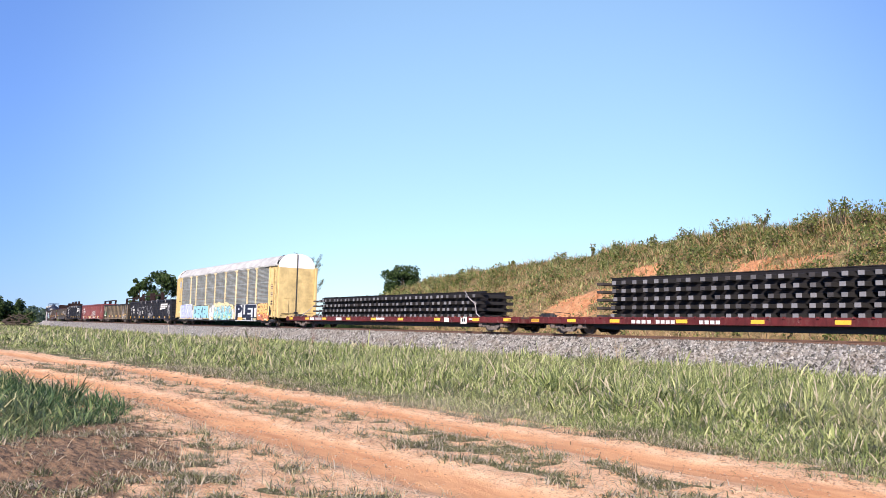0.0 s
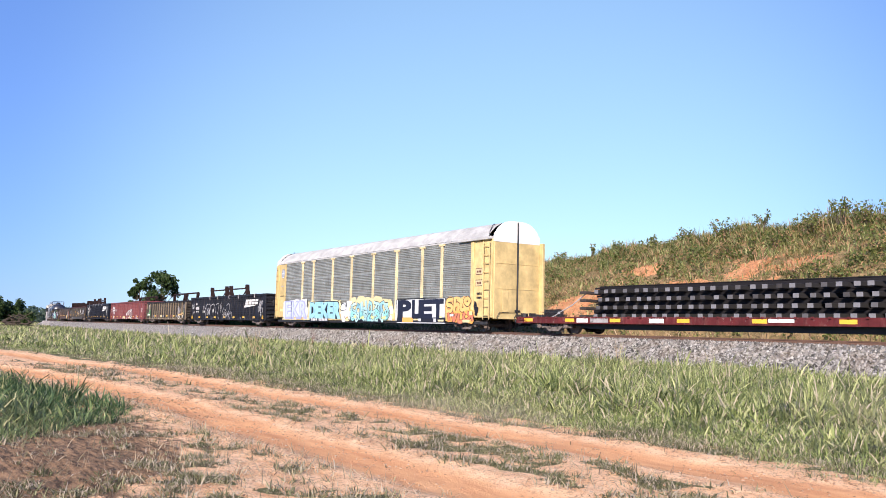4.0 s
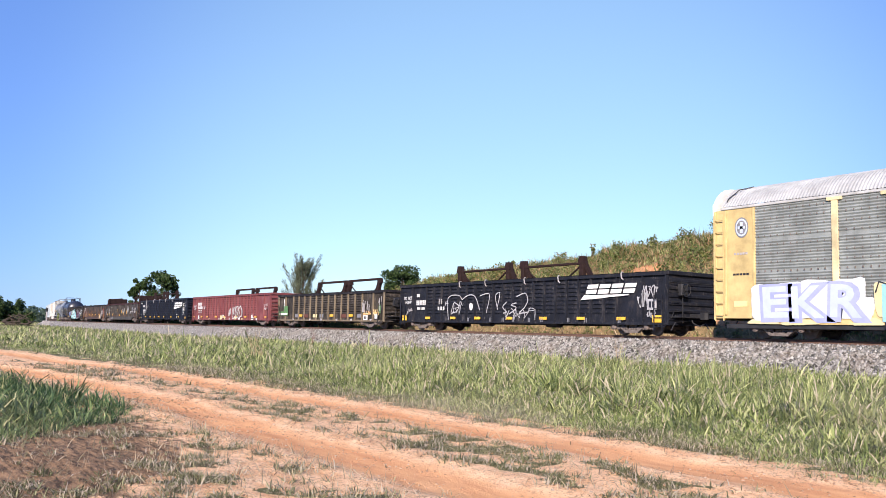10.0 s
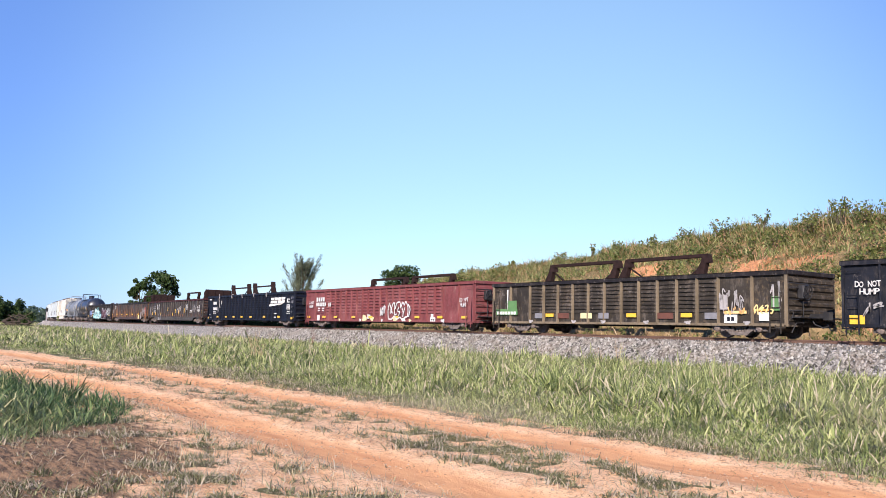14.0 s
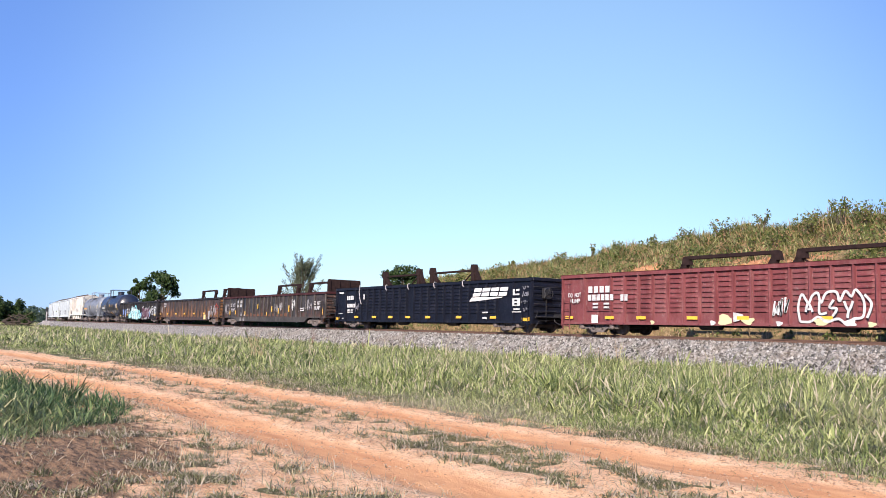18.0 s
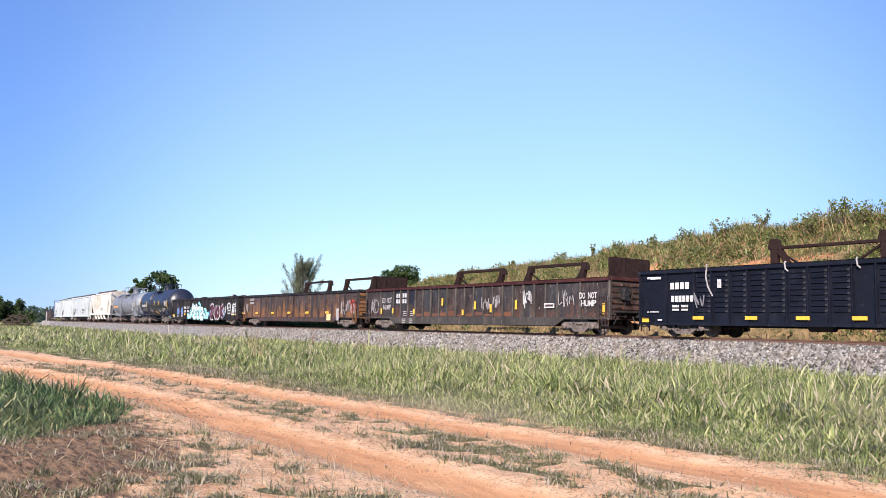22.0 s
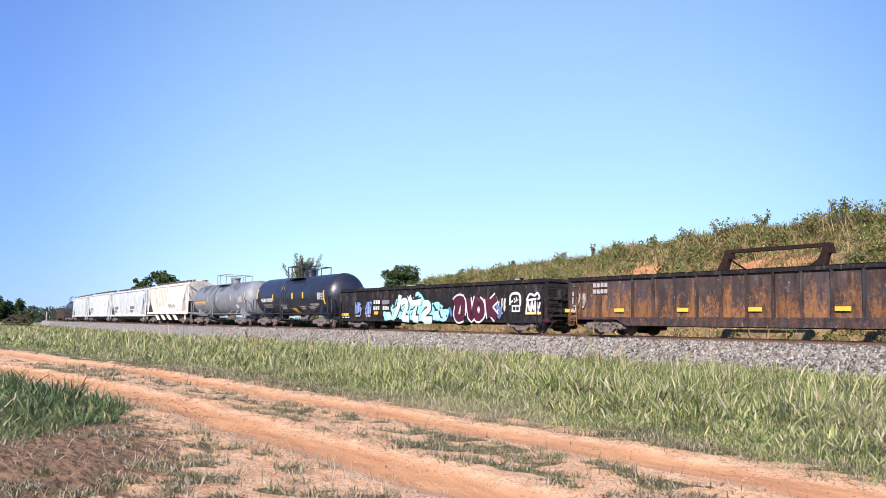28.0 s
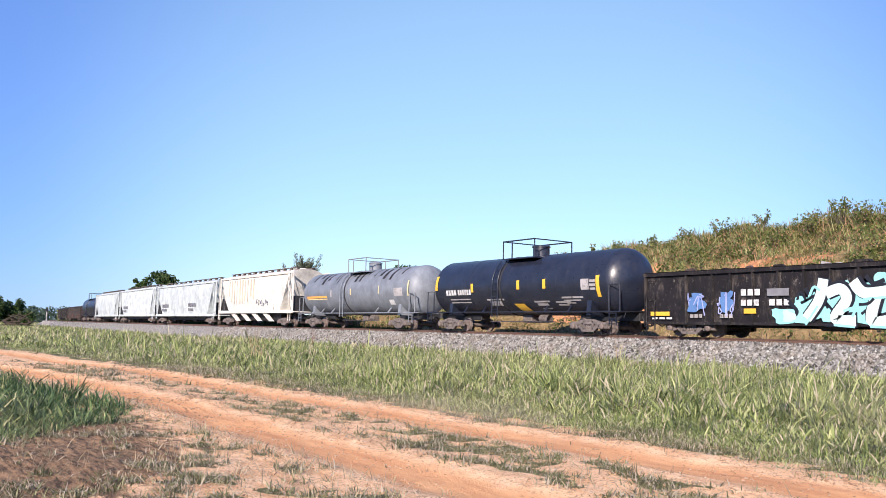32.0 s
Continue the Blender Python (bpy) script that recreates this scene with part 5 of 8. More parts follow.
RUST_CAR = paint("rusted_brown_paint", (0.062, 0.045, 0.044), 0.34, (0.27, 0.125, 0.045), 0.22, streak=0.7, low=0.17, drip=0.4, other=(0.072, 0.055, 0.062))
BLACK_RUST = paint("black_rust_paint", (0.017, 0.015, 0.017), 0.16, (0.09, 0.05, 0.038), 0.30, drip=0.3)
BLACK_DULL = paint("dull_black_paint", (0.020, 0.018, 0.019), 0.12, (0.07, 0.045, 0.035), 0.25, drip=0.2)
TANK_BLACK = paint("tank_black_paint", (0.017, 0.021, 0.036), 0.0, (0.08, 0.06, 0.05), 0.05, 0.30, drip=0.05, gloss=0.6)
TANK_GREY = paint("tank_grey_paint", (0.215, 0.238, 0.272), 0.05, (0.14, 0.09, 0.06), 0.10, 0.45, drip=0.12, gloss=0.45)
CREAM = paint("cream_paint", (0.76, 0.73, 0.66), 0.10, (0.50, 0.38, 0.22), 0.05, drip=0.05)
WHITE_CAR = paint("grey_white_paint", (0.57, 0.625, 0.63), 0.05, (0.36, 0.33, 0.28), 0.10, drip=0.16)
FRAME = plain("brown_black_steel", (0.026, 0.015, 0.014), 0.85, 0, 0.5, 5, spec=0.15)


def tie_end_material():
    """Creosoted wood with paler, weathered end grain."""
    t = NT("tie_with_pale_ends")
    sep = t.n.new("ShaderNodeSeparateXYZ")
    t.l.new(t.co, sep.inputs[0])
    end = t.ramp(t.math("ABSOLUTE", sep.outputs[1], 0.0), 1.285, 1.295)
    w = t.ramp(t.random(), 0.05, 0.6)
    pale = t.mix(w, (0.022, 0.022, 0.026), (0.19, 0.195, 0.215))
    n = t.noise(7.0, 4)
    col = t.mix(end, t.mix(n, (0.008, 0.008, 0.009), (0.020, 0.018, 0.018)), t.mix(t.ramp(n, 0.4, 0.7, 0, 0.4), pale, (0.10, 0.08, 0.07)))
    return t.done(col, 0.85, 0, n, 0.2, 0.01)


TIE_END = tie_end_material()
AR_POSTS = [-9.04, -7.22, -4.17, -1.43, 1.49, 4.34, 7.18, 9.18]

flat_a = flat_car("maroon flat railway car loaded with stacked track panels", 78.9, 106.3)
flat_b = flat_car("maroon flat railway car with yellow reflectors, loaded with track panels", 50.6, 78.2)
panel_stack(83.7, 101.5, 5)
panel_stack(55.3, 74.4, 4)
rack = autorack(21.0, 48.8)
g1 = gondola("faded black gondola railway car with white scrawls and rust", -1.2, 18.9, 2.62, 0.45, BLACK_OLD, 0, "corr", post_w=0.05, edges=bay_edges(20.1, 7.3, 20, 8.75))
g2 = gondola("rusty grey gondola railway car with worn yellow plates", -19.5, -3.1, 2.42, 0.45, GREY_RUST, 15, "louver", BLACK_RUST, posts=TAN_RUST, post_w=0.05, edges=bay_edges(16.4, 5.35, 12, 6.79))
g3 = gondola("red oxide gondola railway car with white markings", -41.5, -21.0, 2.66, 0.45, RED_CAR, 0, "corr", post_w=0.05, edges=bay_edges(20.5, 7.2, 20, 8.8))
g4 = gondola("clean black gondola railway car with white lettering blocks", -63.85, -43.5, 2.66, 0.45, BLACK_NEW, 0, "corr", post_w=0.05, edges=bay_edges(20.35, 7.4, 20, 8.75), smooth=(10,))
b1 = gondola("weathered brown gondola railway car with deep side sill", -86.6, -65.4, 2.50, 0.66, BROWN_CAR, 0, "smooth", MAROON_DARK, 0.30, posts=DUSTY_LIT_BROWN, edges=bay_edges(21.2, 7.25, 19, 8.75))
b2 = gondola("rust-streaked brown gondola railway car with yellow reflectors", -108.2, -87.6, 2.52, 0.66, RUST_CAR, 0, "plain", BLACK_RUST, 0.25, 0.08, BROWN_CAR, edges=bay_edges(20.6, 6.5, 13, 8.35))
g7 = gondola("black gondola railway car with turquoise and maroon graffiti", -130.4, -109.6, 2.56, 0.48, BLACK_RUST, 0, "plain", BLACK_RUST, 0.0, 0.06, BLACK_DULL, edges=[-10.4, -8.3, -7.1, -6.3, -5.36, -4.35, -3.37, -2.42, -1.45, -0.48, 0.71, 1.73, 2.7, 3.66, 4.67, 5.66, 6.66, 7.36, 8.57, 10.4])
tk1 = tank_car("glossy black tank railway car with white stencils and yellow marks", -146.5, -131.7, TANK_BLACK, p0=-0.9, p1=1.6)
tk2 = tank_car("grey tank railway car with dark drips down its side", -163.8, -147.7, TANK_GREY, 1.5, 2.40, p0=-0.9, p1=1.6)
h1 = hopper_car("cream covered hopper railway car with rust streaks", -181.6, -164.9, CREAM, 4.45, 0, 0, 1.25)
h2 = hopper_car("grey-white covered hopper railway car", -203.9, -182.6, WHITE_CAR, 4.35, 4, 0, 1.0, STEEL_DARK)
h3 = hopper_car("white covered hopper railway car with small dark markings", -224.6, -205.0, WHITE_CAR, 4.4, 4, 0, 1.0, STEEL_DARK)
h4 = hopper_car("white covered hopper railway car", -243.9, -226.0, WHITE_CAR, 4.35, 4, 0, 1.0, STEEL_DARK)
tk3 = tank_car("black tank railway car far down the train", -259.5, -245.0, TANK_BLACK)
g8 = gondola("brown gondola railway car far down the train", -279.0, -261.0, 2.6, 0.48, BROWN_CAR, 14, "plain")
g9 = gondola("dark gondola railway car far down the train", -300.0, -280.5, 2.5, 0.48, BLACK_RUST, 15, "plain")


# ---------------- load frames, markings and graffiti ----------------
for place, top, lean, y, spans in ((8.85, 3.46, 0.6, -1.28, ((-4.32, -0.2), (0.95, 5.02))), (-11.3, 3.44, -0.6, 1.28, ((-6.75, -2.3), (-1.6, 2.73))),
                                   (-31.25, 3.38, -0.6, 1.28, ((-5.41, -1.12), (-0.06, 4.23))), (-53.68, 3.50, 0.6, -1.28, ((-4.07, -0.17), (1.21, 5.15))),
                                   (-76.0, 3.46, -0.6, 1.24, ((-4.24, -0.17), (2.18, 6.24))), (-97.9, 3.53, -0.6, 1.28, ((-3.8, 0.48), (3.21, 7.21)))):
    for x0, x1 in spans:
        load_frame(place, x0, x1, top, lean, y)
bulkhead(-76.0 + 10.25, 3.40, "dark rusty steel bulkhead plate standing in a gondola")
bulkhead(-76.0 - 10.3, 3.36, "dark rusty steel bulkhead plate with a pale lower edge")

def worn(name, color, wear=0.5):
    """Sprayed or stencilled paint, scuffed through to dull grey in places."""
    t = NT(name)
    n, m = t.noise(5.0, 6, 0.75), t.noise(1.1, 3)
    col = t.mix(t.ramp(m, 0.35, 0.7), color, tint(color, 0.72))
    col = t.mix(t.ramp(n, 0.52, 0.66, 0.0, wear), col, (0.06, 0.055, 0.055))
    return t.done(col, 0.65, 0, n, 0.1, 0.01, spec=0.3)


STENCIL = worn("stencil_white", (0.66, 0.66, 0.65), 0.55)
RUST_STAIN = worn("rust_stain", (0.17, 0.075, 0.042), 0.8)
FADED = worn("faded_white", (0.42, 0.40, 0.40), 0.75)
TAG = worn("tag_white", (0.50, 0.50, 0.52), 0.5)
INK = plain("graffiti_black", (0.012, 0.013, 0.02), 0.5, 0, 0.2, 5)
SPRAY = {
    "amber": plain("spray_amber", (0.80, 0.47, 0.17), 0.5, 0, 0.12, 3), "rose": plain("spray_rose_red", (0.62, 0.20, 0.11), 0.5, 0, 0.12, 3), "mint": plain("spray_mint", (0.60, 0.76, 0.74), 0.5, 0, 0.08, 3), "frost": plain("spray_frost", (0.50, 0.57, 0.68), 0.5, 0, 0.08, 4), "white": plain("spray_white", (0.60, 0.63, 0.64), 0.5, 0, 0.06, 4), "lavender": plain("spray_lavender", (0.36, 0.39, 0.68), 0.5, 0, 0.12, 3),
    "sky": plain("spray_light_blue", (0.30, 0.58, 0.70), 0.5, 0, 0.12, 3), "cream": plain("spray_cream", (0.64, 0.57, 0.33), 0.5, 0, 0.08, 3),
    "turq": plain("spray_turquoise", (0.30, 0.70, 0.72), 0.5, 0, 0.15, 2), "pale": plain("spray_pale_turquoise", (0.46, 0.72, 0.74), 0.5, 0, 0.10, 2),
    "maroon": plain("spray_maroon", (0.075, 0.010, 0.022), 0.5, 0, 0.15, 3), "orange": plain("spray_orange", (0.88, 0.40, 0.10), 0.5, 0, 0.15, 3),
    "peach": plain("spray_peach", (0.90, 0.66, 0.30), 0.5, 0, 0.12, 3), "red": plain("spray_red", (0.55, 0.06, 0.04), 0.5, 0, 0.12, 3),
    "navy": plain("spray_navy", (0.012, 0.015, 0.034), 0.5, 0, 0.2, 3), "blue": plain("spray_blue", (0.10, 0.20, 0.42), 0.5, 0, 0.2, 3),
    "green": plain("spray_green", (0.10, 0.22, 0.08), 0.6, 0, 0.2, 3), "lime": plain("spray_lime", (0.62, 0.68, 0.28), 0.5, 0, 0.15, 3), "brown": plain("rust_plate", (0.13, 0.05, 0.035), 0.7, 0, 0.25, 4),
    "grey": plain("grey_plate", (0.20, 0.20, 0.22), 0.7, 0, 0.2, 4)}


def flat_poly(s, pts, y, thick=0.004):
    """A painted patch with an outline of (x, z)."""
    s.prism(pts, y, y - thick)


def blob(cx, cz, rx, rz, rng, n=18, rough=0.16, power=2.6):
    a0 = rng.uniform(0, 6.28)
    out = []
    for i in range(n):
        a = 2 * math.pi * i / n
        c, q = math.cos(a), math.sin(a)
        k = 1 + rough * math.sin(3 * a + a0) + rough * 0.6 * rng.uniform(-1, 1)
        out.append((cx + rx * k * math.copysign(abs(c) ** (2 / power), c), cz + rz * k * math.copysign(abs(q) ** (2 / power), q)))
    return out


def ribbon(s, pts, w, y, thick=0.004):
    """A brushed line of even width through points of (x, z)."""
    left, right = [], []
    for i, p in enumerate(pts):
        a, b = pts[max(0, i - 1)], pts[min(len(pts) - 1, i + 1)]
        d = Vector((b[0] - a[0], b[1] - a[1])).normalized()
        left.append((p[0] - d.y * w / 2, p[1] + d.x * w / 2))
        right.append((p[0] + d.y * w / 2, p[1] - d.x * w / 2))
    n = len(pts)
    ring = [(q[0], yy, q[1]) for a, b in zip(left, right) for q, yy in ((a, y), (b, y), (b, y - thick), (a, y - thick))]
    faces = [(3, 2, 1, 0), (4 * n - 4, 4 * n - 3, 4 * n - 2, 4 * n - 1)]
    faces += [(4 * i + k, 4 * i + (k + 1) % 4, 4 * i + 4 + (k + 1) % 4, 4 * i + 4 + k) for i in range(n - 1) for k in range(4)]
    s.add(ring, faces)


def curve_pts(pts, n=6):
    """Points on a smooth curve through pts."""
    out = []
    for i in range(len(pts) - 1):
        p0, p1, p2, p3 = (Vector(pts[max(0, i - 1)]), Vector(pts[i]), Vector(pts[i + 1]), Vector(pts[min(len(pts) - 1, i + 2)]))
        for k in range(n):
            t = k / n
            out.append(tuple(0.5 * ((2 * p1) + (p2 - p0) * t + (2 * p0 - 5 * p1 + 4 * p2 - p3) * t * t + (3 * p1 - p0 - 3 * p2 + p3) * t ** 3)))
    return out + [tuple(pts[-1])]


def letters(text, offset=0.0):
    """The built-in font's letters as a flat mesh, height about 0.7."""
    cu = bpy.data.curves.new("letters", "FONT")
    cu.body, cu.offset, cu.resolution_u = text, offset, 3
    cu.fill_mode = "FRONT"
    tmp = bpy.data.objects.new("letters", cu)
    me = bpy.data.meshes.new_from_object(tmp)
    vs = [v.co.copy() for v in me.vertices]
    fs = [tuple(p.vertices) for p in me.polygons]
    bpy.data.objects.remove(tmp)
    bpy.data.meshes.remove(me)
    bpy.data.curves.remove(cu)
    return vs, fs


def lettering(name, car, text, x0, x1, z0, z1, material, y, offset=0.0, shear=0.0, warp=0.0, label="", seed=0, grow_by=0.0):
    """A word fitted into a box on the near side, letter by letter."""
    rng = random.Random(seed)
    n = len(text)
    cell = (x1 - x0) / n
    s = Shape()
    for i, ch in enumerate(text):
        if ch == " ":
            continue
        vs, fs = letters(ch, offset)
        v0, _ = letters(ch, 0.0)
        ax, bx = min(v.x for v in v0), max(v.x for v in v0)
        az, bz = min(v.y for v in v0), max(v.y for v in v0)
        cw = cell * (0.92 + warp * rng.uniform(-0.1, 0.35))
        cx, cz = x0 + (i + 0.5) * cell, (z0 + z1) / 2 + warp * rng.uniform(-0.12, 0.12)
        hh = (z1 - z0) * (1 + warp * rng.uniform(-0.1, 0.15))
        tilt = warp * rng.uniform(-0.3, 0.3)
        out = []
        for v in vs:
            u, w = (v.x - (ax + bx) / 2) / max(0.05, bx - ax), (v.y - (az + bz) / 2) / (bz - az)
            px, pz = u * cw * (1 + grow_by), w * hh * (1 + grow_by * 0.6)
            out.append((cx + px + shear * pz - tilt * pz, y, cz + pz + tilt * px * 0.5))
        s.add(out, fs)
    return part(name, s, material, car, label)


def stencil(car, x0, x1, z0, z1, n, material=None, y=-1.562, gap=0.25, name="stencil_bar"):
    """A row of n short bars, one for each unreadable or private sign."""
    w = (x1 - x0) / n
    for i in range(n):
        decal(name, car, x0 + i * w + w * gap / 2, x0 + (i + 1) * w - w * gap / 2, z0, z1, material or STENCIL, y)


def reflectors(car, xs, z, w=0.5, hgt=0.13, y=-1.562, material=None):
    for x in xs:
        decal("reflector", car, x - w / 2, x + w / 2, z - hgt / 2, z + hgt / 2, material or REFLECT, y)


def logo(car, x0, x1, z0, z1, y=-1.562):
    """A slanted emblem: four notched blocks over a tapering bar."""
    w = (x1 - x0) / 4.3
    zl = z0 + (z1 - z0) * 0.38
    h = z1 - zl
    for i in range(4):
        a = x0 + 0.30 + i * w
        s = Shape()
        for u, v in ((0.0, 0.44), (0.58, 1.0)):
            s.prism([(a + 0.4 * h * u, zl + h * u), (a + w * 0.86 + 0.4 * h * u, zl + h * u), (a + w * 0.86 + 0.4 * h * v, zl + h * v), (a + 0.4 * h * v, zl + h * v)], y, y + 0.006)
        part("logo_block", s, WHITE, car, "white slanted emblem block")
    s = Shape()
    s.prism([(x0, z0), (x0 + (x1 - x0) * 0.2, z0 + 0.02), (x1 - 0.35, z0 + (z1 - z0) * 0.24), (x1 - 0.3, z0 + (z1 - z0) * 0.30), (x0 + 0.2, z0 + (z1 - z0) * 0.31)], y, y + 0.006)
    part("logo_bar", s, WHITE, car, "white tapering emblem bar")


def scrawl(car, x0, x1, z0, z1, n, material, seed, w=0.05, y=-1.563, name="graffiti_line"):
    """Thin sprayed lines that wander through the box."""
    rng = random.Random(seed)
    for i in range(n):
        cx = x0 + (x1 - x0) * (i + 0.5) / n
        cw = (x1 - x0) / n
        pts = [(cx + cw * rng.uniform(-0.5, 0.5), rng.uniform(z0, z1)) for _ in range(rng.randint(4, 6))]
        s = Shape()
        ribbon(s, curve_pts(pts), w, y)
        part(name, s, material, car)


def wildstyle(car, x0, x1, z0, z1, count, fill, second, line, seed, y=-1.58, halo=None, order=(0, 5, 1, 4, 2, 3)):
    """Unreadable graffiti letters: fat overlapping shapes with dark edges and inner strokes."""
    rng = random.Random(seed)
    if halo:
        for i in range(count + 2):
            cx = x0 + (x1 - x0) * i / (count + 1)
            s = Shape()
            flat_poly(s, blob(cx, (z0 + z1) / 2 + rng.uniform(-0.05, 0.05), (x1 - x0) / count * 0.8, (z1 - z0) * 0.56, rng, 20, 0.12), y + 0.010 + 0.0006 * i, 0.001)
            part("graffiti_halo", s, halo, car)
    for i in range(count):
        w = (x1 - x0) / count
        cx, cz = x0 + (i + 0.5) * w, (z0 + z1) / 2 + rng.uniform(-0.06, 0.06)
        hh = (z1 - z0) / 2
        lean = rng.uniform(-0.25, 0.25)
        L, Rr, T, B, M = cx - w * 0.32, cx + w * 0.34, cz + hh * 0.82, cz - hh * 0.85, cz
        forms = ([[(Rr, T), (L, T - hh * 0.3), (Rr, M - hh * 0.2), (L, B)]],
                 [[(L, T), (L + 0.05, M), (L, B)], [(Rr, T + hh * 0.1), (Rr - 0.05, M), (Rr + 0.08, B)], [(L, M), (Rr, M + hh * 0.1)]],
                 [[(L, T), (Rr, T + hh * 0.05)], [(Rr, T), (L, B + hh * 0.1)], [(L, B), (Rr + 0.1, B)]],
                 [[(cx, T), (cx - 0.05, B)], [(L - 0.1, T - 0.05), (Rr + 0.1, T + hh * 0.12)]],
                 [[(L, T), (L, B)], [(L, T), (Rr, T - hh * 0.2), (Rr, M), (L, M - 0.05)], [(cx, M), (Rr + 0.08, B)]],
                 [[(cx, T), (L, M + hh * 0.2), (L, M - hh * 0.4), (cx, B), (Rr, M - hh * 0.3), (Rr, M + hh * 0.3), (cx, T)]])
        strokes = [[(px + lean * (pz - cz) + rng.uniform(-0.16, 0.16) * w, pz + rng.uniform(-0.14, 0.14) * hh) for px, pz in st] for st in forms[order[i % len(order)]]]
        strokes.append([(cx + rng.uniform(-0.6, 0.6) * w, cz + rng.uniform(-0.9, 0.9) * hh) for _ in range(4)])
        for k, (m, wd) in enumerate(((line, 0.36), (fill if i % 2 == 0 else second, 0.25))):
            s = Shape()
            for st in strokes:
                ribbon(s, curve_pts(st, 5), wd * min(1.0, w), y - 0.004 * k - 0.001 * i, 0.002)
            part("graffiti_edge" if k == 0 else "graffiti_letter", s, m, car)


def strokes(car, lines, w, material, y, name="graffiti_line", n=6):
    for i, pts in enumerate(lines):
        s = Shape()
        ribbon(s, curve_pts(pts, n), w, y - 0.0006 * i, 0.002)
        part(name, s, material, car)


# the covered rack car
R = SPRAY
rr = random.Random(3)


def backing(car, spots, material, y, label, rough=0.12, power=3.2):
    """Overlapping sprayed patches behind a word, from (x, half width, z, half height)."""
    for i, (cx, rx, cz, rz) in enumerate(spots):
        s = Shape()
        flat_poly(s, blob(cx, cz, rx, rz, rr, 22, rough, power), y - 0.0007 * i, 0.001)
        part("graffiti_halo", s, material, car, label)


def fat_word(car, glyphs, z0, z1, coats, seed, warp=0.25):
    """Letters at their own widths, (letter, x0, x1), in coats of (material, depth, fatness, shift, growth), back to front."""
    for ch, x0, x1 in glyphs:
        for j, (m, y, fat, dx, dz, more) in enumerate(coats):
            lettering("graffiti_edge" if j + 1 < len(coats) else "graffiti_letter", car, ch, x0 + dx, x1 + dx, z0 + dz, z1 + dz, m, y, fat, 0, warp, "", seed + ord(ch), more)


def rim(car, pts, w, material, y):
    strokes(car, (pts,), w, material, y, "graffiti_line", 1)


# white and lavender letters
backing(rack, ((-11.6, 0.62, 1.30, 0.62), (-10.7, 0.75, 1.32, 0.60), (-9.7, 0.75, 1.36, 0.62), (-8.7, 0.72, 1.38, 0.66), (-8.2, 0.42, 1.05, 0.40)), R["white"], -1.600, "white graffiti background", 0.08, 4.0)
backing(rack, ((-11.7, 0.6, 0.62, 0.10), (-10.4, 0.7, 0.60, 0.10), (-8.0, 0.5, 0.62, 0.12)), R["cream"], -1.598, "cream graffiti background")
fat_word(rack, (("E", -11.75, -10.75), ("K", -10.65, -9.45), ("R", -9.25, -8.15)), 0.74, 1.84, ((R["lavender"], -1.606, 0.07, 0.06, -0.03, 0.04), (R["frost"], -1.610, 0.02, 0.0, 0.0, -0.08)), 2, 0.15)
# light blue letters with black gaps and a cream rim
backing(rack, ((-7.45, 0.32, 1.35, 0.55), (-6.6, 0.6, 1.22, 0.66), (-5.6, 0.6, 1.22, 0.64), (-4.6, 0.6, 1.22, 0.64), (-3.6, 0.6, 1.22, 0.66), (-2.9, 0.28, 1.45, 0.42)), R["cream"], -1.600, "cream graffiti background", 0.07, 4.5)
backing(rack, ((-6.6, 0.72, 1.20, 0.54), (-5.5, 0.7, 1.20, 0.54), (-4.4, 0.7, 1.18, 0.54), (-3.5, 0.6, 1.18, 0.56)), INK, -1.605, "black graffiti shadow", 0.05, 5.0)
fat_word(rack, (("D", -7.45, -6.62), ("E", -6.52, -5.68), ("K", -5.58, -4.66), ("E", -4.55, -3.82), ("R", -3.75, -2.85)), 0.74, 1.70, ((R["sky"], -1.611, 0.075, 0.0, 0.0, 0.02),), 5, 0.12)
rim(rack, ((-7.72, 1.55), (-7.6, 1.9), (-7.3, 1.78), (-6.0, 1.82), (-4.4, 1.80), (-3.1, 1.78), (-2.7, 1.98), (-2.75, 1.70)), 0.05, INK, -1.613)
# a white figure-like patch and its pale ground
backing(rack, ((-2.35, 0.46, 1.25, 0.40), (-2.2, 0.40, 0.72, 0.28), (-1.6, 0.40, 0.95, 0.45), (-1.5, 0.34, 1.55, 0.28)), R["white"], -1.601, "white graffiti patch", 0.14)
backing(rack, ((-1.75, 0.22, 0.62, 0.14), (-1.3, 0.2, 1.25, 0.2)), R["peach"], -1.605, "peach graffiti patch", 0.2)
rim(rack, ((-2.85, 1.28), (-2.5, 1.64), (-2.05, 1.58), (-1.9, 1.22), (-2.5, 1.15), (-2.85, 1.28)), 0.035, INK, -1.612)
rim(rack, ((-2.2, 0.85), (-1.95, 0.62), (-1.7, 0.75), (-1.5, 0.55)), 0.04, SPRAY["brown"], -1.612)
# the pale turquoise tangle
backing(rack, ((-0.9, 0.55, 1.25, 0.70), (0.1, 0.8, 1.35, 0.68), (1.2, 0.8, 1.35, 0.66), (2.3, 0.8, 1.35, 0.64), (3.3, 0.6, 1.25, 0.62)), R["cream"], -1.598, "cream graffiti background", 0.10)
backing(rack, ((-0.4, 0.8, 0.62, 0.16), (0.9, 0.8, 0.58, 0.16), (2.2, 0.9, 0.60, 0.17)), INK, -1.602, "black graffiti shadow", 0.2)
wildstyle(rack, -1.25, 3.75, 0.55, 1.72, 7, R["pale"], R["sky"], INK, 8, -1.606)
wildstyle(rack, -1.1, 3.6, 0.50, 1.15, 9, R["turq"], R["pale"], INK, 28, -1.612)
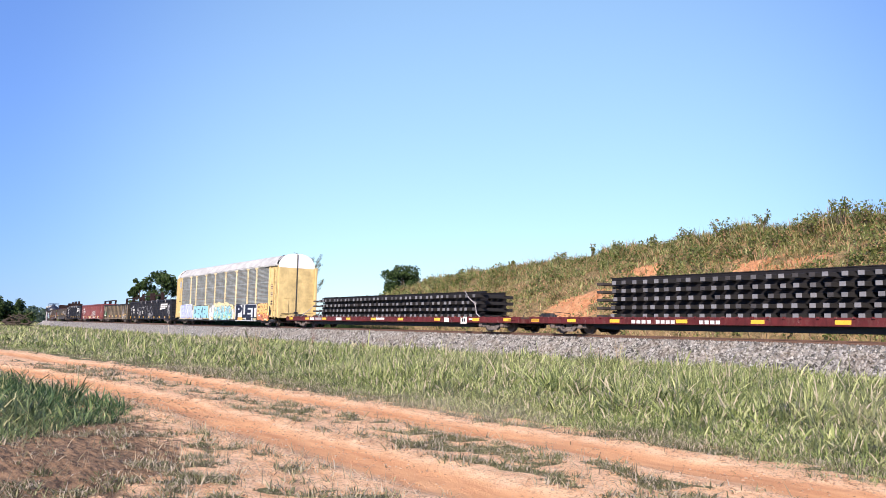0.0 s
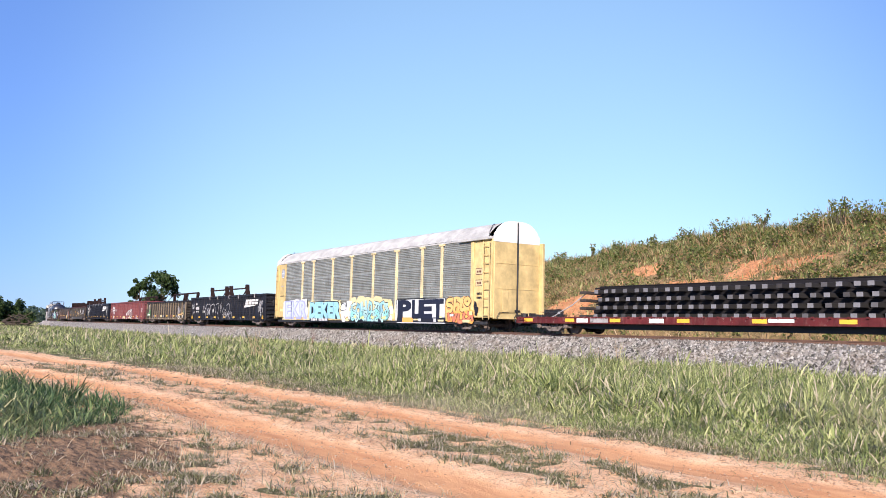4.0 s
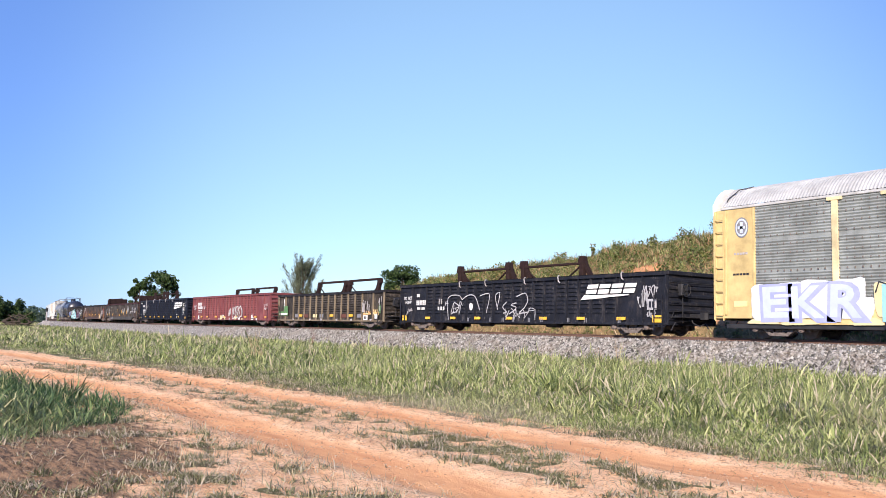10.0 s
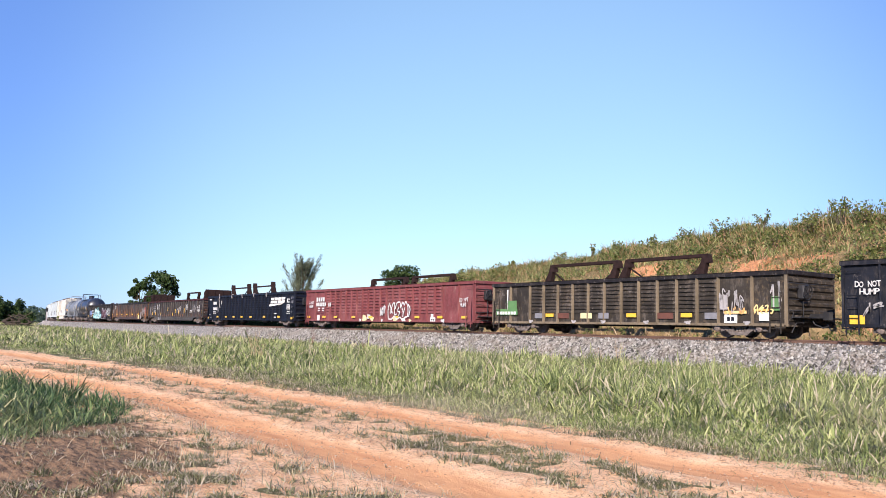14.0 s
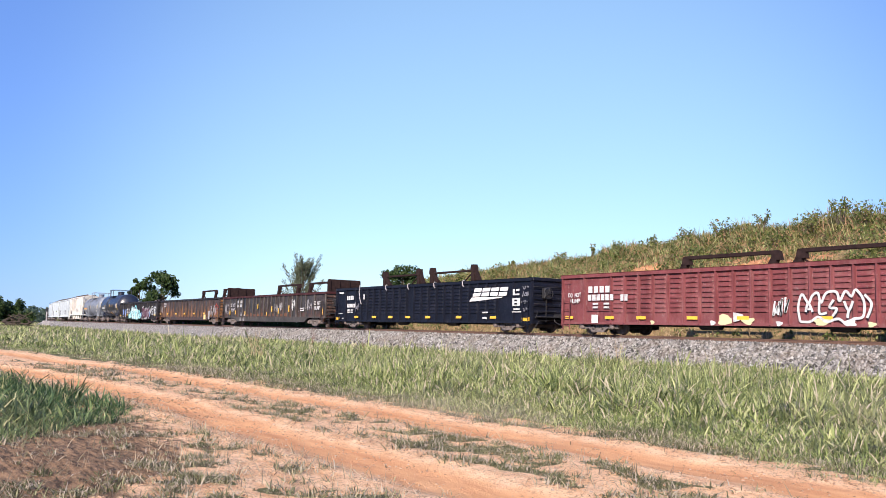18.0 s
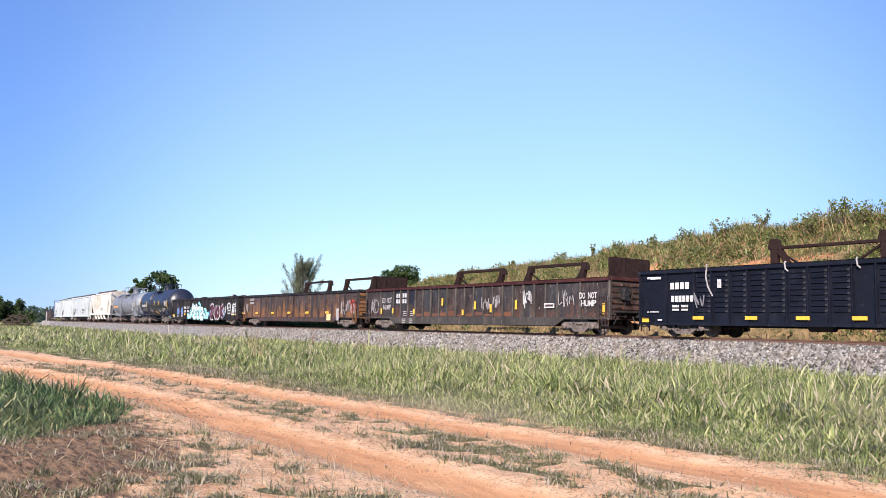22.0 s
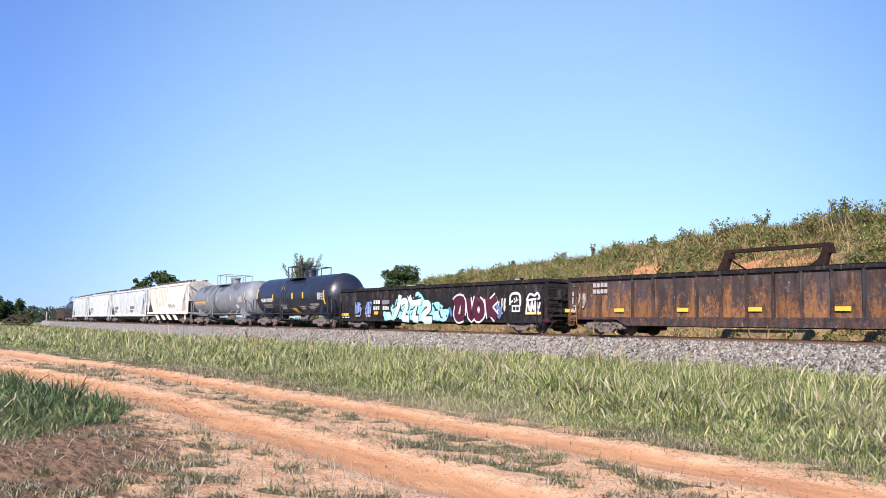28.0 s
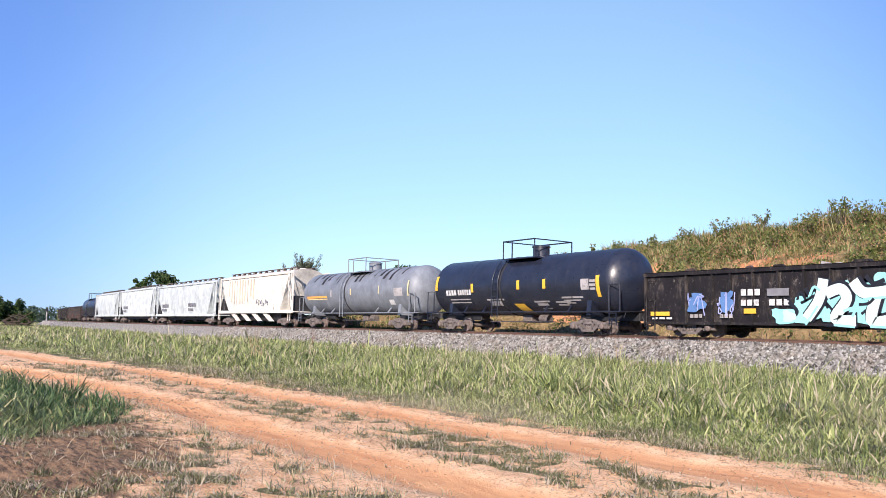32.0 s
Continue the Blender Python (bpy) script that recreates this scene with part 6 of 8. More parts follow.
backing(rack, ((-0.6, 0.18, 0.75, 0.10), (0.4, 0.22, 0.70, 0.09), (1.7, 0.2, 0.72, 0.09), (3.1, 0.25, 0.70, 0.10)), R["lime"], -1.625, "lime graffiti fleck", 0.25)
backing(rack, ((3.75, 0.36, 1.45, 0.24), (3.85, 0.38, 0.95, 0.36)), R["peach"], -1.604, "peach graffiti patch", 0.14)
backing(rack, ((3.9, 0.26, 1.15, 0.24), (3.85, 0.2, 0.68, 0.16)), R["white"], -1.609, "white graffiti patch", 0.14)
# black block letters on white in a black and white frame
backing(rack, ((4.75, 0.36, 1.15, 0.62), (5.9, 0.8, 1.22, 0.56), (7.1, 0.7, 1.24, 0.54), (8.3, 0.8, 1.24, 0.54), (9.25, 0.46, 1.24, 0.54)), R["white"], -1.599, "white graffiti background", 0.04, 6.0)
decal("graffiti_patch", rack, 4.60, 9.72, 0.42, 0.72, INK, -1.6035)
for x0, x1, z0, z1, c in ((5.23, 6.40, 0.45, 0.72, "orange"), (6.45, 7.0, 0.55, 0.64, "cream"), (7.0, 7.25, 0.50, 0.72, "white"), (8.55, 8.8, 0.47, 0.66, "white"), (9.0, 9.55, 0.50, 0.60, "cream"), (4.65, 4.8, 0.68, 0.84, "cream"), (9.0, 9.35, 0.70, 0.80, "lime")):
    decal("graffiti_patch", rack, x0, x1, z0, z1, R[c], -1.608)
fat_word(rack, (("P", 4.80, 6.10), ("L", 6.34, 6.98), ("E", 7.10, 8.30), ("T", 8.46, 9.48)), 0.74, 1.66, ((R["navy"], -1.611, 0.055, 0.0, 0.0, 0.02),), 0, 0.0)
rim(rack, ((4.50, 1.0), (4.52, 1.74), (4.75, 1.80), (7.0, 1.80), (9.68, 1.79), (9.70, 0.42)), 0.045, INK, -1.615)
rim(rack, ((4.62, 0.41), (9.74, 0.41)), 0.05, R["white"], -1.615)
# orange and red bubble letters
backing(rack, ((10.1, 0.42, 1.40, 0.42), (10.8, 0.40, 1.42, 0.40), (11.5, 0.48, 1.44, 0.40)), R["amber"], -1.601, "peach graffiti background", 0.08)
backing(rack, ((10.3, 0.50, 0.85, 0.40), (11.0, 0.55, 0.85, 0.42), (11.8, 0.55, 0.78, 0.36)), R["orange"], -1.603, "orange graffiti background", 0.14)
bubble = (((10.35, 1.68), (9.95, 1.66), (9.9, 1.42), (10.3, 1.34), (10.25, 1.08), (9.85, 1.06)), ((10.62, 1.72), (10.55, 1.1)), ((10.6, 1.36), (10.9, 1.42), (10.95, 1.1)), ((11.15, 1.45), (11.2, 1.15), (11.45, 1.15)), ((11.75, 1.74), (11.5, 1.60), (11.75, 1.42), (11.95, 1.60), (11.75, 1.74)))
strokes(rack, bubble, 0.30, INK, -1.606, "graffiti_edge")
strokes(rack, bubble, 0.21, R["amber"], -1.610, "graffiti_letter")
low = (((10.0, 1.0), (10.1, 0.52)), ((10.35, 0.98), (10.55, 0.55), (10.75, 0.95)), ((11.0, 0.95), (10.95, 0.52), (11.3, 0.50)), ((11.55, 0.98), (11.4, 0.72), (11.7, 0.55), (12.0, 0.8), (11.75, 0.98)), ((12.1, 1.0), (12.25, 0.55)))
strokes(rack, low, 0.26, INK, -1.6075, "graffiti_edge")
strokes(rack, low, 0.18, R["rose"], -1.6115, "graffiti_letter")
for x0, x1, z0, z1, c in ((11.34, 11.98, 0.46, 0.60, "cream"), (10.15, 10.5, 0.78, 0.90, "white"), (11.95, 12.2, 0.85, 1.05, "lime")):
    decal("graffiti_patch", rack, x0, x1, z0, z1, R[c], -1.616)
backing(rack, ((12.5, 0.16, 1.1, 0.22), (12.42, 0.12, 1.4, 0.14)), INK, -1.590, "black graffiti figure", 0.25)
decal("number_panel", rack, -7.45, -4.5, 0.42, 0.68, INK, -1.608)
stencil(rack, -7.2, -6.25, 0.47, 0.63, 4, None, -1.615)
stencil(rack, -6.0, -4.6, 0.47, 0.63, 6, None, -1.615)
for z in (2.95, 2.35):
    decal("placard", rack, 12.35, 12.95, z, z + 0.34, R["brown"] if z > 2.5 else INK, -1.5375)
    decal("placard", rack, 12.38, 12.92, z + 0.03, z + 0.31, YELLOW_PALE, -1.541)
    stencil(rack, 12.45, 12.85, z + 0.11, z + 0.22, 3, R["brown"], -1.547)
stencil(rack, 12.45, 12.9, 1.9, 2.02, 4, INK, -1.545)
stencil(rack, 12.45, 12.9, 1.7, 1.80, 4, INK, -1.545)
for k, (m, r, d) in enumerate((("grey", 0.38, 0.0), ("frost", 0.33, 0.004), ("grey", 0.26, 0.008))):   # a round blue and white emblem with a cross
    s = Shape()
    flat_poly(s, [(-12.60 + r * 0.75 * math.cos(2 * math.pi * i / 24), 4.05 + r * math.sin(2 * math.pi * i / 24)) for i in range(24)], -1.545 - d)
    part("emblem", s, R[m], rack)
decal("emblem_bar", rack, -12.66, -12.54, 3.85, 4.25, R["frost"], -1.559)
decal("emblem_bar", rack, -12.76, -12.44, 4.0, 4.10, R["frost"], -1.559)
stencil(rack, -12.95, -12.35, 3.05, 3.13, 5, FADED, -1.545)
stencil(rack, -13.0, -12.3, 2.30, 2.37, 5, INK, -1.545)
decal("placard", rack, -12.95, -12.4, 1.15, 1.36, R["peach"], -1.545)
s = Shape().box(13.905, 13.93, -1.0, -0.62, 0.95, 2.1, 0.01)
part("door_panel", s, YELLOW_OLD, rack)

# the flat cars
reflectors(flat_b, (-10.1, -7.35, -3.8, -0.45, 2.8, 6.7, 10.3, 12.9, -12.9), 0.62, 0.6, 0.15, -1.558)
for x0, x1, z0, z1, m in ((-9.65, -8.95, 0.52, 0.70, WHITE), (-8.8, -7.75, 0.52, 0.70, FADED), (-5.5, -4.75, 0.52, 0.70, WHITE), (-0.1, 0.9, 0.58, 0.70, WHITE), (7.4, 7.85, 0.48, 0.72, WHITE), (8.95, 9.5, 0.40, 0.76, WHITE), (9.7, 10.0, 0.6, 0.68, WHITE)):
    decal("placard", flat_b, x0, x1, z0, z1, m, -1.558)
stencil(flat_b, 9.05, 9.4, 0.5, 0.68, 2, INK, -1.564)
reflectors(flat_a, (-13.25, -10.8, -8.2, -4.7, -1.35, 1.8, 5.0, 8.2, 11.4), 0.60, 0.55, 0.14, -1.558)
for x0, x1 in ((-7.3, -6.2), (-6.0, -5.0), (-3.9, -2.9)):
    stencil(flat_a, x0, x1, 0.50, 0.64, 4, STENCIL, -1.558)

# the gondolas
reflectors(g1, (-7.05, -4.6, -2.4, 0.2, 2.7, 5.2, 7.6), 0.70)
for x in (-9.5, 9.55):
    decal("placard", g1, x - 0.25, x + 0.25, 0.55, 0.84, REFLECT, -1.562)
lettering("stencil_text", g1, "DO NOT", -9.55, -8.70, 1.74, 1.92, STENCIL, -1.562, 0.02, 0, 0.15, "white stencilled warning")
lettering("stencil_text", g1, "HUMP", -9.40, -8.75, 1.50, 1.68, STENCIL, -1.562, 0.02, 0, 0.15, "white stencilled warning")
stencil(g1, -8.25, -7.25, 1.42, 1.70, 6)
stencil(g1, -8.2, -7.3, 1.16, 1.30, 2)
decal("placard", g1, -8.2, -7.9, 1.88, 2.06, STENCIL, -1.562)
strokes(g1, (((-5.0, 0.6), (-5.1, 1.6), (-4.8, 1.9), (-4.05, 1.9), (-3.8, 1.7)), ((-4.5, 1.55), (-4.05, 1.35), (-4.25, 1.05), (-4.55, 1.0)), ((-3.8, 1.65), (-3.2, 1.9), (-2.6, 1.8), (-2.2, 1.1)),
             ((-2.2, 1.85), (-1.4, 1.9), (-1.65, 0.95)), ((-0.75, 1.2), (-0.55, 1.95), (-0.9, 1.8), (-0.7, 1.1)), ((0.0, 1.5), (-0.3, 1.25), (0.0, 1.0), (-0.25, 0.95)),
             ((0.75, 1.45), (0.35, 1.35), (0.75, 1.2), (0.2, 0.9)), ((0.75, 1.75), (1.4, 1.9), (1.6, 1.55), (1.35, 1.2), (1.0, 0.95), (1.7, 1.0))), 0.05, TAG, -1.563)
s = Shape()
flat_poly(s, blob(-2.95, 1.3, 0.17, 0.2, random.Random(1), 16, 0.04, 2.0), -1.562)
part("graffiti_patch", s, STENCIL, g1)
stencil(g1, -6.0, -5.6, 1.45, 1.75, 2, FADED, -1.562, 0.4)
stencil(g1, -6.1, -5.35, 1.12, 1.32, 3, STENCIL, -1.562, 0.4)
for x in (-3.2, -1.3, -0.3, 0.5, 1.7, 2.6, 4.4, 5.5, 7.5):
    stencil(g1, x - 0.1, x + 0.1, 0.52, 0.72, 2, R["grey"], -1.562, 0.5)
scrawl(g1, -9.4, -8.6, 0.8, 1.4, 2, FADED, 6)
logo(g1, 5.2, 8.35, 1.52, 2.18)
decal("number_panel", g1, 9.02, 9.52, 1.05, 1.50, TAG, -1.562)
stencil(g1, 9.10, 9.44, 1.15, 1.40, 2, INK, -1.567)
scrawl(g1, 8.5, 9.1, 1.1, 2.05, 6, TAG, 12, 0.05, -1.566)
scrawl(g1, 9.05, 9.6, 1.55, 2.05, 3, TAG, 13, 0.04, -1.566)
scrawl(g1, 9.0, 9.5, 0.72, 1.05, 4, TAG, 14, 0.05, -1.566)
scrawl(g1, -5.3, -3.6, 0.75, 1.6, 4, TAG, 15, 0.035, -1.565)
scrawl(g1, -0.2, 2.2, 0.6, 1.3, 5, TAG, 16, 0.03, -1.565)

rr = random.Random(7)
for x0, x1, c in ((-4.95, -4.35, "grey"), (-3.45, -2.65, "brown"), (-1.9, -1.2, "cream"), (-0.8, -0.2, "grey"), (2.45, 3.25, "brown"), (4.75, 5.3, "grey")):
    decal("side_plate", g2, x0, x1, 0.70, 0.94, R[c], -1.53)
for x in (-3.9, 1.1, 3.92):
    decal("reflector", g2, x - 0.27, x + 0.27, 0.76, 0.92, REFLECT, -1.556)
for x0, x1, z0, z1, m in ((-7.85, -6.2, 0.85, 1.15, R["green"]), (-7.0, -6.25, 1.15, 1.55, R["green"]), (5.65, 6.2, 0.55, 0.86, WHITE), (7.12, 7.55, 0.64, 0.94, WHITE), (5.45, 5.8, 1.05, 1.60, FADED), (5.7, 6.6, 0.90, 1.0, R["peach"]), (6.9, 7.5, 0.98, 1.06, R["orange"]), (7.6, 7.95, 1.0, 1.5, R["green"])):
    decal("graffiti_patch", g2, x0, x1, z0, z1, m, -1.562, "", rr.uniform(-0.1, 0.1))
stencil(g2, 5.75, 6.1, 0.62, 0.78, 2, INK, -1.568)
stencil(g2, -7.8, -6.3, 0.88, 1.02, 7, WHITE, -1.568)
decal("paint_streak", g2, -7.0, -6.92, 1.1, 2.1, WHITE, -1.562)
scrawl(g2, 5.4, 6.5, 0.9, 1.8, 6, FADED, 21, 0.04)
scrawl(g2, 5.6, 6.6, 0.85, 1.15, 5, R["amber"], 23, 0.05)
scrawl(g2, 6.9, 7.7, 0.85, 1.2, 4, R["peach"], 24, 0.05)
scrawl(g2, 7.5, 8.0, 1.0, 2.0, 2, FADED, 22, 0.06)
for x in (-5.2, -2.3, -0.5, 1.9, 4.0, 6.6):
    s = Shape()
    flat_poly(s, blob(x, 0.56, 0.14, 0.07, rr, 12, 0.25), -1.557)
    part("paint_splash", s, FADED, g2)

reflectors(g3, (-9.7, -7.25, -5.5, -2.95, -0.7, 2.45, 4.75, 7.1, 9.4), 0.74)
decal("placard", g3, -8.3, -7.92, 0.50, 0.86, WHITE, -1.562)
stencil(g3, -8.55, -7.2, 1.82, 2.10, 4, None, -1.562, 0.3)
stencil(g3, -8.55, -7.0, 1.48, 1.74, 6)
stencil(g3, -8.4, -7.1, 1.30, 1.38, 2, None, -1.562, 0.5)
stencil(g3, -8.4, -7.1, 1.14, 1.22, 2, None, -1.562, 0.5)
lettering("stencil_text", g3, "DO NOT", -9.75, -8.95, 1.64, 1.82, STENCIL, -1.562, 0.02, 0, 0.15, "white stencilled warning")
lettering("stencil_text", g3, "HUMP", -9.65, -9.0, 1.38, 1.56, STENCIL, -1.562, 0.02, 0, 0.15, "white stencilled warning")
stencil(g3, -6.65, -6.2, 1.45, 1.72, 2)
tag = (((1.55, 0.62), (1.48, 1.1), (1.62, 1.55), (1.85, 1.25), (2.0, 1.5), (2.2, 1.58), (2.3, 1.25), (2.5, 1.58), (2.85, 1.60), (2.95, 1.3), (3.15, 1.62), (3.35, 1.45), (3.5, 1.66), (3.75, 1.3), (3.72, 0.8), (3.4, 0.72), (3.2, 0.52), (2.9, 0.72), (2.5, 0.62), (2.2, 0.78), (1.9, 0.62), (1.55, 0.62)),
       ((1.75, 0.95), (1.85, 1.25), (2.0, 0.95)), ((1.78, 1.05), (1.98, 1.05)), ((2.25, 1.3), (2.25, 0.9), (2.5, 0.92)), ((2.75, 1.35), (2.6, 1.1), (2.85, 1.05), (2.7, 0.8)), ((3.1, 1.3), (3.25, 1.0), (3.4, 1.3)), ((3.25, 1.0), (3.2, 0.75)), ((3.78, 1.5), (4.0, 1.2), (3.85, 0.75)))
strokes(g3, tag, 0.085, STENCIL, -1.563)
strokes(g3, [[(x + 0.03, z - 0.05) for x, z in p] for p in tag[1:]], 0.05, INK, -1.5625)
scrawl(g3, 0.5, 1.15, 0.8, 1.5, 3, STENCIL, 31, 0.07, -1.563)
lettering("stencil_text", g3, "DO NOT", 8.95, 9.75, 1.56, 1.76, STENCIL, -1.562, 0.02, 0, 0.15, "white stencilled warning")
lettering("stencil_text", g3, "HUMP", 9.0, 9.65, 1.30, 1.50, STENCIL, -1.562, 0.02, 0, 0.15, "white stencilled warning")
decal("placard", g3, 6.15, 6.65, 0.50, 0.72, WHITE, -1.562)
stencil(g3, 6.2, 6.6, 0.55, 0.65, 2, INK, -1.568)
decal("placard", g3, 6.2, 6.45, 0.72, 0.92, WHITE, -1.562)
for i, (cx, cz, r, hh) in enumerate(((-1.45, 0.66, 0.32, 0.18), (-0.95, 0.78, 0.25, 0.16), (-0.5, 0.62, 0.25, 0.12), (0.75, 0.55, 0.13, 0.08), (2.3, 0.62, 0.28, 0.12), (3.3, 0.6, 0.2, 0.1), (4.0, 0.55, 0.13, 0.08), (-2.0, 0.55, 0.12, 0.08), (-4.9, 0.55, 0.1, 0.08), (7.4, 0.55, 0.16, 0.09))):
    s = Shape()
    flat_poly(s, blob(cx, cz, r, hh, rr, 14, 0.22), -1.555 - 0.0008 * i)
    part("paint_splash", s, STENCIL if i % 2 else R["cream"], g3)
s = Shape()
s.box(-8.6, -7.0, -1.57, -1.55, 1.04, 1.07)
part("trim_strip", s, RED_CAR, g3)

logo(g4, 5.15, 8.25, 1.56, 2.24)
for x0, x1, z0, z1 in ((8.75, 8.9, 1.82, 2.12), (8.9, 9.25, 1.82, 1.90), (9.0, 9.25, 2.02, 2.12), (8.72, 8.86, 1.30, 1.68), (9.1, 9.3, 1.30, 1.68), (8.86, 9.1, 1.44, 1.52), (8.86, 9.1, 1.30, 1.36), (8.86, 9.1, 1.60, 1.68), (8.7, 9.4, 0.98, 1.03), (8.8, 9.3, 1.1, 1.18)):
    decal("stencil_bar", g4, x0, x1, z0, z1, STENCIL, -1.562)
for i, z in enumerate((1.12, 1.50, 1.86, 2.2)):
    scrawl(g4, 9.42, 9.98, z - 0.10, z + 0.12, 3 - (i == 0), R["grey"], 43 + i, 0.05, -1.563, "emblem")

for x0, x1, z0, z1 in ((9.45, 10.02, 0.56, 0.76), (-10.02, -9.55, 0.56, 0.76)):
    decal("placard", g4, x0, x1, z0, z1, REFLECT, -1.562)
reflectors(g4, (-7.2, -4.9, -2.9, -0.93, 1.2, 4.2, 7.2), 0.74)
stencil(g4, 6.2, 6.85, 0.95, 1.02, 1)
stencil(g4, 6.25, 6.75, 0.66, 0.75, 1)
stencil(g4, -8.55, -7.6, 1.86, 2.12, 4)
stencil(g4, -8.5, -7.42, 1.36, 1.60, 6)
stencil(g4, -8.48, -7.62, 1.15, 1.24, 2)
stencil(g4, -8.48, -7.62, 1.02, 1.09, 2)
stencil(g4, -9.7, -9.0, 2.28, 2.38, 1, None, -1.562, 0.0)
stencil(g4, -9.7, -9.1, 0.95, 0.99, 1, None, -1.562, 0.0)
stencil(g4, -9.2, -8.9, 0.62, 0.68, 1)
stencil(g4, -6.35, -6.12, 1.86, 2.18, 1)
scrawl(g4, -7.5, -6.8, 1.1, 1.7, 2, R["grey"], 41, 0.05)
s = Shape().tube([(-6.75, -1.60, 2.78), (-6.80, -1.61, 2.3), (-6.7, -1.61, 1.9), (-6.5, -1.60, 1.55)], 0.03, 6)
part("hanging_rope", s, FADED, g4)

for x, z, hgt in ((-8.6, 1.1, 0.34), (-7.25, 1.12, 0.32), (-4.9, 1.06, 0.32), (-2.0, 1.58, 0.4), (-0.08, 1.0, 0.28), (0.99, 1.36, 0.42), (2.33, 1.2, 0.42), (4.34, 1.36, 0.46), (10.25, 1.12, 0.48)):
    decal("reflector", b1, x - 0.08, x + 0.08, z - hgt / 2, z + hgt / 2, REFLECT, -1.562)
for x0, x1 in ((-7.19, -6.50), (-6.38, -5.70), (-5.57, -4.90)):
    decal("number_panel", b1, x0, x1, 1.49, 2.28, INK, -1.464)
for a in (-7.02, -6.77, -6.32, -6.07):
    for z in (1.56, 1.90):
        decal("stencil_bar", b1, a, a + 0.19, z, z + 0.24, STENCIL, -1.468)
for x0, x1 in ((-6.33, -5.84), (-5.55, -5.08)):
    for z in (0.40, 0.50, 0.60, 0.82, 0.93, 1.04):
        decal("stencil_bar", b1, x0 + 0.1, x1, z, z + 0.05, FADED, -1.468 if z > 0.75 else -1.536)
lettering("stencil_text", b1, "DO NOT", 8.75, 9.85, 1.58, 1.84, STENCIL, -1.562, 0.02, 0, 0, "white stencilled warning")
lettering("stencil_text", b1, "HUMP", 8.85, 9.80, 1.24, 1.50, STENCIL, -1.562, 0.02, 0, 0, "white stencilled warning")
decal("placard", b1, 6.4, 7.1, 1.18, 1.40, STENCIL, -1.562)
decal("placard", b1, 6.48, 7.02, 1.24, 1.34, BROWN_CAR, -1.566)
scrawl(b1, 4.85, 5.5, 1.15, 2.0, 7, STENCIL, 51, 0.055)
scrawl(b1, 1.55, 2.25, 1.1, 1.75, 6, FADED, 52, 0.05)
scrawl(b1, 2.5, 3.1, 1.2, 1.85, 5, FADED, 54, 0.05)
scrawl(b1, 7.4, 8.5, 1.2, 2.0, 5, FADED, 55, 0.03)
scrawl(b1, -9.9, -9.3, 1.0, 1.9, 4, FADED, 53, 0.05)
lettering("stencil_text", b1, "DO NOT", -8.66, -7.55, 1.60, 1.90, FADED, -1.468, 0.02, 0, 0.1, "faded white stencilled warning")
lettering("stencil_text", b1, "HUMP", -8.56, -7.62, 1.20, 1.48, FADED, -1.468, 0.02, 0, 0.1, "faded white stencilled warning")
strokes(b1, [[(-9.46 + 0.36 * math.cos(0.5 * i), 1.40 + 0.40 * math.sin(0.5 * i)) for i in range(13)]], 0.05, FADED, -1.468)
for i, (z, hgt) in enumerate(((0.80, 0.14), (0.80, 0.24), (0.84, 0.10), (0.80, 0.20), (0.82, 0.26), (0.80, 0.08), (0.80, 0.12), (0.84, 0.16), (0.80, 0.10), (0.80, 0.18), (0.80, 0.22))):
    x = -4.78 + i * 0.8056
    decal("rust_patch", b1, x, x + 0.68, z, z + hgt, RUST_STAIN, -1.464)

reflectors(b2, (-10.2, -7.2, -3.9, -0.7, 2.55, 5.8), 1.05, 0.55, 0.15, -1.562)
decal("paint_patch", b2, 5.75, 6.35, 0.5, 0.95, R["peach"], -1.556)
decal("paint_patch", b2, 7.2, 7.6, 0.5, 1.3, FADED, -1.556)
stencil(b2, -8.75, -7.85, 2.05, 2.24, 4, FADED)
stencil(b2, -8.75, -7.85, 1.78, 1.96, 4, FADED)
scrawl(b2, -10.1, -9.1, 1.0, 1.9, 3, FADED, 61, 0.09)
scrawl(b2, 7.9, 9.9, 0.8, 1.8, 11, FADED, 62, 0.05)
scrawl(b2, 9.2, 10.1, 0.8, 1.9, 5, R["red"], 63, 0.05)

# load straps hooked over the top chords
for car, top, xs in ((g1, 2.62, (-4.05, -1.8, 1.3, 3.7, 7.6)), (g4, 2.66, (-3.55, -1.0, 1.75, 4.5))):
    for x in xs:
        part("load_strap", Shape().tube([(x - 0.05, -1.38, top + 0.03), (x, -1.50, top + 0.05), (x + 0.02, -1.585, top - 0.02), (x + 0.06, -1.59, top - 0.22), (x + 0.16, -1.585, top - 0.30)], 0.028, 6), FADED, car)

# the graffiti gondola
reflectors(g7, (-9.55,), 0.90, 0.95, 0.16, -1.562)
stencil(g7, -10.0, -8.9, 0.68, 0.76, 3)
for i, (x, z) in enumerate(((-7.8, 1.25), (-6.45, 1.25))):
    s = Shape()
    flat_poly(s, blob(x, z, 0.42 - 0.14 * i, 0.26, rr, 16, 0.25), -1.560)
    flat_poly(s, blob(x + 0.05, z + 0.28, 0.22, 0.2, rr, 12, 0.3), -1.561)
    part("graffiti_patch", s, R["blue"], g7, "blue graffiti patch")
    scrawl(g7, x - 0.4, x + 0.4, 0.8, 1.7, 3, R["lavender"], 70 + i, 0.04, -1.567)
    stencil(g7, x - 0.3, x + 0.3, 0.74, 0.88, 3, FADED)
stencil(g7, -5.85, -5.0, 1.55, 1.78, 3)
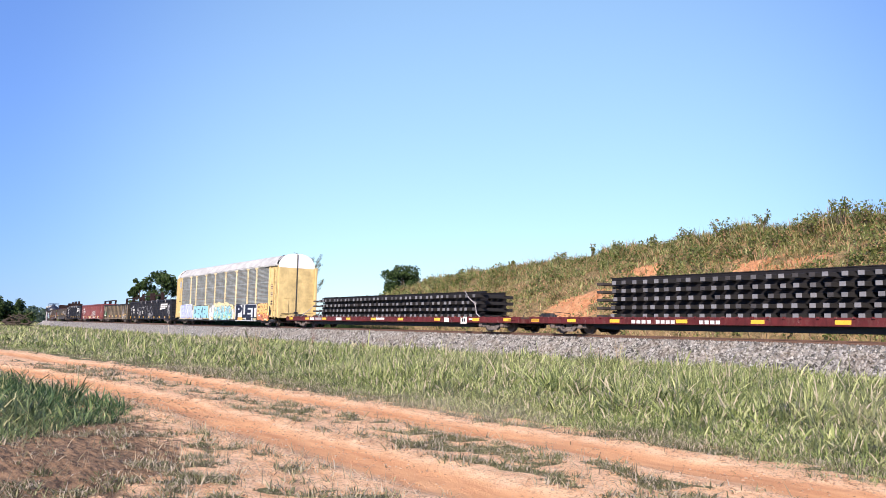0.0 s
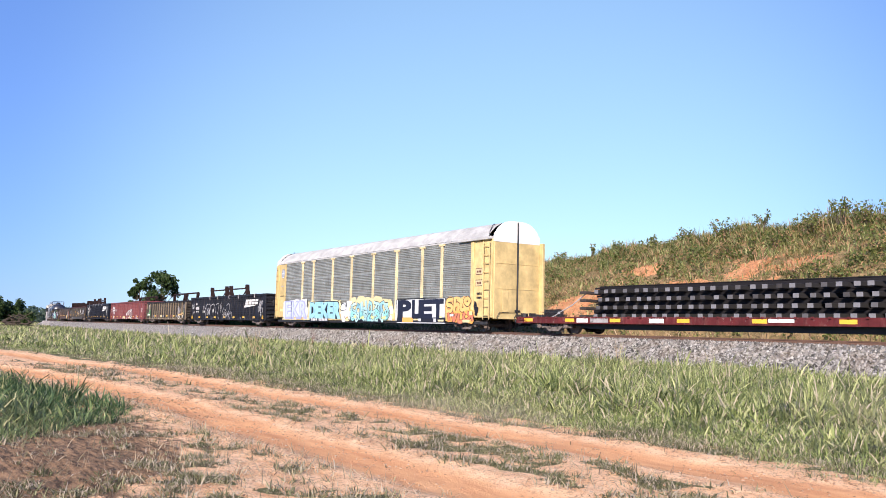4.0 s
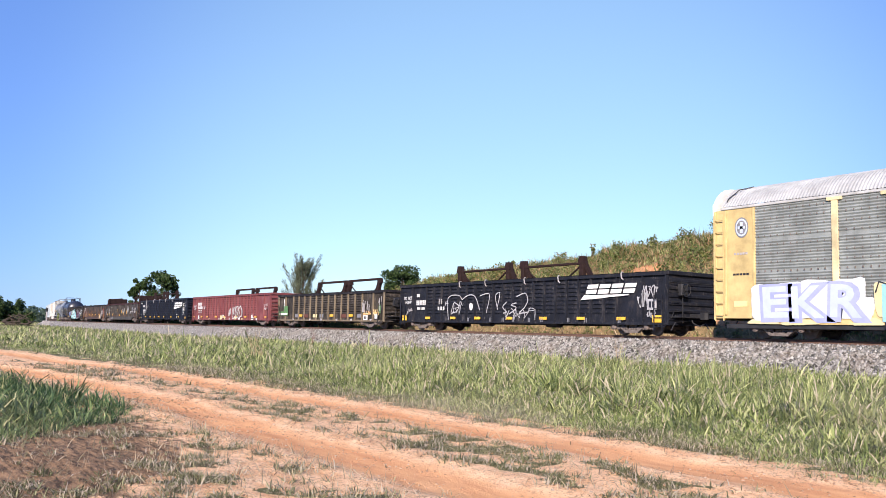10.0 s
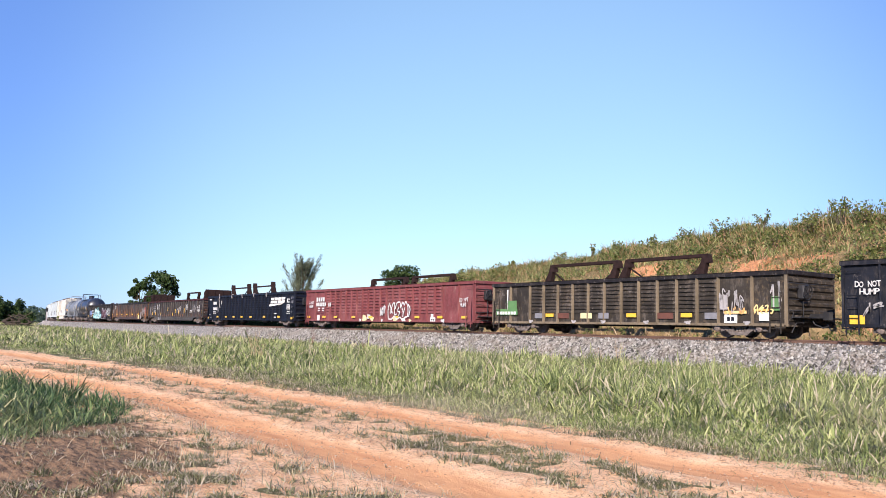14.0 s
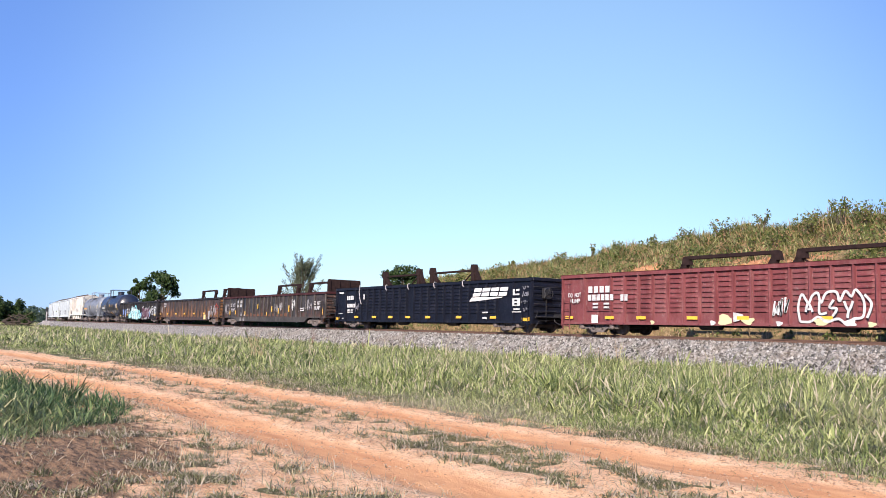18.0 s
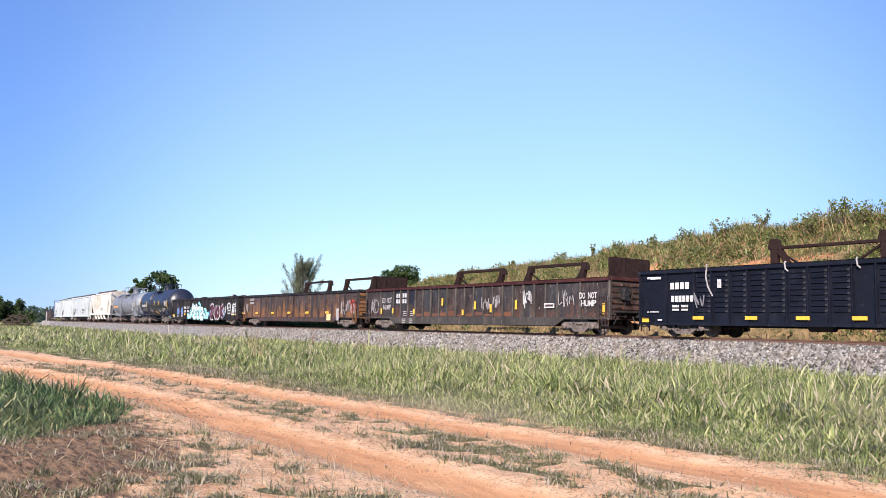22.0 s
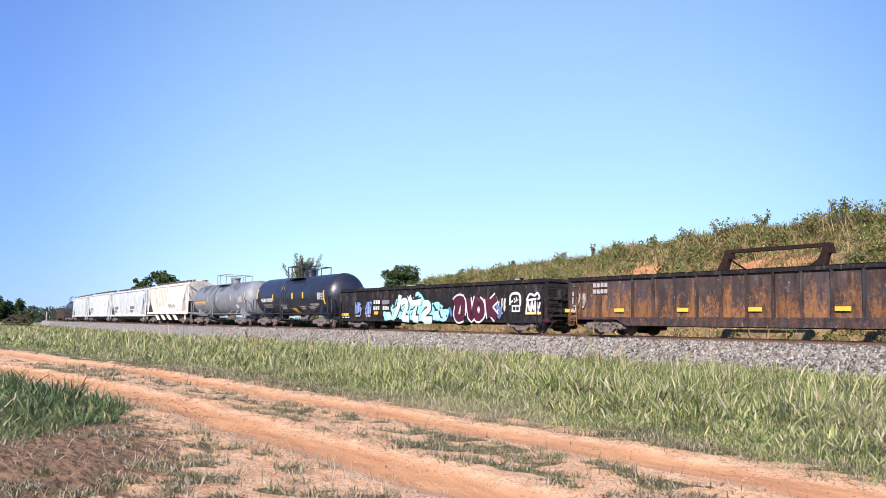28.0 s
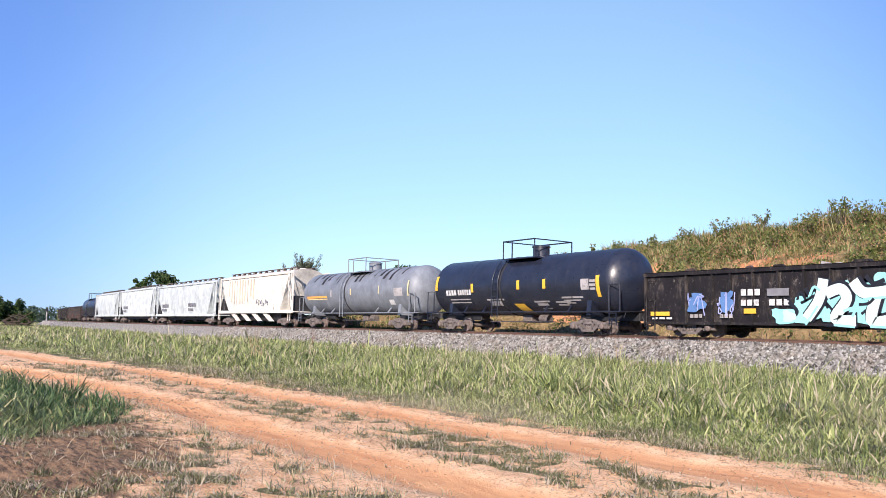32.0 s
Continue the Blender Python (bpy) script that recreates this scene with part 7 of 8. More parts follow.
decal("number_panel", g7, -4.75, -3.9, 1.52, 1.78, R["grey"], -1.562)
stencil(g7, -5.85, -5.05, 1.18, 1.40, 3)
stencil(g7, -4.7, -3.85, 1.18, 1.40, 3)
decal("placard", g7, -5.7, -5.2, 0.90, 1.08, REFLECT, -1.562)
stencil(g7, -4.4, -3.8, 0.84, 1.0, 2)
for i, (cx, cz, rx, rz) in enumerate(((-4.0, 0.82, 0.55, 0.26), (-3.3, 1.0, 0.5, 0.45), (-2.4, 1.2, 0.7, 0.6), (-1.2, 1.3, 0.8, 0.72), (0.0, 1.2, 0.8, 0.62), (1.0, 1.05, 0.7, 0.48), (1.9, 0.9, 0.55, 0.34), (-0.6, 1.85, 0.4, 0.3))):
    s = Shape()
    flat_poly(s, blob(cx, cz, rx, rz, rr, 20, 0.16), -1.562 - 0.0008 * i, 0.002)
    part("graffiti_halo", s, R["turq"], g7, "turquoise graffiti background")
piece = (((-2.62, 2.05), (-2.80, 1.35), (-3.25, 0.72)), ((-2.55, 1.55), (-2.05, 1.70), (-1.85, 1.35), (-2.25, 0.72), (-1.55, 0.66)), ((-1.62, 1.95), (-1.25, 1.55), (-0.35, 1.62)), ((-0.85, 1.55), (-1.05, 0.68), (-0.55, 0.66)),
         ((-0.05, 1.50), (0.42, 1.50), (0.52, 1.18), (-0.05, 0.88), (0.05, 0.62), (0.85, 0.60)))
strokes(g7, [[(x + 0.05, z + 0.03) for x, z in p] for p in piece], 0.50, INK, -1.574, "graffiti_edge")
strokes(g7, piece, 0.36, R["mint"], -1.580, "graffiti_letter")
strokes(g7, [[(x - 0.04, z - 0.20) for x, z in p[-2:]] for p in piece], 0.08, R["turq"], -1.586, "graffiti_line")
strokes(g7, (((-3.9, 1.3), (-3.6, 0.95), (-3.9, 0.7)), ((0.9, 1.45), (1.25, 1.05), (1.0, 0.7)), ((1.5, 1.1), (1.75, 0.75), (2.1, 0.95)), ((-3.3, 1.75), (-3.05, 1.4)), ((-1.2, 2.1), (-0.95, 1.85), (-0.6, 1.95))), 0.14, INK, -1.572, "graffiti_line")
for i, (cx, cz, rx, rz) in enumerate(((-3.9, 0.8, 0.25, 0.2), (1.3, 0.85, 0.3, 0.22), (2.0, 0.85, 0.25, 0.18))):
    s = Shape()
    flat_poly(s, blob(cx, cz, rx, rz, rr, 14, 0.25), -1.577)
    part("graffiti_patch", s, R["pale"], g7)
avok = (((3.8, 0.72), (3.35, 0.66), (3.18, 0.95), (3.45, 1.5), (3.78, 1.45), (3.75, 0.8)), ((2.95, 1.42), (3.35, 1.62), (3.8, 1.55)), ((4.25, 1.65), (4.55, 0.68), (5.0, 1.68)),
        ((5.15, 1.5), (4.85, 1.15), (5.05, 0.7), (5.45, 0.85), (5.42, 1.3), (5.15, 1.5)), ((5.9, 1.65), (6.1, 0.68)), ((6.65, 1.66), (6.08, 1.2), (6.65, 0.68)))
avok = [[(x, 0.70 + (z - 0.66) * 1.04) for x, z in p] for p in avok]
strokes(g7, avok, 0.60, R["white"], -1.570, "graffiti_edge")
strokes(g7, avok, 0.40, R["maroon"], -1.580, "graffiti_letter")
rt = random.Random(8)
for k in range(14):                     # dark and blue accents round the turquoise piece
    x, z = rt.uniform(-4.2, 2.2), rt.uniform(0.6, 1.7)
    strokes(g7, (((x, z), (x + rt.uniform(-0.3, 0.3), z + rt.uniform(-0.3, 0.3)), (x + rt.uniform(-0.5, 0.5), z + rt.uniform(-0.5, 0.4))),), 0.09, INK if k % 3 else R["turq"], -1.572 if k % 2 else -1.588, "graffiti_line")
strokes(g7, (((6.6, 1.3), (7.0, 1.1), (6.8, 0.7)), ((2.3, 0.7), (2.5, 1.2), (2.75, 0.8))), 0.2, R["blue"], -1.566, "graffiti_line")
scrawl(g7, 6.7, 7.4, 0.7, 1.7, 3, STENCIL, 81, 0.05)
strokes(g7, (((7.7, 1.35), (7.75, 1.8), (8.1, 1.92), (8.45, 1.8), (8.5, 1.3)),), 0.13, R["white"], -1.562)
scrawl(g7, 7.75, 8.35, 1.45, 1.75, 3, R["white"], 83, 0.05, -1.566)
decal("graffiti_patch", g7, 7.85, 8.48, 1.0, 1.34, R["white"], -1.562, "white graffiti patch")
stencil(g7, 7.92, 8.42, 1.08, 1.26, 2, INK, -1.568)
strokes(g7, (((8.95, 1.55), (9.2, 1.85), (9.55, 1.78), (9.75, 1.9), (9.9, 1.65), (9.5, 1.6), (8.95, 1.55)), ((8.95, 1.0), (9.05, 1.5), (9.2, 1.05)), ((9.3, 1.0), (9.35, 1.5), (9.5, 1.1), (9.6, 1.5), (9.62, 1.0)), ((9.75, 1.5), (9.8, 1.0), (9.95, 1.45))), 0.11, R["white"], -1.563)
decal("graffiti_patch", g7, 8.9, 10.0, 0.88, 1.0, R["peach"], -1.566)
decal("placard", g7, 10.0, 10.6, 0.52, 0.68, R["maroon"], -1.562)


# the tank cars
def round_decal(name, car, x0, x1, z0, z1, material, zc=2.37, R0=1.515, slant=0.0):
    s = Shape()
    n = 6
    for i in range(n + 1):
        z = z0 + (z1 - z0) * i / n
        y = -math.sqrt(max(0.01, R0 * R0 - (z - zc) ** 2))
        d = slant * (z - z0)
        s.v += [(x0 + d, y, z), (x1 + d, y, z)]
    s.f += [(2 * i, 2 * i + 1, 2 * i + 3, 2 * i + 2) for i in range(n)]
    return part(name, s, material, car)


for x, z0, z1 in ((-6.4, 2.2, 3.0), (-3.1, 2.05, 2.5), (0.65, 2.1, 2.55), (2.55, 2.1, 2.55), (6.05, 1.65, 2.6)):
    round_decal("reflector", tk1, x - 0.11, x + 0.11, z0, z1, REFLECT)
for i in range(4):
    round_decal("stencil_bar", tk1, -5.5 + i * 0.25, -5.3 + i * 0.25, 1.92, 2.2, STENCIL)
for i in range(6):
    round_decal("stencil_bar", tk1, -4.4 + i * 0.2, -4.24 + i * 0.2, 1.92, 2.2, STENCIL)
for x0, x1, z0, z1 in ((-5.2, -3.4, 1.66, 1.72), (-5.2, -3.4, 1.50, 1.56), (-2.0, -0.6, 1.60, 1.68), (-1.8, -0.8, 1.34, 1.56), (1.6, 2.7, 1.46, 1.54), (1.75, 2.5, 1.30, 1.42), (1.9, 2.6, 1.16, 1.20), (3.1, 4.1, 1.42, 1.5), (3.2, 3.9, 1.30, 1.38),
                       (3.6, 5.0, 1.62, 1.70), (3.7, 4.8, 1.50, 1.56), (3.8, 4.4, 1.38, 1.44), (5.0, 5.5, 1.98, 2.46), (5.55, 5.9, 2.3, 2.42), (5.55, 5.9, 2.12, 2.24), (5.55, 5.9, 1.96, 2.06), (5.4, 6.4, 0.98, 1.03)):
    round_decal("stencil_bar", tk1, x0, x1, z0, z1, FADED)
round_decal("placard", tk1, 0.35, 1.1, 0.98, 1.42, REFLECT, 2.37, 1.53, -0.7)
for x0, x1, z0, z1, m in ((5.6, 6.6, 2.0, 2.5, FADED), (4.9, 5.5, 1.5, 1.8, STENCIL), (-6.6, -3.4, 2.05, 2.2, R["orange"]), (-6.6, -3.4, 1.95, 2.0, R["peach"]), (7.15, 7.3, 2.0, 2.9, R["cream"]), (3.7, 3.82, 2.2, 2.7, R["cream"]), (0.0, 0.12, 2.2, 2.6, R["peach"]), (-2.9, -2.7, 2.1, 2.6, FADED)):
    round_decal("placard", tk2, x0, x1, z0, z1, m, 2.40)
for i in range(16):                     # dark product drips
    x = -6.0 + i * 0.78 + rr.uniform(-0.25, 0.25)
    a = rr.uniform(0.25, 0.75)
    round_decal("drip_stain", tk2, x, x + rr.uniform(0.08, 0.35), 3.75 - a, 3.78, BLACK_RUST, 2.40, 1.506, 0.15)

# the hoppers
RUN = worn("rust_run", (0.62, 0.54, 0.41), 0.1)
for i in range(10):
    x = -5.6 + i * 0.9
    decal("rust_streak", h1, x * 0.72 - 1.6, x * 0.72 - 1.6 + rr.uniform(0.08, 0.30), 1.7 + rr.uniform(0, 0.8), 3.9, RUN, -1.56 - 0.0006 * i)
scrawl(h1, 0.9, 3.6, 1.6, 2.2, 7, R["grey"], 91, 0.06, -1.58)
for car, x in ((h3, -7.0), (h2, 2.0), (h2, -8.0)):
    stencil(car, x, x + 2.6, 1.75, 2.1, 5, R["grey"], -1.575)
    stencil(car, x, x + 1.8, 1.35, 1.6, 4, R["grey"], -1.575)
for a in (-5.0, 0.0, 4.2):
    decal("placard", h1, a, a + 0.5, 1.3, 1.6, WHITE, -1.56)


# a tie-down cable on the panel load and the timber blocks under it
def tie_down(place, pts, r, label):
    c = place
    ob = empty("tie_down", label, "cable", "")
    TRAIN.append((ob, c, 0.0, 0.0))
    part("cable", Shape().tube(pts, r, 6), FADED, ob)
    e = pts[len(pts) // 2]
    part("clamp", Shape().box(e[0] - 0.06, e[0] + 0.06, e[1] - 0.04, e[1] + 0.04, e[2] - 0.06, e[2] + 0.06, 0.02), FADED, ob)


tie_down(64.4, [(8.4, -0.9, 2.16), (9.4, -1.35, 1.75), (10.05, -1.42, 1.45), (10.2, -1.45, 0.95), (10.6, -1.5, 0.74)], 0.025, "pale steel cable tied over stacked track panels")
tie_down(64.4, [(-9.6, -0.9, 1.9), (-10.2, -1.3, 1.3), (-10.9, -1.45, 0.95), (-11.2, -1.46, 0.8), (-11.4, -1.46, 0.74)], 0.025, "pale steel cable tied over stacked track panels")
PINE = plain("dark_timber", (0.045, 0.036, 0.032), 0.8, 0, 0.25, 5)
for place, n in ((83.35, 5), (54.9, 4)):
    for j in range(n):
        b = empty("timber_block", "weathered timber dunnage block between track panels", "timber", "timber blocks in the stacks")
        TRAIN.append((b, place, -0.4, 0.745 + 0.352 * j))
        part("block", Shape().box(-0.26, 0.12, -0.9, 1.3, 0.0, 0.12, 0.012), PINE, b)


# scrap that shows over the graffiti gondola's side
def scrap_pile(place):
    ob = empty("scrap_load", "rusty scrap and pale lumps heaped in a gondola", "scrap", "")
    TRAIN.append((ob, place, 0.0, 0.6))
    rng = random.Random(14)
    s = Shape()
    s.prism([(-9.5, 0), (9.5, 0), (9.0, 1.5), (4.0, 1.75), (-3.0, 1.7), (-9.0, 1.5)], -1.3, 1.3)
    part("heap", s, BLACK_RUST, ob)
    for i in range(34):
        x, y, r = rng.uniform(-9.5, 9), rng.uniform(-1.2, 0.6), rng.uniform(0.10, 0.28)
        q = Shape().prism(blob(x, 1.86 + rng.uniform(-0.05, 0.14), r * 1.6, r * 0.7, rng, 9, 0.3), y, y + r)
        part("scrap_piece", q, rng.choice([RUST_CAR, BLACK_RUST, BLACK_RUST, FADED]), ob)


scrap_pile(-120.0)
# ---------------- trees, shrubs and weeds ----------------
def leaf_cloud(centres, n, size, seed, flat=0.6):
    """Leaves as small bent quads gathered round the given clump centres (x, y, z, radius)."""
    rng = np.random.default_rng(seed)
    c = np.array(centres, float)
    w = c[:, 3] ** 2
    k = rng.choice(len(c), n, p=w / w.sum())
    d = rng.normal(0, 1, (n, 3))
    d /= np.linalg.norm(d, axis=1)[:, None]
    p = c[k, :3] + d * (c[k, 3] * rng.uniform(0.35, 1.12, n) ** 0.7)[:, None] * np.array([1, 1, 0.85])
    a = rng.normal(0, 1, (n, 3))
    a /= np.linalg.norm(a, axis=1)[:, None]
    b = np.cross(a, rng.normal(0, 1, (n, 3)))
    b /= np.linalg.norm(b, axis=1)[:, None]
    s = (size * rng.uniform(0.5, 1.4, n))[:, None]
    v = np.stack([p - a * s, p - b * s * flat, p + a * s, p + b * s * flat], 1).reshape(-1, 3)
    return v, np.arange(n)[:, None] * 4 + np.arange(4)


def tree(name, label, x, y, height, width, trunk, leaves, size, clumps, material, seed, low=0.35, lobes=None, up=0.0):
    """A tapered trunk with limbs and a crown of leaf clumps with gaps."""
    rng = random.Random(seed)
    z = float(terrain(np.array([x]), np.array([y]))[0][0])
    ob = empty(name, label, "tree")
    ob.location = (x, y, z - 0.1)
    cs, limbs = [], Shape()
    limbs.tube([(0, 0, 0), (0.03 * height * rng.uniform(-1, 1), 0, height * 0.3), (0.04 * height * rng.uniform(-1, 1), 0.02 * height, height * 0.62), (0, 0, height * 0.85)], trunk, 9, trunk * 0.25)
    for i in range(clumps):
        a = rng.uniform(0, 6.283)
        f = low + (1 - low) * (i + 0.5) / clumps
        reach = width / 2 * math.sin(math.pi * min(0.97, max(0.12, (f - low * 0.6) / (1.06 - low * 0.6)))) ** 0.6
        r = reach * rng.uniform(0.45, 1.0)
        cx, cy, cz = r * math.cos(a), r * math.sin(a), height * f * rng.uniform(0.93, 1.03)
        if lobes:
            lx, lz = rng.choice(lobes)
            cx += lx
            cz += lz
        rad = width * rng.uniform(0.10, 0.19) * (1 - 0.35 * up)
        cs.append((cx, cy, cz, rad))
        b = min(height * 0.7, cz * (0.55 - 0.1 * up))
        limbs.tube([(0, 0, b), (cx * 0.45, cy * 0.45, b + (cz - b) * (0.4 + 0.1 * up)), (cx, cy, cz)], trunk * 0.32, 5, trunk * 0.06)
    part("trunk", limbs, BARK, ob)
    v, f = leaf_cloud(cs, leaves, size, seed)
    part("crown", big_mesh("crown", v, f, material), None, ob)
    return ob


tree("oak_tree", "dark green round-crowned oak tree beyond the railway", -134.3, 39.8, 9.4, 6.4, 0.26, 5600, 0.20, 26, LEAF, 4, 0.30)
tree("oak_tree", "small dark green tree beside a larger oak", -137.0, 37.1, 8.2, 3.6, 0.18, 4200, 0.20, 20, LEAF, 9, 0.05)
tree("round_tree", "dark round bushy tree behind the bank", -80.3, 51.0, 5.5, 5.2, 0.16, 9000, 0.14, 34, LEAF, 6, 0.10)


def wispy_tree():
    """A young tree with feathery upright shoots."""
    rng = random.Random(2)
    x, y = -85.8, 41.2
    z = float(terrain(np.array([x]), np.array([y]))[0][0])
    ob = empty("wispy_tree", "grey-green young tree with feathery upright branches", "tree")
    ob.location = (x, y, z - 0.1)
    limbs, cs = Shape(), []
    H = 1.25 + 8.35 - z
    limbs.tube([(0, 0, 0), (0.05, 0.05, H * 0.35), (0, 0, H * 0.7)], 0.13, 8, 0.05)
    for i in range(44):
        a = rng.uniform(0, 6.283)
        b = H * rng.uniform(0.2, 0.66)
        out = rng.uniform(0.5, 2.7) * (1.1 - 0.4 * b / H)
        top = min(H * rng.uniform(0.86, 1.0), b + rng.uniform(0.16, 0.42) * H)
        p = [(0, 0, b), (out * 0.55 * math.cos(a), out * 0.55 * math.sin(a), b + (top - b) * 0.35), (out * math.cos(a), out * math.sin(a), top)]
        limbs.tube(p, 0.045, 5, 0.012)
        cs.append(p)
    part("trunk", limbs, BARK, ob)
    rng = np.random.default_rng(3)
    vs = []
    for a, b, c in cs:
        a, b, c = np.array(a), np.array(b), np.array(c)
        t = rng.uniform(0.42, 1.0, 150)[:, None]
        mid = (1 - t) ** 2 * a + 2 * t * (1 - t) * b + t * t * c + rng.normal(0, 0.20, (150, 3)) * (1.15 - 0.6 * t)
        way = (c - a) / np.linalg.norm(c - a) + rng.normal(0, 0.38, (150, 3))
        way = way / np.linalg.norm(way, axis=1)[:, None] * rng.uniform(0.10, 0.30, 150)[:, None]
        out = np.cross(way, rng.normal(0, 1, (150, 3)))
        out = out / np.linalg.norm(out, axis=1)[:, None] * 0.028
        vs.append(np.stack([mid - way, mid - out, mid + way, mid + out], 1).reshape(-1, 3))
    v = np.concatenate(vs)
    part("crown", big_mesh("crown", v, np.arange(len(v)).reshape(-1, 4), WISPY), None, ob)


wispy_tree()


def shrub(name, label, x, y, height, width, leaves, size, material, seed, stems=6, sink=0.05, top_heavy=False):
    rng = random.Random(seed)
    z = float(terrain(np.array([x]), np.array([y]))[0][0])
    ob = empty(name, label, "shrub")
    ob.location = (x, y, z - sink)
    cs = []
    for i in range(stems):
        a = rng.uniform(0, 6.283)
        r = width / 2 * rng.uniform(0.2, 1.0)
        h = height * rng.uniform(0.65, 1.0)
        s = Shape().tube([(0.1 * r * math.cos(a), 0.1 * r * math.sin(a), 0), (0.5 * r * math.cos(a), 0.5 * r * math.sin(a), h * 0.55), (r * math.cos(a), r * math.sin(a), h * 0.97)], 0.012 + 0.012 * height, 5, 0.006)
        part("stem", s, BARK, ob)
        for k in range(5):
            t = (0.7 + 0.3 * k / 4) if top_heavy else (0.25 + 0.75 * k / 4)
            cs.append((r * t * math.cos(a), r * t * math.sin(a), h * t, width * rng.uniform(0.09, 0.18)))
    v, f = leaf_cloud(cs, leaves, size, seed)
    part("leaves", big_mesh("leaves", v, f, material), None, ob)
    return ob


for x, y, h, w in ((-160, 19.6, 5.0, 4.6), (-161, 22.4, 4.4, 4.2), (-158, 23.9, 2.6, 3.4), (-163, 16.5, 4.8, 5.6), (-164, 12.5, 5.2, 6.0)):
    shrub("thicket", "dark dense roadside thicket", x, y, h, w, 4200, 0.24, LEAF, int(-x), 22)
shrub("green_shrub", "bright green shrub beside the far track", -196.0, 36.6, 3.6, 1.8, 900, 0.16, GRASS, 5, 8)
SHRUB = foliage("shrub_leaves", (0.06, 0.085, 0.022), (0.14, 0.17, 0.045), (0.26, 0.27, 0.09), 0.6, (0.30, 0.20, 0.10), 0.15)
for x, y, h, w, n, top in ((-23.9, 43.0, 2.6, 1.8, 420, True), (-22.3, 42.6, 1.7, 2.6, 600, False), (-25.6, 43.3, 1.7, 2.0, 480, False), (-29.0, 43.4, 1.9, 1.2, 260, True), (-31.8, 43.6, 1.6, 2.2, 480, False),
                           (-34.5, 43.8, 1.3, 1.6, 320, False), (-38.0, 44.0, 1.5, 1.0, 200, True), (-43.5, 44.0, 1.5, 0.9, 180, True), (-47.0, 44.0, 1.5, 2.2, 420, False), (-56.0, 40.5, 1.5, 2.4, 900, False), (-27.2, 42.0, 1.4, 1.6, 300, False),
                           (-20.5, 41.8, 1.8, 2.2, 520, False), (-40.5, 43.5, 1.2, 1.3, 240, False), (-53.0, 44.3, 1.3, 0.8, 160, True), (-60.0, 44.3, 1.2, 0.8, 160, True)):
    shrub("weed_shrub", "tall leafy weed on the crest of the bank" if top else "leafy green shrub among the weeds of the bank", x, y, h * 0.8, w * 0.85, int(n * 0.8), 0.075, SHRUB, int(-x * 7), 6 if top else 9, 0.05, top)


def dry_weed(x, y, height, n, material, label, seed):
    rng = random.Random(seed)
    z = float(terrain(np.array([x]), np.array([y]))[0][0])
    ob = empty("dry_weed", label, "weed")
    ob.location = (x, y, z)
    for i in range(n):
        a = rng.uniform(0, 6.283)
        r, h = rng.uniform(0.05, 0.3), height * rng.uniform(0.6, 1.0)
        s = Shape()
        top = (r * math.cos(a), r * math.sin(a), h)
        s.tube([(0.03 * math.cos(a), 0.03 * math.sin(a), -0.03), (top[0] * 0.4, top[1] * 0.4, h * 0.6), top], 0.007, 5, 0.003)
        for k in range(7):
            b = rng.uniform(0.35, 1.0)
            q = rng.uniform(0, 6.283)
            p = Vector((top[0] * b, top[1] * b, h * b))
            e = p + Vector((math.cos(q) * 0.10, math.sin(q) * 0.10, rng.uniform(-0.03, 0.08)))
            s.tube([p, e], 0.006, 4, 0.002)
        part("stalk", s, material, ob)


dry_weed(-27.2, 11.3, 1.15, 7, DRY, "tall dry straw-coloured weed in the grass", 3)
dry_weed(-27.9, 11.9, 0.9, 5, DRY, "dry straw-coloured weed in the grass", 5)
RED_DRY = foliage("red_brown_stalks", (0.16, 0.07, 0.05), (0.22, 0.10, 0.07), (0.12, 0.06, 0.05), 0.7)
dry_weed(-41.5, 20.6, 1.3, 6, RED_DRY, "red-brown dead weed beside the ballast", 4)
dry_weed(-36.5, 20.9, 1.0, 4, RED_DRY, "red-brown dead weed beside the ballast", 8)
dry_weed(-22.6, 24.3, 1.1, 4, DRY, "pale dry stalks at the ballast's edge", 6)
dry_weed(-23.4, 24.2, 0.8, 4, DRY, "pale dry stalks at the ballast's edge", 7)


def brush_pile():
    """A low heap of grey-brown cut branches."""
    rng = random.Random(17)
    ob = empty("brush_pile", "grey-brown heap of cut branches beside the thicket", "brush pile")
    x, y = -148.0, 21.6
    ob.location = (x, y, float(terrain(np.array([x]), np.array([y]))[0][0]))
    for i in range(46):
        px, a, tilt = rng.uniform(-2.3, 2.3), rng.uniform(0, 3.14), rng.uniform(-0.5, 0.5)
        z = rng.uniform(0.1, 1.9) * (1 - abs(px) / 3.2)
        n = rng.uniform(0.6, 1.4)
        d = Vector((0.3 * math.cos(a), math.sin(a), tilt)).normalized() * n
        c = Vector((rng.uniform(-0.7, 0.7), px, z + n * abs(tilt)))
        part("branch", Shape().tube([c - d, c + Vector((0, 0, 0.08)), c + d], rng.uniform(0.05, 0.12), 5, 0.03), BARK, ob)


def signal_mast():
    """A pale post with a head beside the far track."""
    ob = empty("signal_mast", "pale grey railway signal mast with a dark head", "signal")
    ob.location = (-182.3, 31.6, -0.1)
    part("post", Shape().tube([(0, 0, 0), (0, 0, 3.6)], 0.12, 8), FADED, ob)
    part("signal_head", Shape().box(-0.12, 0.12, -0.22, 0.22, 3.0, 3.75, 0.03), STEEL_DARK, ob)
    part("base_box", Shape().box(-0.5, 0.5, -0.6, 0.6, 0.0, 1.2, 0.03), FADED, ob)


brush_pile()
signal_mast()


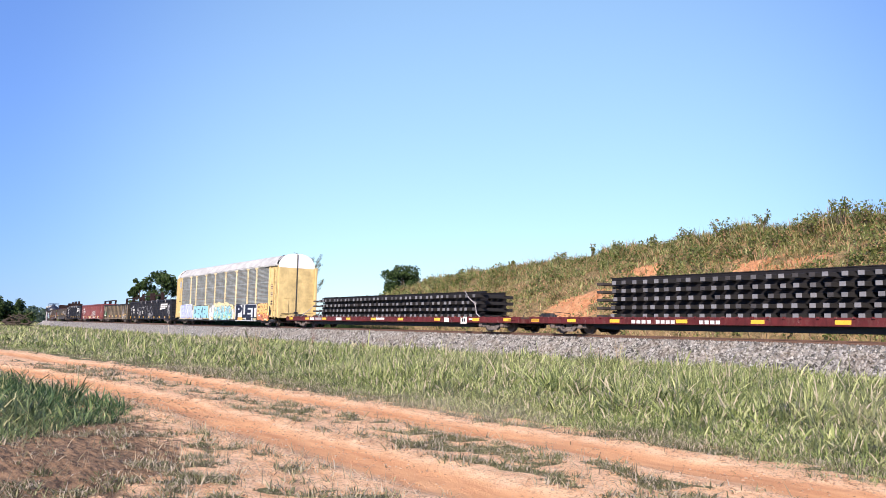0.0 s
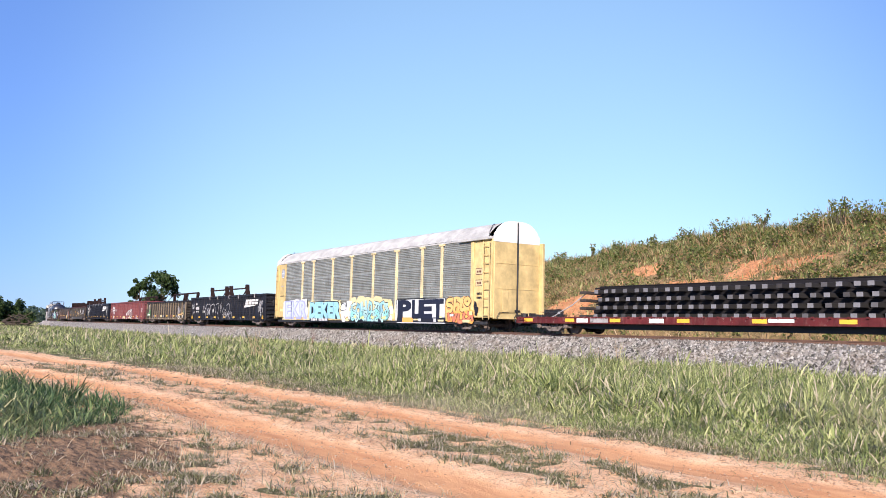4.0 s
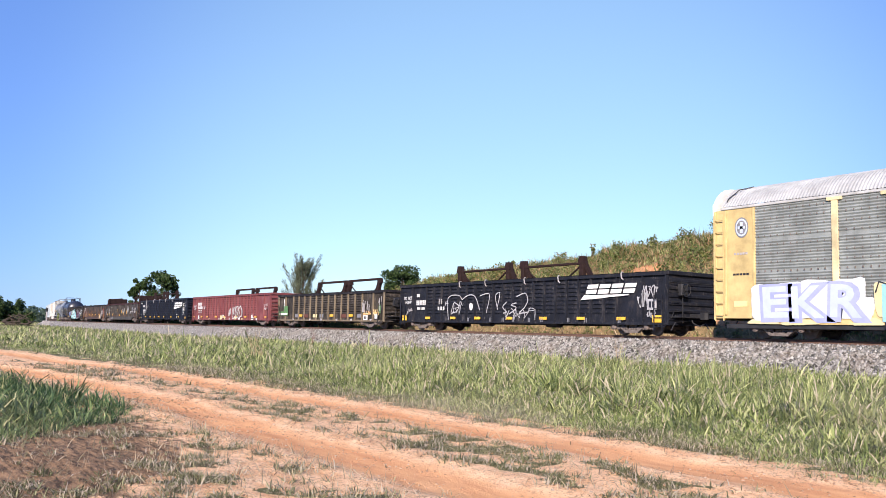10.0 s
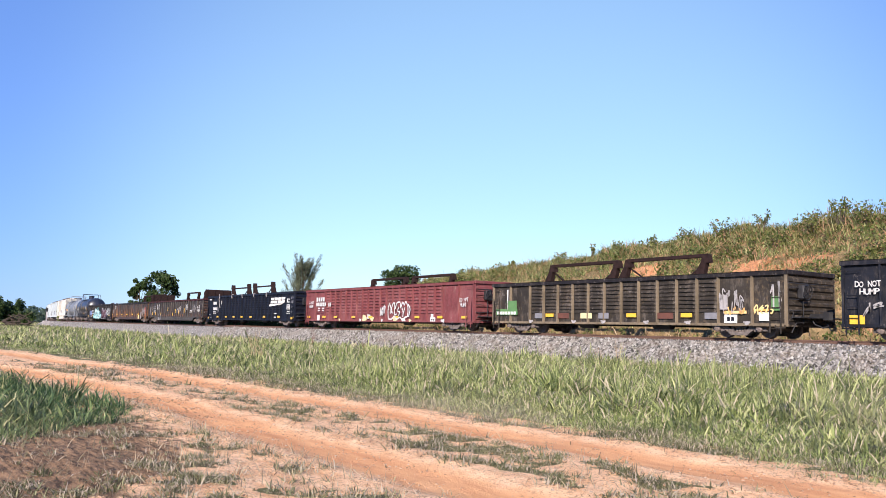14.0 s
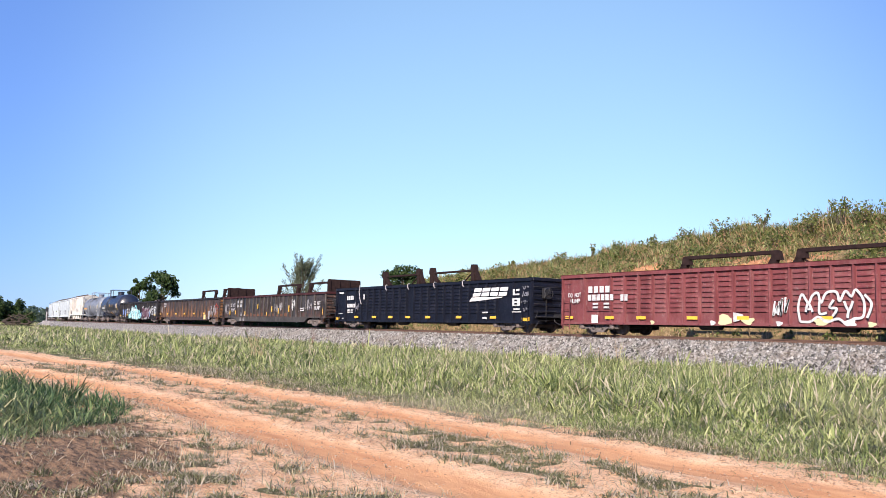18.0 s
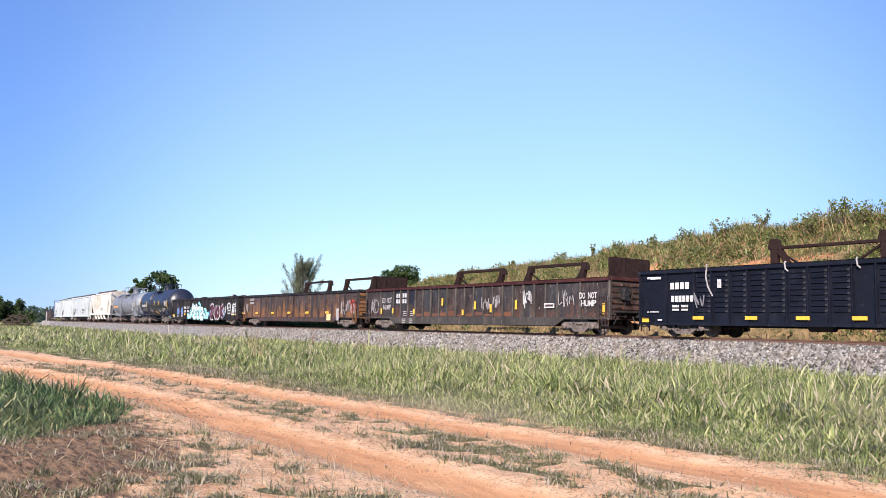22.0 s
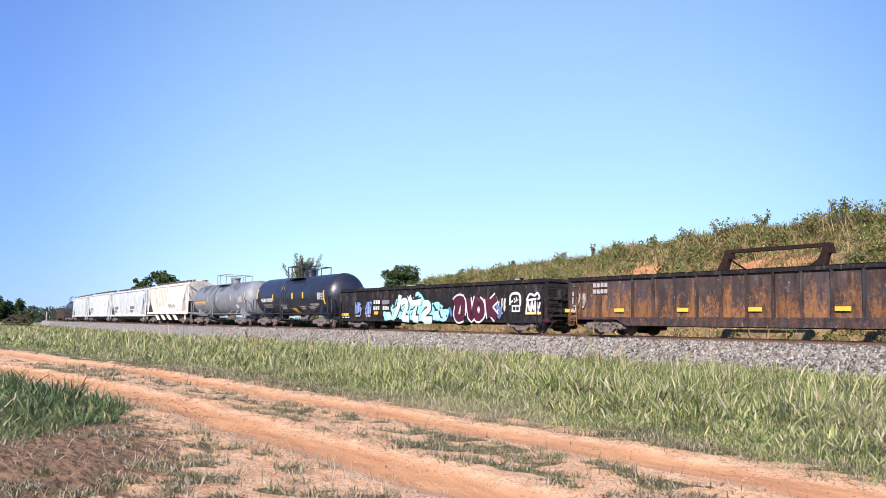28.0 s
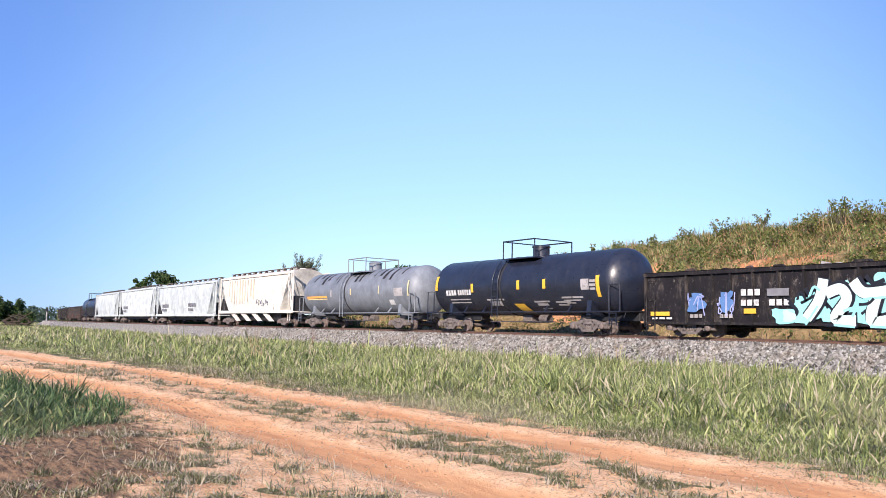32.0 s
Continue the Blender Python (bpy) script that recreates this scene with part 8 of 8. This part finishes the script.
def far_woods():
    """The low line of woods on the horizon, its haze put into the leaf colour."""
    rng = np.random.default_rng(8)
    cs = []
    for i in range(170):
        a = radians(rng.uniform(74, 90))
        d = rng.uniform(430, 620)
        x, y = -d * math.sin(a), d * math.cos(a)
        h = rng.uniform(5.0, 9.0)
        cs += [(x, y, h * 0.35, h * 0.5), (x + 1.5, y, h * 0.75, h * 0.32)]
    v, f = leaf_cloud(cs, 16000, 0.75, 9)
    tagged(new("far_woods", big_mesh("far_woods", v, f, HAZED_LEAF)), "hazy blue-green line of far woods on the horizon", "woods", "", "stuff")


far_woods()


def bank_brush():
    """Leafy weeds all over the bank, between the blades."""
    rng = np.random.default_rng(31)
    n = 1500
    x, y = rng.uniform(-84, -9, n), rng.uniform(33.6, 46.5, n)
    z, dirt, _ = terrain(x, y)
    u = (y - (track_y(x) + 5.2)) / 11.0
    keep = (u > 0.04) & (dirt < 0.45) & (patchy(x, y, 3.5, 5) > 0.42)
    x, y, z = x[keep], y[keep], z[keep]
    r = rng.uniform(0.18, 0.55, len(x))
    cs = np.stack([x, y, z + r * 0.75, r], 1)
    v, f = leaf_cloud(cs, 30000, 0.085, 33)
    tagged(new("bank_brush", big_mesh("bank_brush", v, f, SHRUB)), "low leafy green brush on the cutting bank", "weeds", "", "stuff")


bank_brush()


# ---------------- ballast stones and ties ----------------
def stones():
    rng = np.random.default_rng(21)
    n = 34000
    s = -70 + 66 * rng.uniform(0, 1, n) ** 0.75
    o = rng.uniform(-4.15, -0.95, n)
    z = np.where(o > -2.1, RAIL_Z - 0.19, RAIL_Z - 0.2 + (o + 2.1) * (RAIL_Z + 0.15) / 2.4)
    x, y = np.where(s < CURVE_S, s, s), track_y(s) + o
    r = 0.046 * rng.uniform(0.5, 2.0, n)
    u = np.array([(1, 0, 0), (-1, 0, 0), (0, 1, 0), (0, -1, 0), (0, 0, 1), (0, 0, -1)], float)
    v = np.stack([x, y, z], 1)[:, None, :] + (u[None] * r[:, None, None]) * rng.uniform(0.55, 1.35, (n, 6, 1)) + rng.normal(0, 0.006, (n, 6, 3))
    f0 = np.array([(0, 2, 4), (2, 1, 4), (1, 3, 4), (3, 0, 4), (2, 0, 5), (1, 2, 5), (3, 1, 5), (0, 3, 5)])
    f = (np.arange(n)[:, None, None] * 6 + f0[None]).reshape(-1, 3)
    tagged(new("ballast_stones", big_mesh("ballast_stones", v.reshape(-1, 3), f, STONE)), "loose grey and pinkish crushed stone on the ballast slope", "gravel", "", "stuff")


stones()
track_bed = tagged(new("railway_ties", None), "dark wooden railway ties bedded in ballast", "railway ties", "", "structure")
tie_me = Shape().box(-0.115, 0.115, -1.3, 1.3, RAIL_Z - 0.33, RAIL_Z - 0.150, 0.012).mesh("tie", TIE)
for i in range(230):
    x, y, a = track_at(-2.0 - i * 0.53)
    t = part("tie", tie_me, None, track_bed)
    t.location, t.rotation_euler.z = (x, y, 0), a
# ---------------- what moves ----------------
def motions():
    times = [i * 1.0 for i in range(33)]
    for ob, place, off, z in TRAIN:
        rows = []
        for t in times:
            x, y, a = track_at(place + train_at(t), off)
            rows.append((t, pose(x, y, RAIL_Z + z, 0, 0, math.degrees(a))))
        walk(ob, rows)
    spin = [i * 0.1 for i in range(321)]
    for w, x in WHEELSETS:
        walk(w, [(t, pose(x, 0, WHEEL_R, 0, math.degrees(train_at(t) / WHEEL_R), 0)) for t in spin])


motions()
